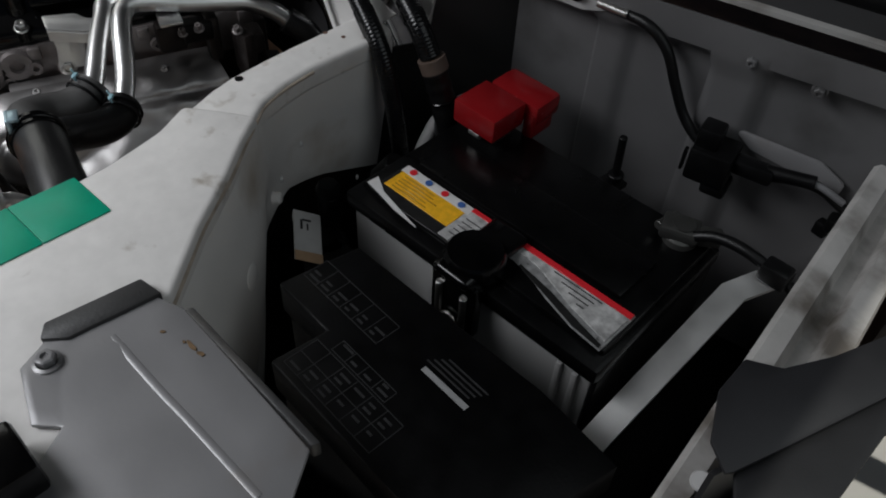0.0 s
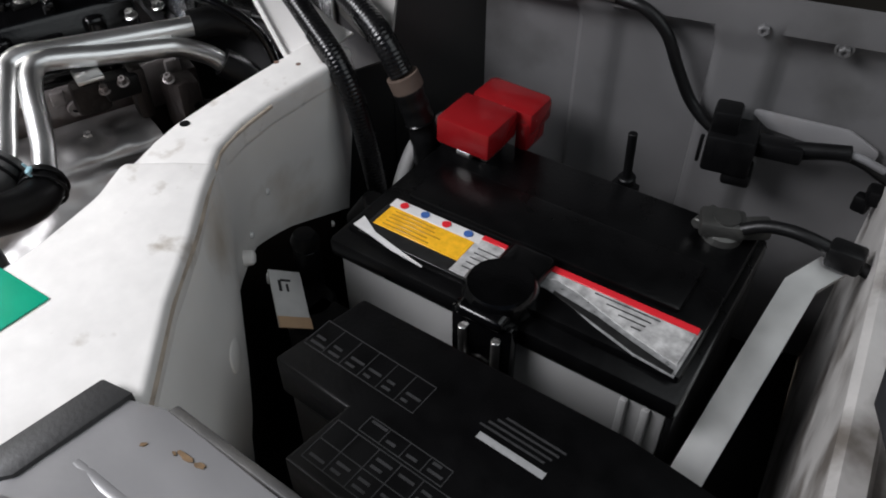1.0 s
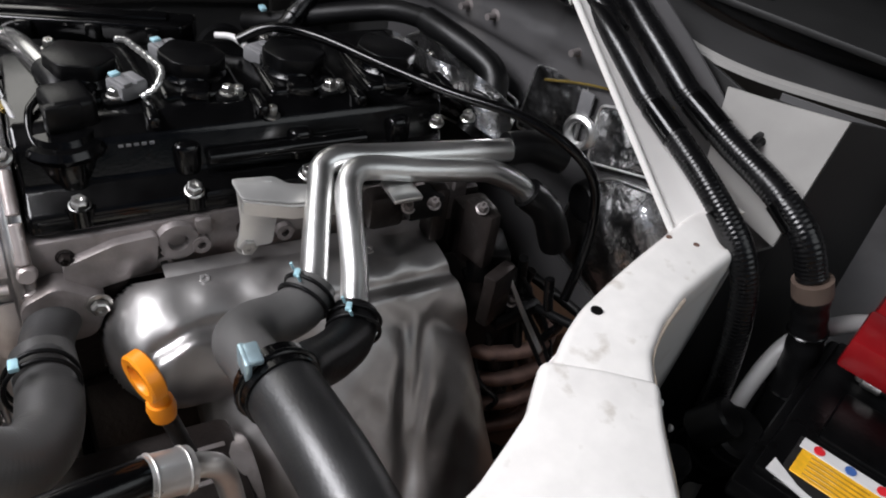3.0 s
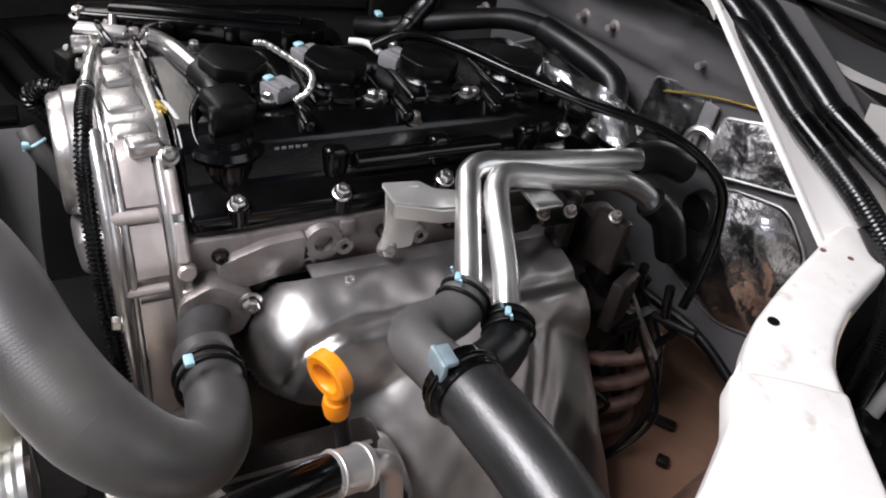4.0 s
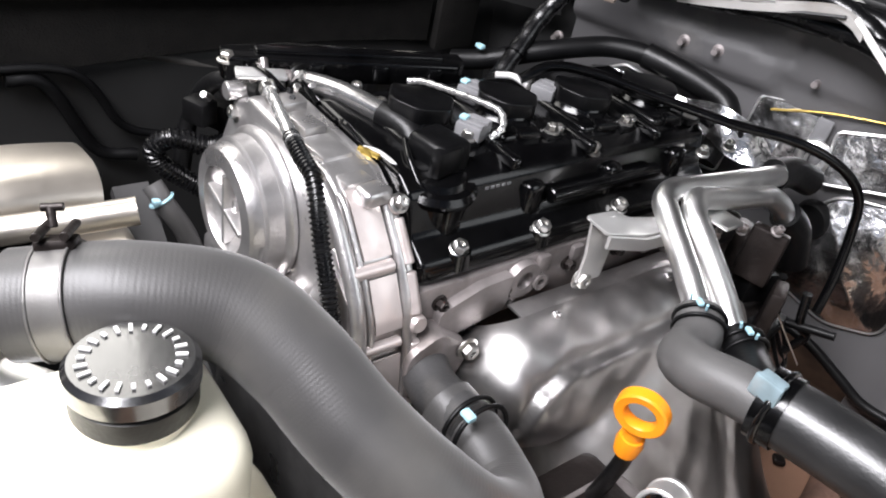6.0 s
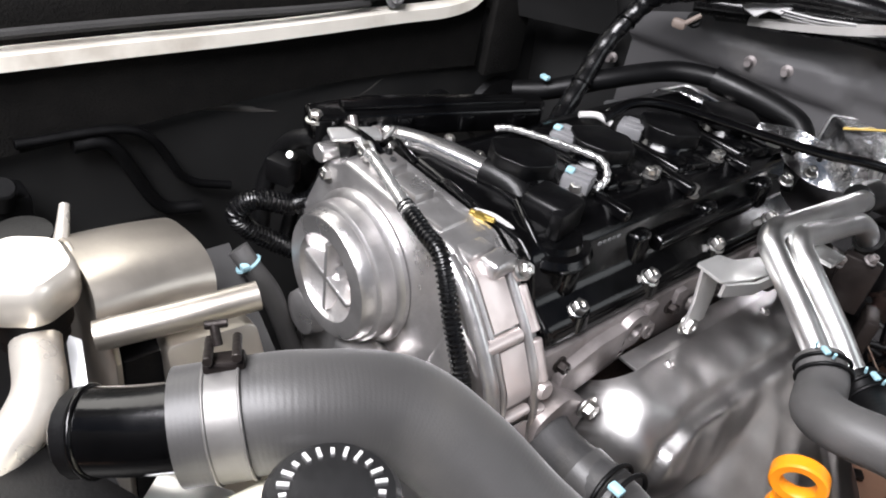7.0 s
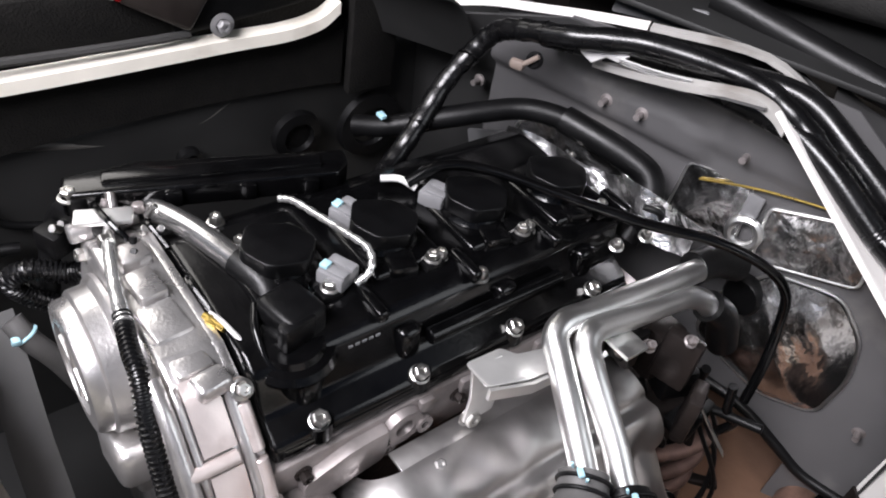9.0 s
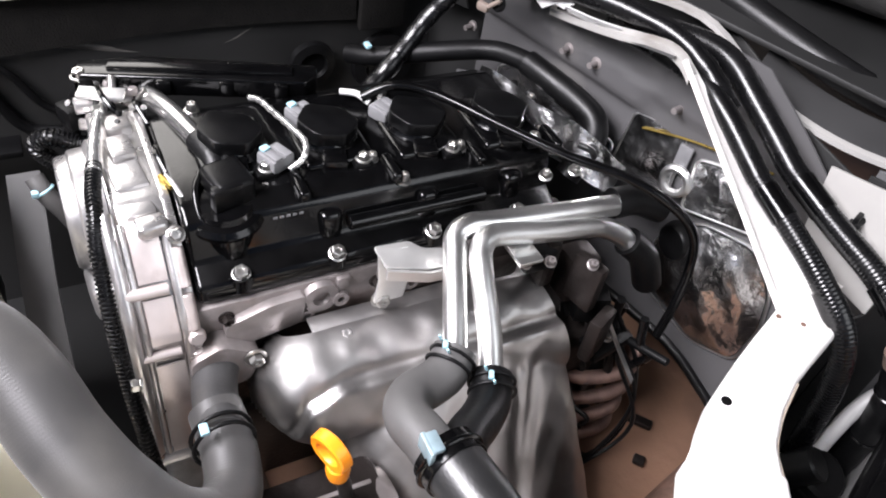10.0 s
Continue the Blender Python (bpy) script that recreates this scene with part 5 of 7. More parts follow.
box(bm, (-0.046, -0.196, 0.676), (0.044, 0.028, 0.040), 0.009, turn=4, seg=4)
box(bm, (-0.046, -0.188, 0.650), (0.030, 0.020, 0.030), 0.006, seg=3)
part("solenoid_boss", bm, ALU, tcov)
for c0, prof in (((-0.13, -0.185, 0.66), [(0, 0), (0.02, 0), (0.018, 0.012), (0, 0.016)]),):
    bm = B()
    lathe(bm, c0, (0, -1, 0), prof, 28)
    part("solenoid_boss", bm, ALU, tcov)
for p in ((-0.128, -0.180, 0.785), (-0.10, -0.17, 0.815), (0.078, -0.19, 0.70)):
    bm = B()
    hexbolt(bm, p, (0, -1, 0.2), 0.0050)
    part("bolt", bm, BOLT, tcov)

# exhaust heat shield: a rounded log over the manifold and a drum over the converter
HS_O, HS_N, HS_S = Vector((0.085, 0, 0.70)), Vector((0.77, 0, 0.64)), Vector((0.64, 0, -0.77))


def smooth(a, b, t):
    t = max(0.0, min(1.0, (t - a) / (b - a)))
    return t * t * (3 - 2 * t)


def shield_height(y, q):
    """Height of the pressed sheet over its base plane, y along the engine, q outward and down."""
    r2 = 0.051 ** 2 * (1 - (max(0.0, -0.060 - y) / 0.050) ** 2) - (q - 0.032) ** 2
    log = -0.0166 + 0.051 * (r2 / 0.051 ** 2) ** 0.42 if r2 > 0 else -0.06
    g = 0.027 + 0.010 * smooth(-0.050, -0.085, y) + 0.040 * smooth(-0.078, -0.105, y)
    log += 0.0060 * smooth(-0.004, 0.007, q - g) - 0.0040 * math.exp(-((q - g) / 0.005) ** 2)
    d2 = 0.064 ** 2 * (1 - abs((y - 0.060) / 0.112) ** 2.6 - (max(0.0, 0.100 - q) / 0.104) ** 2.4)
    drum = -0.020 + math.sqrt(d2) if d2 > 0 else -0.06
    drum -= 0.0045 * math.exp(-((y - 0.112 + 0.25 * q) / 0.007) ** 2) + 0.0035 * math.exp(-((y - 0.135 + 0.35 * q) / 0.006) ** 2)
    k = 0.005
    h = max(0.0, 1 - abs(log - drum) / k)
    top = max(log, drum) + h * h * k / 4
    return top + 0.0006 * math.sin(90 * y + 40 * q) * math.sin(70 * q) + 0.0009 * math.sin(170 * y + 2) * math.sin(120 * q + 1)


bm = B()
b = bmesh.new()
NY, NQ = 130, 110
grid = []
for i in range(NY + 1):
    row = []
    for j in range(NQ + 1):
        q = -0.012 + 0.232 * j / NQ
        y = -0.117 + (0.257 + 0.20 * max(0.0, q)) * i / NY
        row.append(b.verts.new(HS_O + HS_N * max(-0.045, shield_height(y, q)) + HS_S * q + Vector((0, y, 0))))
    grid.append(row)
for i in range(NY):
    for j in range(NQ):
        f = (grid[i][j], grid[i + 1][j], grid[i + 1][j + 1], grid[i][j + 1])
        if any((v.co - HS_O).dot(HS_N) > -0.044 for v in f):
            b.faces.new(f)
bmesh.ops.delete(b, geom=[v for v in b.verts if not v.link_faces], context="VERTS")
bmesh.ops.recalc_face_normals(b, faces=b.faces)
bmesh.ops.solidify(b, geom=b.faces[:], thickness=0.0012)
merge(bm, b)
hsh = part("heat_shield", bm, SHIELD, engine, "pressed steel exhaust heat shield with a dull sheen", sharp=70)
bm = B()
box(bm, (0.080, 0.040, 0.7145), (0.020, 0.205, 0.003), 0.001)
part("flange", bm, SHIELD, hsh)
for p in ((0.094, -0.038, 0.7125), (0.097, 0.085, 0.7125)):
    bm = B()
    hexbolt(bm, p, (0.45, 0, 1), 0.0042)
    part("bolt", bm, SHIELD, hsh)
bm = B()
prism(bm, rounded([(0.10, 0.56), (0.135, 0.56), (0.14, 0.68), (0.12, 0.69), (0.105, 0.66)], 0.006), axes((0.165, 0.0, 0), (0, 1, 0), (1, 0, 0.3)), 0.006)
part("rusty_flange", bm, RUST, engine, "rusty exhaust flange")
bm = B()
box(bm, (0.100, 0.190, 0.55), (0.075, 0.085, 0.24), 0.012, seg=3)
exc = part("finned_casing", bm, BLOCK, engine, "brownish finned casing behind the heat shield")
for k in range(5):
    bm = B()
    z = 0.612 - 0.033 * k
    tube(bm, [(0.100, 0.158, z + 0.004), (0.134, 0.176, z), (0.148, 0.198, z), (0.156, 0.228, z + 0.006), (0.148, 0.246, z + 0.010), (0.12, 0.252, z + 0.012)], 0.0072, 14, 6)
    part("fin", bm, FINM, exc)
bm = B()
box(bm, (0.095, 0.14, 0.742), (0.022, 0.014, 0.05), 0.004)
part("sensor_bracket", bm, BLOCK, engine)
for c, s in (((0.085, 0.10, 0.745), (0.02, 0.03, 0.03)), ((0.10, 0.175, 0.72), (0.03, 0.03, 0.05))):
    bm = B()
    box(bm, c, s, 0.005)
    part("head_boss", bm, BLOCK, engine)
bm = B()
rod(bm, (0.125, 0.215, 0.655), (0.19, 0.232, 0.672), 0.004)
rod(bm, (0.12, 0.21, 0.65), (0.135, 0.213, 0.60), 0.012)
part("gear_linkage", bm, BLACK, engine)
bm = B()
for k in range(3):
    tube(bm, [(0.13 + 0.01 * k, 0.21, 0.69 - 0.02 * k), (0.16 + 0.012 * k, 0.24, 0.62 - 0.03 * k), (0.18, 0.23 - 0.02 * k, 0.54 - 0.02 * k), (0.17, 0.16, 0.48)], 0.0022, 8)
lone("loose_wiring", bm, RUBBERD, "black wires hanging beside the gearbox", "cable")

# ---- heater pipes, hoses ----
pipes = thing("heater_pipes", (0.12, 0.04, 0.73), "pair of bent zinc heater pipes with a steel bracket", "heater pipes")
PA = [(0.094, 0.205, 0.786), (0.092, 0.15, 0.790), (0.089, 0.085, 0.795), (0.0875, 0.060, 0.797), (0.092, 0.047, 0.793), (0.105, 0.041, 0.786), (0.135, 0.028, 0.772), (0.162, 0.017, 0.757), (0.176, 0.009, 0.750)]
PB = [(0.108, 0.219, 0.748), (0.106, 0.205, 0.762), (0.104, 0.182, 0.775), (0.103, 0.165, 0.779), (0.102, 0.12, 0.786), (0.101, 0.085, 0.793), (0.103, 0.069, 0.795), (0.110, 0.060, 0.791), (0.125, 0.054, 0.783), (0.16, 0.046, 0.760), (0.180, 0.039, 0.747), (0.196, 0.034, 0.738)]
for pts in (PA, PB):
    bm = B()
    tube(bm, pts, 0.0092, 20, 8)
    part("pipe", bm, STEEL, pipes)
bm = B()
prism(bm, rounded([(-0.014, -0.052), (0.012, -0.052), (0.016, -0.030), (0.014, 0.0), (-0.012, 0.0), (-0.010, -0.030)], 0.003), axes((0.079, 0.002, 0.780), (0, 1, 0), (1, 0, 0.10)), 0.0025, 0.0008)
prism(bm, rounded([(-0.014, 0.005), (0.016, 0.005), (0.024, -0.004), (0.055, -0.010), (0.055, -0.026), (0.020, -0.024), (-0.012, -0.016)], 0.003), axes((0.078, 0.002, 0.7805), (0, 1, 0), (0.12, 0.1, 1)), 0.0025, 0.0008)
strip_along(bm, [(0.095, -0.010, 0.7785), (0.103, 0.022, 0.774), (0.104, 0.056, 0.772)], (0, 0, -0.010), (0.0025, 0, 0))
part("bracket", bm, BRK, pipes)
bm = B()
box(bm, (0.112, 0.10, 0.778), (0.026, 0.022, 0.004), 0.001)
part("pipe_clip", bm, STEEL, pipes)
bm = B()
hexbolt(bm, (0.080, -0.004, 0.729), (1, 0, 0.1), 0.0062)
part("bolt", bm, BOLT, pipes)

hose_a = thing("heater_hose", (0.21, -0.03, 0.75), "curved grey rubber heater hose on a zinc pipe", "hose", "heater hoses")
bm = B()
tube(bm, [(0.165, 0.0155, 0.756), (0.176, 0.004, 0.750), (0.182, -0.012, 0.749), (0.189, -0.030, 0.754), (0.207, -0.042, 0.763), (0.232, -0.040, 0.769), (0.275, -0.032, 0.772)], 0.0160, 18, 8)
part("hose_body", bm, HOSEL, hose_a)
hose_b = thing("heater_hose", (0.21, 0.0, 0.74), "black rubber heater hose boot on a zinc pipe", "hose", "heater hoses")
bm = B()
tube(bm, [(0.186, 0.037, 0.743), (0.203, 0.027, 0.740), (0.218, 0.010, 0.745), (0.234, -0.012, 0.757), (0.254, -0.027, 0.768)], 0.0155, 18, 8)
part("hose_body", bm, RUBBERD, hose_b)
for hp, p, ax, r, q in ((hose_a, (0.172, 0.009, 0.753), (0.6, -0.7, -0.3), 0.0170, (0.168, 0.004, 0.771)), (hose_b, (0.195, 0.033, 0.741), (0.85, -0.4, -0.15), 0.0168, (0.196, 0.028, 0.760))):
    bm = B()
    for s in (-0.004, 0.004):
        ring(bm, Vector(p) + Vector(ax) * s, ax, r, 0.0014)
    c = part("hose_clip", bm, BLACK, hp)
    bm = B()
    box(bm, q, (0.007, 0.004, 0.003), 0.001, turn=-30)
    for s in (-0.006, 0.006):
        rod(bm, Vector(q) + Vector((s, 0, -0.002)), Vector(q) + Vector((s * 1.1, -0.002, 0.003)), 0.0010, seg=8)
    part("clip_ear", bm, BLUE, c, "blue paint mark on the hose clip")
sleeve = thing("hose_sleeve", (0.30, -0.03, 0.76), "thick black foam sleeve over the heater hoses", "hose sleeve")
bm = B()
tube(bm, [(0.246, -0.034, 0.770), (0.275, -0.030, 0.772), (0.315, -0.025, 0.772), (0.36, -0.02, 0.765), (0.43, -0.01, 0.74), (0.50, 0.0, 0.70)], 0.0205, 28, 8)
part("sleeve_body", bm, SLEEVE, sleeve)
bm = B()
tube(bm, [(0.243, -0.0345, 0.7695), (0.258, -0.0325, 0.771)], 0.0222, 28)
ring(bm, (0.250, -0.0335, 0.770), (1, 0.1, 0.05), 0.0222, 0.0022)
part("band_clamp", bm, GLOSS, sleeve)
bm = B()
box(bm, (0.246, -0.050, 0.788), (0.017, 0.004, 0.014), 0.0015, axes((0, 0, 0), (1, 0, 0), (0, 0, 1)))
box(bm, (0.246, -0.046, 0.793), (0.015, 0.009, 0.004), 0.0015)
part("clamp_lug", bm, LUGM, sleeve, "bright clamp lug with pale blue paint")

# radiator hose
rh = thing("radiator_hose", (0.15, -0.25, 0.75), "thick grey rubber upper radiator hose", "hose")
RP = [(0.034, -0.362, 0.788), (0.046, -0.340, 0.793), (0.0599, -0.3147, 0.797), (0.0799, -0.2763, 0.7916), (0.1085, -0.2554, 0.775), (0.1445, -0.2402, 0.7538), (0.1789, -0.2192, 0.7327), (0.1987, -0.1932, 0.7132), (0.1982, -0.1684, 0.6983), (0.1791, -0.1515, 0.6916), (0.1479, -0.1455, 0.6931), (0.1142, -0.1464, 0.6956)]
bm = B()
tube(bm, RP, lambda s: 0.0272 - 0.0075 * max(0.0, min(1.0, (s - 0.6) / 0.25)), 32, 10, ribs=0.0024, depth=0.00004)
part("hose_body", bm, HOSEM, rh)
bm = B()
tube(bm, [(0.041, -0.349, 0.7910), (0.0447, -0.3425, 0.7927), (0.0484, -0.336, 0.7941)], 0.0281, 32, 3)
for a in ((0.041, -0.349, 0.7910), (0.0484, -0.336, 0.7941)):
    ring(bm, a, (0.47, 0.86, 0.2), 0.0283, 0.0008)
wcl = part("worm_clamp", bm, surface("dull_clamp_steel", (0.16, 0.155, 0.15), 0.42, metal=0.5, vary=0.15, scale=60), rh, "wide steel band clamp")
bm = B()
MCl = axes((0.035, -0.342, 0.822), (0.47, 0.86, 0.0), (-0.35, 0.05, 0.93))
box(bm, (0, 0, -0.002), (0.018, 0.013, 0.005), 0.0015, MCl)
for sx in (-0.006, 0.006):
    rod(bm, MCl @ Vector((sx, -0.010, 0.003)), MCl @ Vector((sx, 0.012, 0.004)), 0.0022)
rod(bm, MCl @ Vector((-0.002, 0.004, 0.004)), MCl @ Vector((-0.003, 0.007, 0.013)), 0.0022)
rod(bm, MCl @ Vector((-0.007, 0.007, 0.013)), MCl @ Vector((0.003, 0.007, 0.013)), 0.002)
part("clamp_screw", bm, BLOCK, wcl)
bm = B()
for a in ((0.139, -0.148, 0.7005), (0.149, -0.148, 0.7025)):
    ring(bm, a, (1, 0.02, 0.15), 0.0212, 0.0016)
cl = part("spring_clamp", bm, BLACK, rh)
bm = B()
box(bm, (0.146, -0.160, 0.7235), (0.009, 0.006, 0.004), 0.001)
part("paint_mark", bm, BLUE, cl)
wo = thing("water_outlet", (0.09, -0.145, 0.66), "cast water outlet stub under the head", "water outlet")
bm = B()
tube(bm, [(0.142, -0.147, 0.702), (0.10, -0.143, 0.692), (0.075, -0.135, 0.690), (0.05, -0.12, 0.69)], 0.017, 20)
part("outlet_pipe", bm, RUBBER, wo)
bm = B()
prism(bm, rounded([(-0.155, 0.67), (-0.112, 0.672), (-0.10, 0.70), (-0.13, 0.722), (-0.155, 0.71)], 0.008), axes((0.082, 0, 0), (0, 1, 0), (1, 0, 0)), 0.02, 0.003)
part("outlet_flange", bm, CASTDARK, wo)
bm = B()
hexbolt(bm, (0.083, -0.107, 0.702), (1, 0, 0), 0.006)
part("bolt", bm, BOLT, wo)

# dipstick
dip = thing("dipstick", (0.21, -0.09, 0.66), "orange ring handle of the oil dipstick", "dipstick")
bm = B()
lathe(bm, (0.210, -0.095, 0.757), (-0.35, 0.85, 0.1), [(0.0098, -0.0042), (0.0142, -0.0046), (0.0153, -0.0035), (0.0155, 0.0035), (0.0142, 0.0046), (0.0098, 0.0042), (0.0090, 0.003), (0.0090, -0.003), (0.0098, -0.0042)], 36)
rod(bm, (0.2085, -0.0905, 0.744), (0.2075, -0.088, 0.722), 0.0052, 0.0062)
lathe(bm, (0.208, -0.089, 0.733), (-0.05, 0.1, -1), [(0, 0), (0.0075, 0), (0.0085, 0.006), (0.0075, 0.014), (0, 0.014)], 16)
part("handle", bm, ORANGE, dip)
bm = B()
tube(bm, [(0.2075, -0.0875, 0.724), (0.205, -0.082, 0.70), (0.19, -0.07, 0.64), (0.16, -0.05, 0.55)], 0.0052, 12)
part("guide_tube", bm, RUBBERD, dip)

# ribbed refrigerant hose with crimped end
ac = thing("ribbed_hose", (0.25, -0.13, 0.70), "glossy black refrigerant hose with crimped steel end", "hose")
bm = B()
tube(bm, [(0.300, -0.30, 0.735), (0.278, -0.22, 0.735), (0.262, -0.165, 0.730), (0.250, -0.118, 0.722), (0.245, -0.098, 0.717)], 0.0115, 16, 10)
part("hose_body", bm, GLOSS, ac)
bm = B()
tube(bm, [(0.247, -0.106, 0.718), (0.242, -0.082, 0.710)], 0.0132, 20)
tube(bm, [(0.242, -0.084, 0.711), (0.240, -0.072, 0.706), (0.238, -0.062, 0.690), (0.236, -0.055, 0.64)], 0.0075, 14)
for s in (0.12, 0.85):
    ring(bm, Vector((0.247, -0.106, 0.718)).lerp(Vector((0.242, -0.082, 0.710)), s), (-0.2, 0.95, -0.3), 0.0132, 0.0009)
part("crimp_end", bm, ZINC, ac)
for x, y, z, r in ((0.15, -0.255, 0.645, 0.034), (0.16, -0.19, 0.60, 0.03)):
    pul = thing("accessory_pulley", (x, y, z - r), "bright ribbed accessory pulley low beside the engine", "pulley", "accessory pulleys")
    bm = B()
    lathe(bm, (x, y, z), (0, -1, 0), [(r * 0.6, 0.004), (r, 0.002), (r, 0.006), (r * 0.88, 0.009), (r * 0.97, 0.012), (r * 0.88, 0.015), (r * 0.97, 0.018), (r * 0.88, 0.021), (r, 0.024), (r, 0.028), (r * 0.86, 0.029), (r * 0.82, 0.010), (r * 0.6, 0.010)], 40)
    part("rim", bm, STEEL, pul)
    bm = B()
    lathe(bm, (x, y, z), (0, -1, 0), [(0, 0), (r * 0.62, 0), (r * 0.62, 0.012), (r * 0.35, 0.014), (r * 0.30, 0.024), (0, 0.025)], 32)
    part("hub", bm, CASTDARK, pul)
    bm = B()
    hexbolt(bm, (x, y - 0.025, z), (0, -1, 0), r * 0.2)
    part("bolt", bm, BOLT, pul)
alt = thing("alternator", (0.20, -0.10, 0.55), "grey cast accessory body under the hoses", "alternator")
bm = B()
box(bm, (0.20, -0.10, 0.60), (0.08, 0.12, 0.10), 0.01)
part("mounting_block", bm, BLOCK, alt)
bm = B()
lathe(bm, (0.20, -0.17, 0.60), (0, 1, 0), [(0, 0), (0.030, 0), (0.044, 0.006), (0.050, 0.014), (0.050, 0.060), (0.047, 0.064), (0.050, 0.068), (0.050, 0.126), (0.044, 0.136), (0, 0.14)], 36)
drum = part("drum", bm, CASTDARK, alt)
for k in range(6):
    a = math.pi * (k + 0.5) / 6
    bm = B()
    box(bm, (0.20 + 0.0505 * math.cos(a), -0.10, 0.60 + 0.0505 * math.sin(a)), (0.004, 0.10, 0.004), 0.001)
    part("rib", bm, CASTDARK, drum)

# corrugated harness over the timing cover
ch = thing("corrugated_harness", (0.0, -0.19, 0.80), "black corrugated wiring tube with a silver taped end", "wiring tube")
bm = B()
HP = [(-0.135, -0.158, 0.806), (-0.116, -0.166, 0.811), (-0.092, -0.174, 0.8165), (-0.064, -0.181, 0.8165), (-0.038, -0.186, 0.813), (-0.012, -0.191, 0.811), (0.006, -0.193, 0.808), (0.022, -0.197, 0.792), (0.031, -0.198, 0.776), (0.046, -0.199, 0.752), (0.060, -0.199, 0.722), (0.078, -0.198, 0.690), (0.10, -0.195, 0.655), (0.13, -0.19, 0.60)]
tube(bm, HP[4:], 0.0058, 14, 10, ribs=0.0034, depth=0.0013)
part("tube_body", bm, TUBEM, ch)
bm = B()
tube(bm, HP[:5] + [(-0.030, -0.1875, 0.8125)], lambda s: 0.0038 + 0.0024 * s ** 3 + 0.0002 * math.sin(70 * s), 14, 10)
part("taped_end", bm, TAPE, ch, "silver grey taped end")
br = thing("breather_hose", (-0.08, -0.12, 0.80), "shiny breather pipe with a black rubber elbow on the valve cover", "hose")
bm = B()
tube(bm, [(-0.138, -0.136, 0.800), (-0.120, -0.130, 0.807), (-0.085, -0.120, 0.813), (-0.042, -0.1085, 0.814)], 0.0084, 18)
part("pipe", bm, BRIGHTPIPE, br)
bm = B()
tube(bm, [(-0.048, -0.110, 0.814), (-0.036, -0.107, 0.814), (-0.022, -0.104, 0.811), (-0.010, -0.106, 0.800)], 0.0096, 18)
part("elbow", bm, RUBBERD, br)
bm = B()
tube(bm, [(-0.095, -0.056, 0.812), (-0.084, -0.051, 0.816), (-0.058, -0.047, 0.821), (-0.030, -0.042, 0.825), (-0.008, -0.038, 0.826), (0.004, -0.044, 0.820), (0.004, -0.054, 0.813)], lambda s: 0.0026 + 0.0004 * math.sin(90 * s), 10)
lone("coil_wire", bm, TAPE, "silver taped wire across the coils", "wire")
bm = B()
tube(bm, [(-0.022, -0.140, 0.806), (-0.006, -0.138, 0.810), (0.012, -0.134, 0.806), (0.026, -0.129, 0.792), (0.036, -0.125, 0.772), (0.040, -0.122, 0.755)], 0.0017, 8)
lone("sensor_wire", bm, CASE, "pale sensor wire over the valve cover's end", "wire")
bm = B()
box(bm, (-0.014, -0.142, 0.806), (0.010, 0.007, 0.006), 0.002, turn=20)
rod(bm, (-0.022, -0.144, 0.806), (-0.004, -0.139, 0.808), 0.0024)
lone("sensor_plug", bm, BRASS, "small yellow sensor plug on the wiring", "connector")
cs = thing("cam_sensor", (0.010, -0.105, 0.79), "black cam sensor in a round boot at the cover's front end", "sensor")
bm = B()
lathe(bm, (0.014, -0.108, 0.745), (0.06, 0, 1), [(0, 0), (0.026, 0), (0.0255, 0.044), (0.029, 0.047), (0.030, 0.051), (0.027, 0.055), (0.022, 0.056), (0.020, 0.060), (0, 0.061)], 36)
part("boot", bm, GLOSS, cs)
bm = B()
box(bm, (0.008, -0.102, 0.812), (0.034, 0.030, 0.026), 0.005, turn=12, seg=3)
box(bm, (0.022, -0.106, 0.814), (0.010, 0.024, 0.020), 0.003, turn=12)
part("sensor_head", bm, COILMAT, cs)
bm = B()
tube(bm, [(-0.008, -0.118, 0.815), (0.010, -0.126, 0.812), (0.028, -0.126, 0.800), (0.036, -0.112, 0.794), (0.034, -0.092, 0.797)], 0.0026, 10)
part("wire_loop", bm, GLOSS, cs)
rng = random.Random(8)
fit = thing("fitting_cluster", (-0.115, -0.15, 0.80), "cluster of small metal fittings behind the timing cover", "fittings")
for k in range(16):
    bm = B()
    p = Vector((-0.142 + 0.060 * rng.random(), -0.168 + 0.040 * rng.random(), 0.803 + 0.008 * rng.random()))
    q = p + Vector((0.016 * rng.random() - 0.008, 0.016 * rng.random() - 0.008, 0.005 + 0.007 * rng.random()))
    rod(bm, p, q, 0.0020 + 0.0024 * rng.random(), seg=10)
    part("fitting", bm, (BOLT, CASTDARK, BLACK, ALU)[k % 4], fit)
for pts in ([(-0.150, -0.160, 0.80), (-0.132, -0.168, 0.818), (-0.108, -0.166, 0.820), (-0.092, -0.155, 0.806)], [(-0.125, -0.14, 0.80), (-0.105, -0.145, 0.816), (-0.085, -0.14, 0.808)], [(-0.07, -0.135, 0.80), (-0.045, -0.142, 0.812), (-0.02, -0.138, 0.804)]):
    bm = B()
    tube(bm, pts, 0.0022, 8)
    part("small_hose", bm, GLOSS, fit)
bm = B()
box(bm, (0, 0, 0), (0.036, 0.015, 0.004), 0.0015, Matrix.Translation((-0.122, -0.167, 0.8165)) @ Matrix.Rotation(radians(70), 4, "Z"))
part("fitting_plate", bm, BRK, fit, "bright flat fitting plate")
st = thing("bracket_stud", (-0.153, -0.179, 0.79), "small upright bracket with a bright bolt", "bracket")
bm = B()
box(bm, (-0.153, -0.175, 0.800), (0.016, 0.012, 0.032), 0.002)
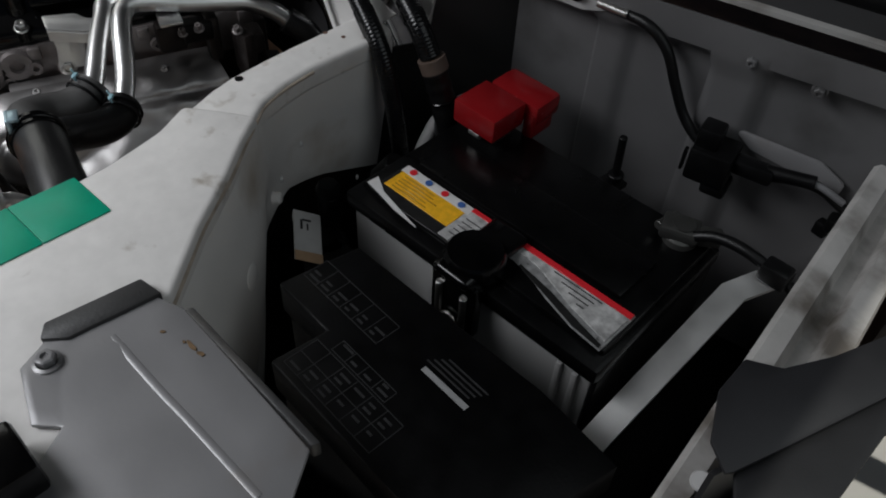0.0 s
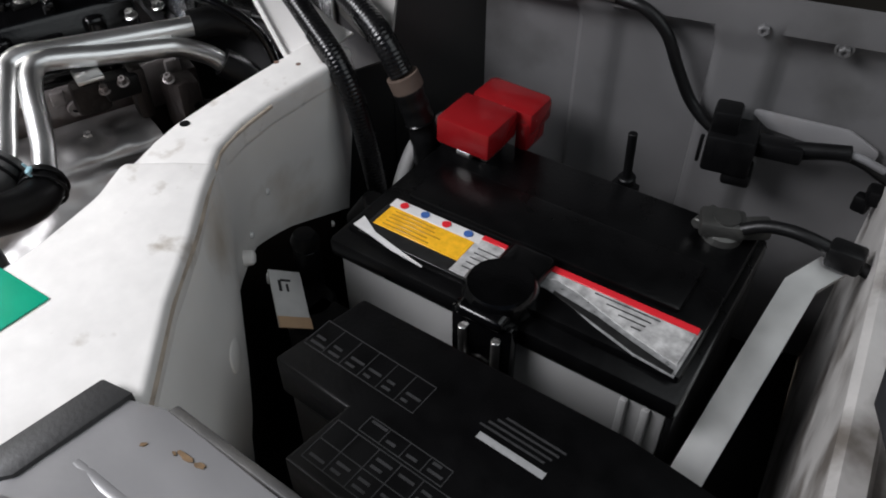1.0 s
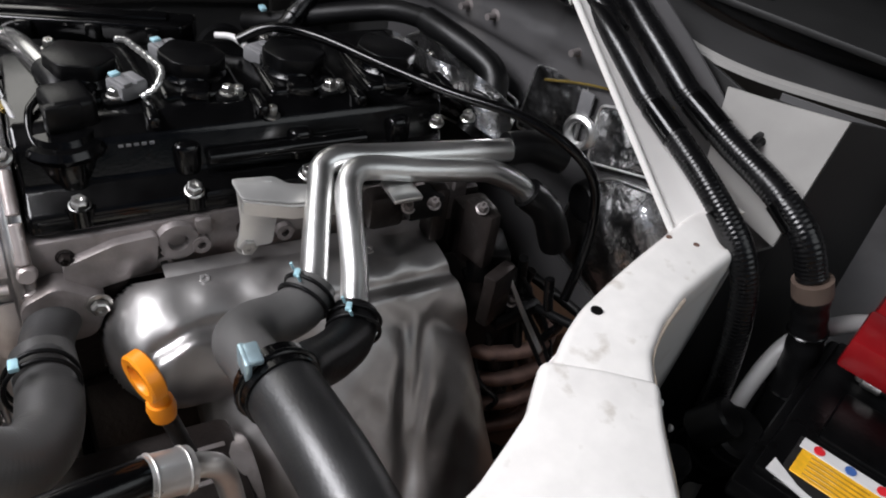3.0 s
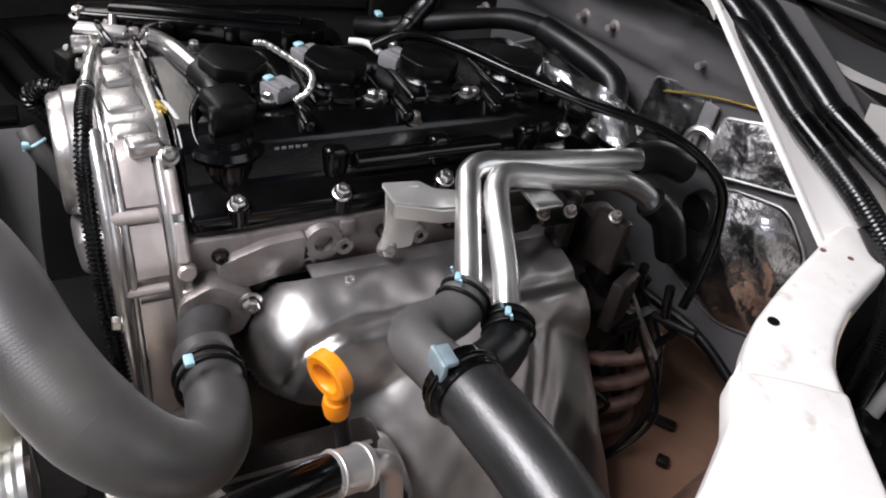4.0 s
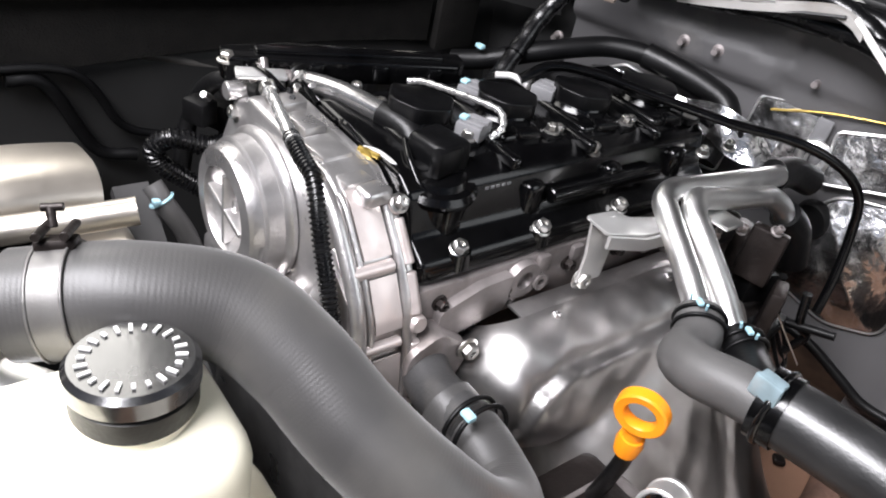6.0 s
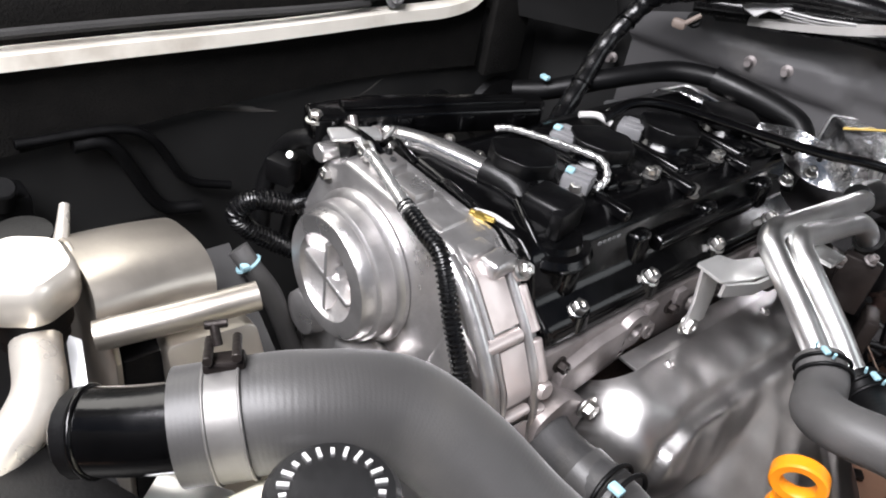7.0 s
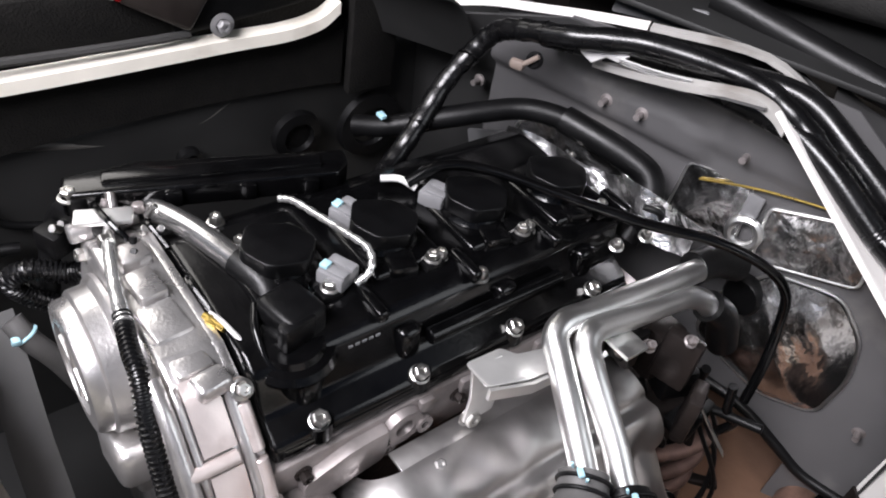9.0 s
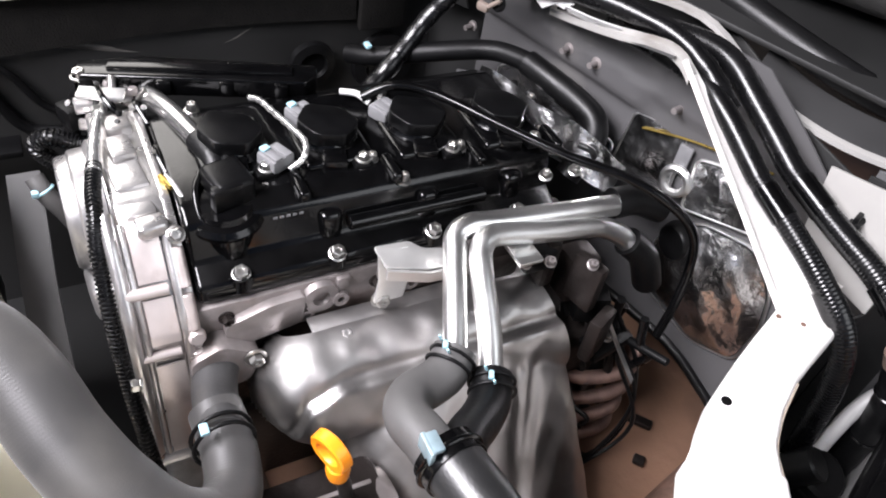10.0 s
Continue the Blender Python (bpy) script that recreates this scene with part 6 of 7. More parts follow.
part("bracket_post", bm, BLACK, st)
bm = B()
hexbolt(bm, (-0.153, -0.179, 0.814), (0, 0, 1), 0.005)
part("bolt", bm, BOLT, st)
bm = B()
tube(bm, [(-0.19, -0.20, 0.70), (-0.20, -0.19, 0.74), (-0.19, -0.18, 0.775), (-0.16, -0.175, 0.795), (-0.12, -0.165, 0.803)], 0.0075, 14, 8)
lone("intake_harness", bm, RUBBERD, "black wrapped harness behind the timing cover", "wiring tube")

lm = thing("intake_loom", (-0.19, -0.17, 0.72), "tangle of black hoses and plugs behind the timing cover", "wiring")
for pts, r, rb, mt in (([(-0.150, -0.170, 0.690), (-0.172, -0.193, 0.699), (-0.182, -0.216, 0.716), (-0.182, -0.224, 0.733), (-0.175, -0.211, 0.744), (-0.165, -0.184, 0.738), (-0.15, -0.165, 0.755), (-0.14, -0.16, 0.785)], 0.0085, 0.0036, TUBEM),
                       ([(-0.165, -0.232, 0.712), (-0.155, -0.226, 0.699), (-0.150, -0.212, 0.672), (-0.150, -0.198, 0.630), (-0.150, -0.18, 0.57)], 0.0085, 0.0, HOSEL),
                       ([(-0.195, -0.175, 0.68), (-0.200, -0.160, 0.72), (-0.188, -0.150, 0.76), (-0.165, -0.150, 0.79)], 0.006, 0.0, RUBBERD)):
    bm = B()
    if rb:
        tube(bm, pts, r, 14, 10, ribs=rb, depth=0.0014)
    else:
        tube(bm, pts, r, 14, 8)
    part("hose", bm, mt, lm)
bm = B()
ring(bm, (-0.157, -0.2275, 0.701), (0.4, 0.4, -0.8), 0.0092, 0.0016, 20, 6)
box(bm, (-0.150, -0.234, 0.705), (0.006, 0.006, 0.005), 0.001)
part("hose_clip", bm, BLUE, lm, "blue marked hose clip")
for p, s in (((-0.175, -0.19, 0.765), (0.022, 0.018, 0.020)), ((-0.195, -0.165, 0.75), (0.026, 0.02, 0.024)), ((-0.17, -0.155, 0.785), (0.016, 0.02, 0.014))):
    bm = B()
    box(bm, p, s, 0.003, turn=25)
    part("plug", bm, BLACK, lm)
for p in ((-0.168, -0.186, 0.778), (-0.180, -0.178, 0.770), (-0.160, -0.170, 0.796)):
    bm = B()
    rod(bm, p, Vector(p) + Vector((0.004, -0.006, 0.006)), 0.003, seg=10)
    part("clip", bm, BOLT, lm)

# wire from coil three to the bulkhead
bm = B()
tube(bm, [(-0.062, 0.030, 0.820), (-0.055, 0.055, 0.832), (-0.035, 0.085, 0.832), (0.014, 0.125, 0.826), (0.058, 0.160, 0.822), (0.098, 0.197, 0.820), (0.128, 0.225, 0.808), (0.145, 0.245, 0.785), (0.152, 0.252, 0.75), (0.160, 0.245, 0.715), (0.165, 0.235, 0.68)], 0.0042, 12, 10)
lone("black_wire", bm, GLOSS, "black sheathed wire looping from coil to bulkhead", "wire")
bm = B()
tube(bm, [(-0.058, 0.036, 0.816), (-0.068, 0.028, 0.820), (-0.076, 0.016, 0.819)], 0.0028, 10)
lone("plug_tail", bm, PAPER, "white taped wire end at a plug", "wire")

# rear harness and heater hose
mh = thing("main_harness", (-0.13, 0.06, 0.775), "black taped main wiring harness rising to the rim", "wiring tube")
bm = B()
tube(bm, [(-0.125, 0.045, 0.765), (-0.139, 0.075, 0.775), (-0.148, 0.105, 0.800), (-0.156, 0.135, 0.830), (-0.152, 0.158, 0.858), (-0.140, 0.168, 0.878), (-0.112, 0.168, 0.893), (-0.07, 0.176, 0.906), (-0.02, 0.206, 0.918), (0.045, 0.238, 0.918), (0.085, 0.248, 0.908), (0.12, 0.252, 0.890)], lambda s: 0.0088 + 0.0004 * math.sin(140 * s), 16, 12)
part("tape_body", bm, TUBEM, mh)
for k, p in enumerate(((-0.148, 0.105, 0.800), (-0.153, 0.153, 0.852), (-0.09, 0.171, 0.900))):
    bm = B()
    ring(bm, p, ((-0.4, 1, 1) if k < 2 else (1, 0.3, 0.15)), 0.0090, 0.0012, 20, 6)
    part("tape_turn", bm, GLOSS, mh)
bm = B()
prism(bm, [(-0.022, 0.004), (-0.012, 0.010), (0.0, 0.008), (0.010, 0.010), (0.022, 0.004), (0.014, -0.003), (0.004, -0.001), (-0.006, -0.008), (-0.016, -0.003)], axes((-0.048, 0.192, 0.899), (0.92, 0.36, 0.12), (0.2, -0.8, 0.5)), 0.003, 0.001)
for k in range(3):
    tube(bm, [(-0.036, 0.195 + 0.003 * k, 0.902 - 0.003 * k), (-0.010, 0.206 + 0.003 * k, 0.903 - 0.003 * k), (0.020, 0.214 + 0.002 * k, 0.908 - 0.002 * k)], 0.0009, 8)
lone("harness_clip", bm, CASE, "pale clip holding the harness at the rim", "clip")
bm = B()
box(bm, (-0.104, 0.162, 0.868), (0.013, 0.007, 0.009), 0.003, turn=25)
rod(bm, (-0.099, 0.164, 0.870), (-0.090, 0.170, 0.880), 0.0022)
lone("harness_tab", bm, surface("dull_tan_plastic", (0.17, 0.135, 0.115), 0.55), "dull tan plastic tab under the harness", "clip")
bm = B()
ring(bm, (-0.0965, 0.173, 0.873), (0.3, -1, 0.3), 0.0045, 0.003, 18, 8)
lone("harness_grommet", bm, BLACK, "small black grommet beside the harness tab", "grommet")
hh = thing("return_hose", (-0.09, 0.15, 0.80), "black heater hose along the bulkhead", "hose")
bm = B()
tube(bm, [(-0.20, 0.075, 0.775), (-0.173, 0.095, 0.785), (-0.14, 0.135, 0.804), (-0.111, 0.181, 0.817), (-0.085, 0.200, 0.821), (-0.062, 0.208, 0.8215)], 0.0098, 18, 8)
part("front_length", bm, BLACK, hh)
bm = B()
tube(bm, [(-0.075, 0.205, 0.8215), (-0.045, 0.214, 0.819), (-0.015, 0.226, 0.813), (0.006, 0.232, 0.805), (0.018, 0.226, 0.788), (0.022, 0.205, 0.760)], 0.0122, 18, 8)
part("hose_body", bm, RUBBERD, hh)
bm = B()
box(bm, (-0.173, 0.083, 0.799), (0.009, 0.006, 0.004), 0.001)
part("clip_mark", bm, BLUE, hh, "blue mark on the hose clip")
bm = B()
rng = random.Random(3)
FW = [(rng.uniform(40, 150), rng.uniform(1, 5), rng.uniform(0, 6.3), rng.uniform(0.0008, 0.0022)) for _ in range(8)]


def foil_strip(u, v):
    """A crumpled band: u along the engine's rear, v upward."""
    x = -0.115 + 0.190 * u
    top = 0.798 + 0.012 * min(1.0, u / 0.6) + 0.003 * math.sin(11 * u)
    h = sum(c * (abs((a * x + e * v + p) / 3.14 % 2 - 1) - 0.5) for a, e, p, c in FW)
    return Vector((x, 0.193 + 0.20 * x + 0.010 * v + h, top - (0.030 + 0.004 * math.sin(17 * u)) * (1 - v) - 0.6 * h))


sheet(bm, foil_strip, 60, 12, 0.0008)
lone("foil_wrap", bm, FOIL, "crumpled foil wrap behind the engine", "foil", sharp=20)
bm = B()
prism(bm, rounded([(-0.176, 0.755), (-0.128, 0.781), (-0.117, 0.744), (-0.159, 0.719)], 0.003), axes((0, 0.190, 0), (1, 0, 0), (0, -1, 0)), 0.003, 0.001)
lone("engine_hanger", bm, CONN, "grey lifting eye plate at the engine's rear", "bracket")
for pts in ([(0.09, 0.20, 0.785), (0.092, 0.225, 0.784), (0.10, 0.25, 0.775)], [(0.108, 0.216, 0.752), (0.115, 0.235, 0.735), (0.12, 0.25, 0.70)]):
    bm = B()
    tube(bm, pts, 0.0135, 16)
    lone("hose_stub", bm, RUBBERD, "black rubber hose on a heater pipe's far end", "hose", "heater hoses")

rng = random.Random(33)
gl = thing("gearbox_loom", (0.12, 0.20, 0.60), "dark brackets, plugs and wires beside the gearbox", "wiring")
for k in range(10):
    bm = B()
    p = [(0.10 + 0.06 * rng.random(), 0.17 + 0.06 * rng.random(), 0.60 + 0.13 * rng.random())]
    for j in range(3):
        p.append((p[-1][0] + 0.03 * (rng.random() - 0.4), p[-1][1] + 0.03 * (rng.random() - 0.4), p[-1][2] - 0.03 * rng.random() - 0.006))
    tube(bm, p, 0.0025 + 0.003 * rng.random(), 10, 6)
    part("wire", bm, (RUBBERD, BLOCK, TUBEM)[k % 3], gl)
for c, s, a in (((0.125, 0.165, 0.735), (0.03, 0.012, 0.05), 15), ((0.115, 0.185, 0.70), (0.04, 0.03, 0.03), -20), ((0.14, 0.20, 0.66), (0.03, 0.05, 0.012), 10), ((0.10, 0.125, 0.755), (0.02, 0.03, 0.02), 0), ((0.15, 0.175, 0.69), (0.012, 0.03, 0.05), 25)):
    bm = B()
    box(bm, c, s, 0.003, turn=a)
    part("bracket", bm, (BLACK, BLOCK)[int(a) % 2], gl)
for c in ((0.118, 0.125, 0.765), (0.130, 0.160, 0.762), (0.146, 0.196, 0.672), (0.107, 0.110, 0.757)):
    bm = B()
    hexbolt(bm, c, (0.5, -0.2, 1), 0.0036)
    part("bolt", bm, CASTDARK, gl)
bm = B()
strip_along(bm, [(0.130, 0.195, 0.700), (0.155, 0.205, 0.668), (0.178, 0.215, 0.640)], (0.004, -0.006, 0.002), (0, 0, -0.002))
part("steel_link", bm, STEEL, gl)
rear = thing("rear_fittings", (-0.03, 0.17, 0.79), "small hoses and bolts behind the valve cover", "fittings")
for k in range(12):
    bm = B()
    p = Vector((-0.08 + 0.15 * rng.random(), 0.155 + 0.05 * rng.random(), 0.785 + 0.02 * rng.random()))
    if k % 3 == 0:
        hexbolt(bm, p, (0.2, -0.3, 1), 0.0042)
        part("bolt", bm, BOLT, rear)
    else:
        q = p + Vector((0.04 * (rng.random() - 0.5), 0.02 * rng.random(), -0.02 - 0.02 * rng.random()))
        tube(bm, [p, p.lerp(q, 0.5) + Vector((0.006, 0, 0.008)), q], 0.003 + 0.002 * rng.random(), 10)
        part("small_hose", bm, (RUBBERD, GLOSS)[k % 2], rear)

# ---- tank, radiator neck and shroud ----
tank = thing("reservoir_tank", (0.13, -0.335, 0.55), "cream plastic reservoir tank with a ribbed screw cap", "reservoir")
bm = B()
box(bm, (0.110, -0.347, 0.678), (0.094, 0.112, 0.208), 0.024, seg=5)
box(bm, (0.110, -0.287, 0.623), (0.075, 0.055, 0.125), 0.020, seg=5)
lathe(bm, (0.112, -0.334, 0.766), (0, 0, 1), [(0, 0), (0.026, 0), (0.024, 0.024), (0, 0.024)], 28)
part("tank_body", bm, CREAM, tank)
bm = B()
lathe(bm, (0.112, -0.334, 0.788), (0, 0, 1), [(0, 0), (0.0265, 0), (0.0265, 0.011), (0.024, 0.0125), (0, 0.0125)], 40)
cap = part("cap_collar", bm, RUBBERD, tank, "black cap collar")
bm = B()
lathe(bm, (0.112, -0.334, 0.800), (-0.10, 0, 0.995), [(0, 0), (0.0275, 0), (0.0275, 0.008), (0.025, 0.0105), (0, 0.011)], 40)
part("cap_top", bm, surface("dark_cap", (0.012, 0.012, 0.0125), 0.24, vary=0.25, scale=60, bump=0.05, spec=1.0, coat=1.0), cap)
for k in range(22):
    bm = B()
    m = Matrix.Translation((0.1109, -0.334, 0.8113)) @ Matrix.Rotation(-0.10, 4, "Y") @ Matrix.Rotation(2 * math.pi * k / 22, 4, "Z")
    box(bm, (0.0195, 0, 0), (0.005 if k % 3 else 0.003, 0.0016, 0.001), 0, m)
    part("print_mark", bm, PAPER, cap)

neck = thing("radiator_neck", (0.0, -0.40, 0.80), "black plastic radiator neck", "radiator neck")
bm = B()
tube(bm, [(0.036, -0.3585, 0.789), (0.022, -0.375, 0.782), (0.006, -0.391, 0.775)], 0.0205, 28)
ring(bm, (0.006, -0.391, 0.775), (0.62, 0.72, 0.30), 0.0205, 0.0016)
part("neck_pipe", bm, GLOSS, neck)
bm = B()
rod(bm, (0.006, -0.391, 0.775), (0.000, -0.397, 0.772), 0.021)
part("neck_flange", bm, BLACK, neck)
bm = B()
box(bm, (0.010, -0.420, 0.655), (0.16, 0.075, 0.16), 0.012, turn=25)
part("neck_body", bm, BLACK, neck)
bm = B()
box(bm, (0.042, -0.364, 0.742), (0.040, 0.022, 0.012), 0.003, turn=40)
part("neck_rib", bm, STEEL, neck)
bm = B()
strip_along(bm, [(-0.051, -0.382, 0.784), (-0.036, -0.386, 0.766), (-0.012, -0.393, 0.758)], (0.006, 0.004, 0.0), (0.002, -0.002, -0.003))
part("neck_strap", bm, STEEL, neck)
fc = thing("filler_cap", (-0.108, -0.388, 0.70), "bright metal radiator filler cap", "filler cap")
bm = B()
CX, CY = -0.111, -0.386
b = bmesh.new()
rows = []
for z, k in ((0.762, 0.78), (0.766, 0.94), (0.772, 1.0), (0.782, 1.0), (0.788, 0.96), (0.791, 0.84)):
    rows.append([b.verts.new((CX + (0.0275 + 0.0010 * math.cos(6 * a)) * k * math.cos(a), CY + (0.0275 + 0.0010 * math.cos(6 * a)) * k * math.sin(a), z)) for a in [2 * math.pi * q / 64 for q in range(64)]])
for r0, r1 in zip(rows, rows[1:]):
    for q in range(64):
        b.faces.new((r0[q], r0[(q + 1) % 64], r1[(q + 1) % 64], r1[q]))
b.faces.new(rows[-1])
b.faces.new(rows[0])
merge(bm, b)
part("cap_body", bm, CAPM, fc)
bm = B()
lathe(bm, (CX, CY, 0.738), (0, 0, 1), [(0, 0), (0.019, 0), (0.019, 0.010), (0.022, 0.012), (0.022, 0.026), (0, 0.026)], 28)
part("filler_collar", bm, BLACK, fc)
bm = B()
tube(bm, [(-0.112, -0.384, 0.755), (-0.088, -0.391, 0.745), (-0.060, -0.398, 0.745), (-0.045, -0.412, 0.738), (-0.036, -0.430, 0.728), (-0.03, -0.46, 0.70)], 0.0135, 20)
part("filler_pipe", bm, CAPM, fc)
bm = B()
lathe(bm, (-0.166, -0.372, 0.745), (0, 0, 1), [(0, 0), (0.017, 0), (0.017, 0.008), (0.014, 0.010), (0.014, 0.016), (0.017, 0.018), (0.017, 0.026), (0, 0.027)], 24)
lone("hose_joint", bm, RUBBERD, "black ribbed hose joint behind the filler cap", "hose joint")
bm = B()
tube(bm, [(-0.145, -0.360, 0.760), (-0.158, -0.352, 0.770), (-0.172, -0.345, 0.779)], lambda s: 0.0052 - 0.002 * s, 12)
lone("overflow_nipple", bm, CAPM, "short pale nipple beside the filler cap", "fitting")
shr = thing("fan_shroud", (-0.11, -0.32, 0.55), "bright metal fan shroud with a curved top", "fan shroud")
bm = B()


def lid(u, v):
    """A rounded housing top: u along the bay, v over the arch."""
    a = math.pi * v
    k = 1 - 0.22 * (1 - u) ** 2
    c = math.cos(a)
    x = -0.126 - 0.050 * math.copysign(abs(c) ** 0.7, c)
    return Vector((x, -0.362 + 0.070 * u + 0.004 * math.sin(a), 0.738 + 0.20 * (x + 0.174) - 0.012 * u + 0.036 * k * math.sin(a) ** 0.75))


sheet(bm, lid, 12, 32, 0.002)
part("shroud_body", bm, GOLD, shr)
bm = B()
prism(bm, [(-0.172, 0.60), (-0.172, 0.735), (-0.165, 0.765), (-0.14, 0.775), (-0.10, 0.775), (-0.076, 0.765), (-0.068, 0.735), (-0.068, 0.60)], axes((0, -0.357, 0), (1, 0, 0), (0, -1, 0)), 0.004, 0.001)
part("front_wall", bm, GOLD, shr)
bm = B()
box(bm, (-0.118, -0.318, 0.66), (0.10, 0.07, 0.15), 0.004)
part("inner_box", bm, BLACK, shr)
bm = B()
tube(bm, [(-0.070, -0.365, 0.760), (-0.058, -0.325, 0.766), (-0.047, -0.280, 0.772)], 0.0088, 18)
part("shroud_pipe", bm, GOLD, shr)
bm = B()
prism(bm, rounded([(0.0, 0.0), (0.052, 0.0), (0.066, -0.13), (0.0, -0.13)], 0.006), axes((-0.052, -0.334, 0.752), (0.15, 1, 0.05), (0.94, -0.15, 0.32)), 0.03, 0.004)
lc = part("lower_cover", bm, GOLD, shr)
bm = B()
box(bm, (-0.036, -0.300, 0.722), (0.005, 0.010, 0.004), 0.001)
part("cover_tab", bm, CASTDARK, lc)
xb = thing("cross_bar", (-0.10, -0.262, 0.56), "dark grey flat cross bar behind the shroud", "bar")
bm = B()
strip_along(bm, [(-0.195, -0.255, 0.69), (-0.10, -0.262, 0.645), (0.0, -0.265, 0.59), (0.06, -0.262, 0.50)], (0.0, 0.028, 0.0), (0.006, 0, 0.010))
part("bar_body", bm, surface("dark_grey_bar", (0.045, 0.044, 0.044), 0.5), xb)
for p in ((-0.150, -0.242, 0.669), (-0.03, -0.250, 0.608)):
    bm = B()
    hexbolt(bm, p, (0.4, 0, 0.9), 0.0042)
    part("bolt", bm, BLOCK, xb)

# plain dark plate added so the space below the engine stays dark
for poly, z in (([(-0.32, -0.78), (0.42, -0.78), (0.42, -0.12), (0.06, -0.12), (0.06, 0.30), (-0.32, 0.22)], 0.43),):
    bm = B()
    prism(bm, poly, axes((0, 0, z), (1, 0, 0), (0, 0, 1)), 0.006)
    lone("floor_engine_bay", bm, PAINTSHADE, "dark plate added to close off the space below the engine", "floor", kind="structure")

# ---- far side: inner panel, seat base, belt buckle ----
bm = B()


def far_panel(u, v):
    y, z = -0.75 + 1.0 * u, 0.40 + 0.42 * v
    crease = 0.75 + 0.03 / (1 + math.exp(-(y + 0.06) * 60))
    x = -0.315 - 0.03 * v + 0.016 / (1 + math.exp((z - crease) * 300))
    return Vector((x, y, z))


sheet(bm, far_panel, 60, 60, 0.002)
lone("wall_far_side", bm, PAINTSHADE, "dark painted pressed panel on the far side of the engine", "wall", kind="structure")
# ridge coloured paler than the panel it runs along
bm = B()
tube(bm, [(-0.325, -0.22, 0.756), (-0.325, -0.154, 0.740), (-0.325, -0.10, 0.727), (-0.325, -0.053, 0.722), (-0.325, -0.015, 0.731), (-0.326, 0.011, 0.744), (-0.328, 0.038, 0.749), (-0.330, 0.09, 0.750)], 0.0045, 10, 6)
lone("trim_pressed_ridge", bm, surface("paler_dark_paint", (0.085, 0.080, 0.075), 0.4, vary=0.3, scale=30), "paler pressed ridge along the far inner panel", "body trim", kind="structure")
for y, z, r in ((0.075, 0.70, 0.028), (0.165, 0.69, 0.04), (-0.04, 0.705, 0.012)):
    bm = B()
    lathe(bm, (-0.308, y, z), (1, 0, 0), [(0, 0), (r, 0), (r * 0.95, 0.008), (r * 0.6, 0.010), (r * 0.55, 0.004), (0, 0.004)], 28)
    lone("rubber_plug", bm, RUBBERD, "black round rubber plug in the far panel", "plug", "rubber plugs")
bb = thing("bent_bracket", (-0.305, -0.26, 0.66), "dark bent rods on the far inner panel", "bracket")
for pts, r in (([(-0.305, -0.30, 0.742), (-0.305, -0.27, 0.735), (-0.305, -0.235, 0.67), (-0.30, -0.20, 0.66)], 0.006), ([(-0.305, -0.34, 0.752), (-0.305, -0.25, 0.745), (-0.305, -0.21, 0.69), (-0.30, -0.17, 0.675)], 0.004)):
    bm = B()
    tube(bm, pts, r, 10)
    part("rod", bm, BLACK, bb)
bm = B()
box(bm, (-0.29, -0.36, 0.70), (0.03, 0.04, 0.05), 0.005)
rod(bm, (-0.28, -0.36, 0.72), (-0.27, -0.36, 0.74), 0.01)
box(bm, (-0.285, -0.30, 0.66), (0.03, 0.12, 0.008), 0.002)
lone("far_bracket", bm, BLACK, "black bracket on the far inner panel", "bracket")

base = thing("seat_box", (-0.33, -0.2, 0.75), "dark carpeted seat base with a pale metal edge", "seat base")
bm = B()
sheet(bm, lambda u, v: Vector((-0.316 - 0.003 * math.sin(9 * u), -0.80 + 0.93 * u, 0.818 - 0.075 * v - 0.01 * math.sin(6 * u) * v)), 40, 6, 0.004)
box(bm, (-0.50, -0.33, 0.846), (0.37, 0.92, 0.06), 0.01)
part("carpet_skirt", bm, CARPET, base)
bm = B()
strip_along(bm, spline([(-0.298, -0.80, 0.822), (-0.298, -0.33, 0.823), (-0.298, -0.15, 0.8215), (-0.298, 0.0, 0.823), (-0.298, 0.06, 0.823), (-0.298, 0.095, 0.829), (-0.298, 0.115, 0.842)], 6), (-0.016, 0, 0.001), (0.001, 0.0, -0.011))
part("metal_edge", bm, TRIMW, base, "bright pale metal edge")
bm = B()
tube(bm, [(-0.305, -0.80, 0.834), (-0.305, -0.3, 0.836), (-0.305, -0.1, 0.832), (-0.305, -0.03, 0.832)], 0.004, 8)
part("edge_cord", bm, SEATM, base)
seat = thing("front_seat", (-0.55, -0.35, 0.87), "dark grey cloth front seat with a pale edge", "seat", "seats")
bm = B()
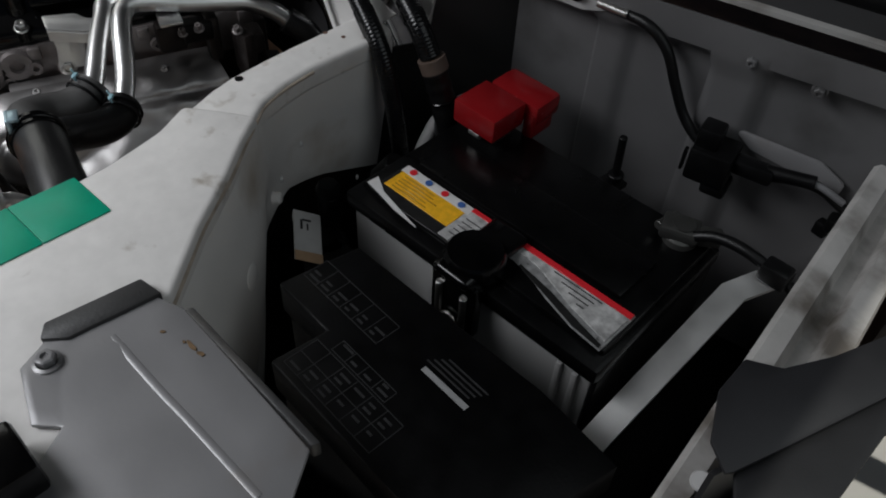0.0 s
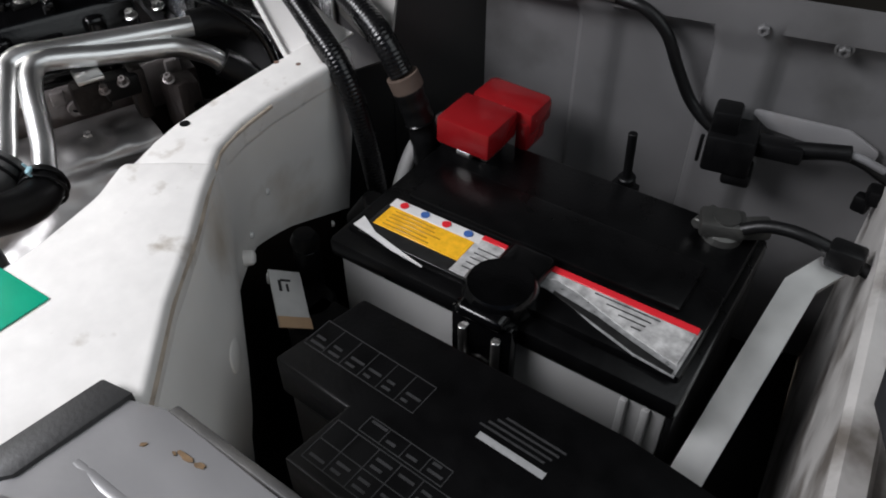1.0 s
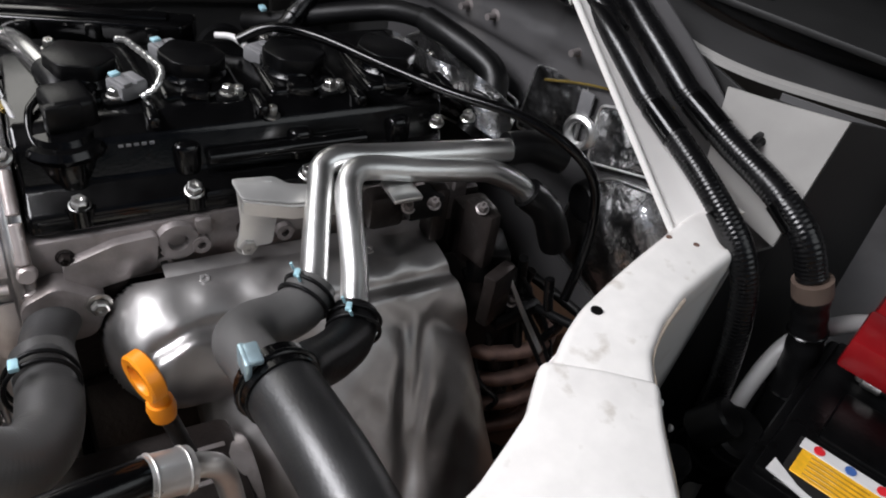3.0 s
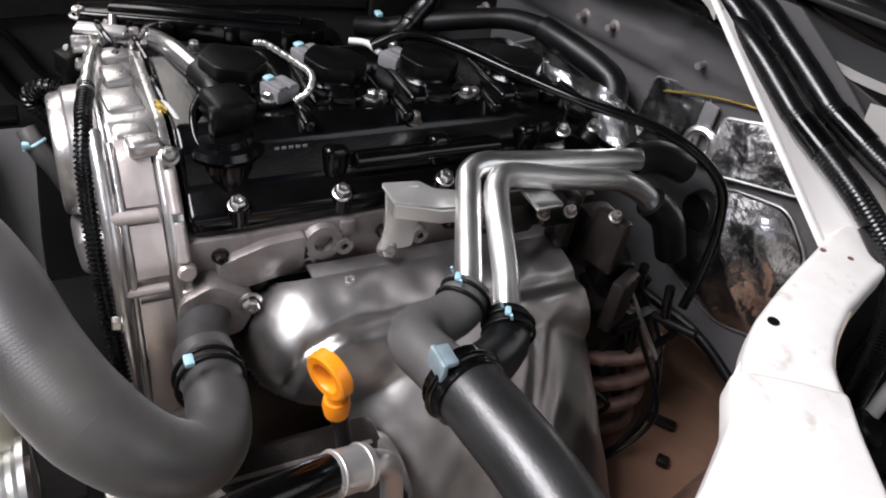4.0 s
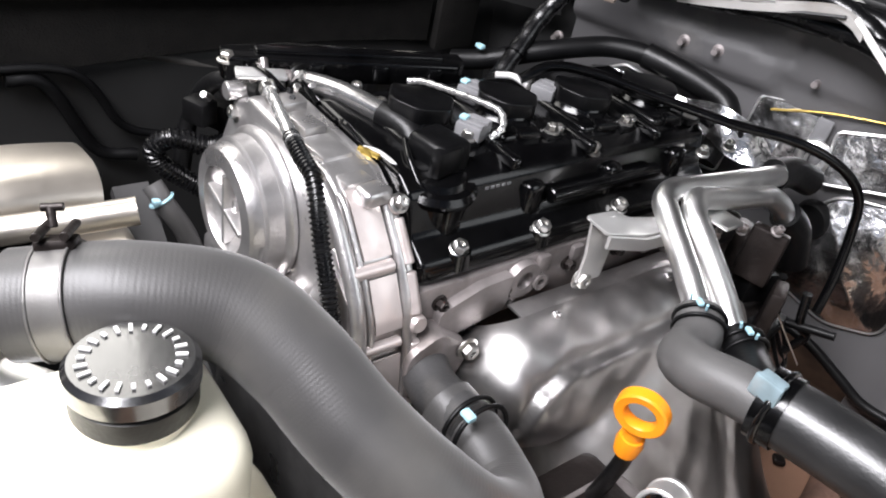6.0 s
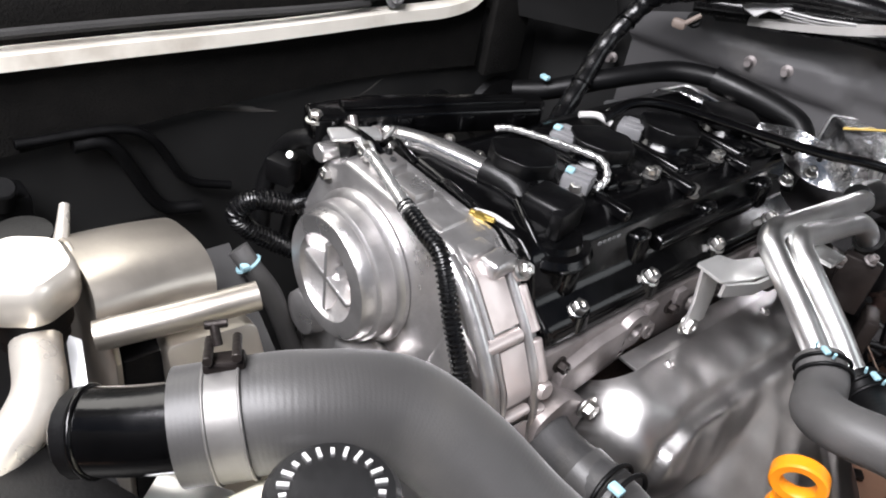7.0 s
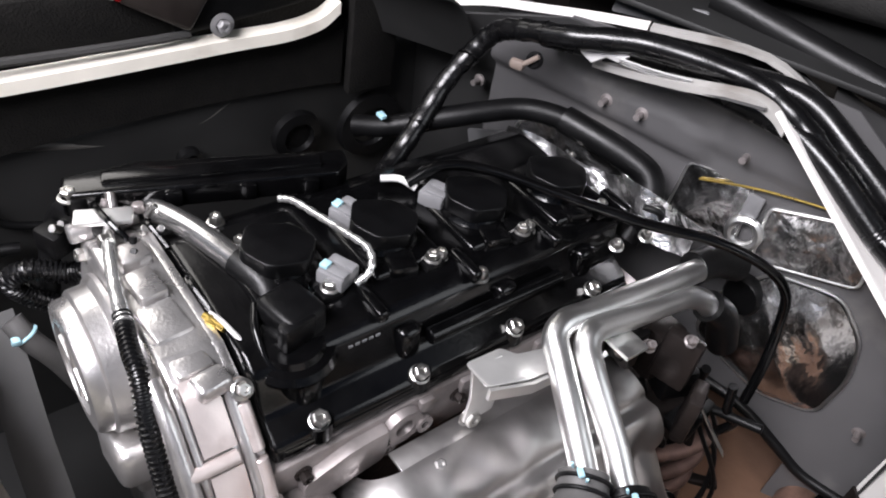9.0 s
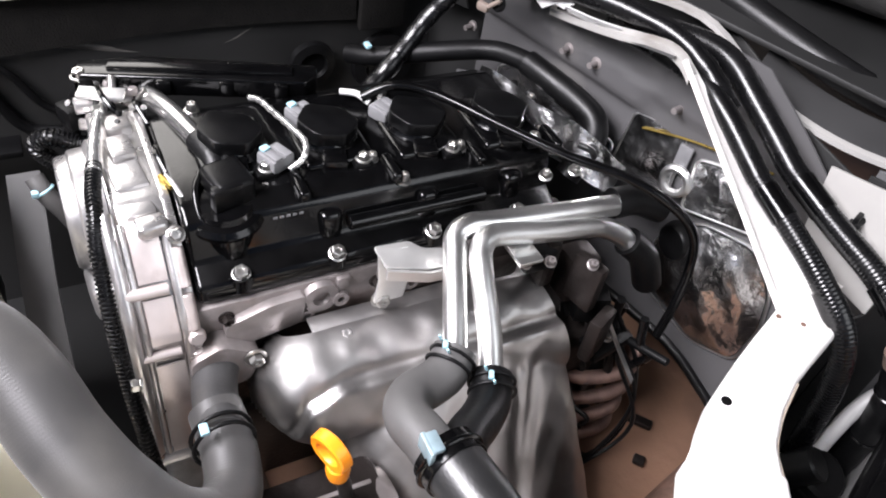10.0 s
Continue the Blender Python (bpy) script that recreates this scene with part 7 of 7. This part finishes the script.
sheet(bm, lambda u, v: Vector((-0.345 - 0.40 * math.sin(v * math.pi / 2) ** 0.8, -0.66 + 0.60 * u, 0.905 - 0.062 * u ** 2.2 + 0.11 * math.sin(v * math.pi / 2) ** 0.6 * (1 - 0.5 * u))), 24, 12, 0.02)
part("cushion", bm, SEATM, seat)
bm = B()
tube(bm, [(-0.345, -0.65, 0.900), (-0.345, -0.45, 0.894), (-0.345, -0.30, 0.882), (-0.345, -0.24, 0.875), (-0.345, -0.18, 0.865), (-0.345, -0.12, 0.855), (-0.345, -0.075, 0.843)], lambda s: 0.0065 - 0.0030 * s, 10)
part("edge_piping", bm, TRIMW, seat)
bm = B()
box(bm, (-0.60, -0.02, 1.25), (0.44, 0.16, 0.7), 0.06, turn=0, seg=5)
part("backrest", bm, SEATM, seat)
buckle = thing("belt_buckle", (-0.30, -0.01, 0.83), "black seat belt buckle with a red release button", "belt buckle")
bm = B()
MBk = axes((-0.308, -0.098, 0.877), (0, 0.845, -0.534), (1, 0, 0))
box(bm, (0.045, 0.021, 0), (0.068, 0.042, 0.022), 0.006, MBk, seg=3)
part("buckle_body", bm, surface("dark_brown_plastic", (0.022, 0.017, 0.015), 0.5, vary=0.15, scale=60), buckle)
bm = B()
box(bm, (0.004, 0.021, 0), (0.009, 0.042, 0.023), 0.003, MBk)
part("frame_end", bm, PAPER, buckle)
bm = B()
box(bm, (0.0098, 0.021, 0.002), (0.005, 0.038, 0.020), 0.001, MBk)
part("release_button", bm, RED, buckle, "red release button")
bm = B()
prism(bm, rounded([(-0.045, 0.83), (0.085, 0.845), (0.10, 0.95), (-0.01, 0.95), (-0.035, 0.88)], 0.012), axes((-0.305, 0, 0), (0, 1, 0), (1, 0, 0)), 0.006)
part("anchor_plate", bm, BLACK, buckle)
bm = B()
hexbolt(bm, (-0.302, -0.002, 0.837), (1, 0, 0), 0.0060, 1.8, h=0.006)
part("anchor_bolt", bm, PLATE, buckle)
bm = B()
box(bm, (-0.30, 0.155, 0.86), (0.012, 0.055, 0.24), 0.004)
lone("belt_webbing", bm, CARPET, "black belt webbing hanging beside the seat base", "belt")
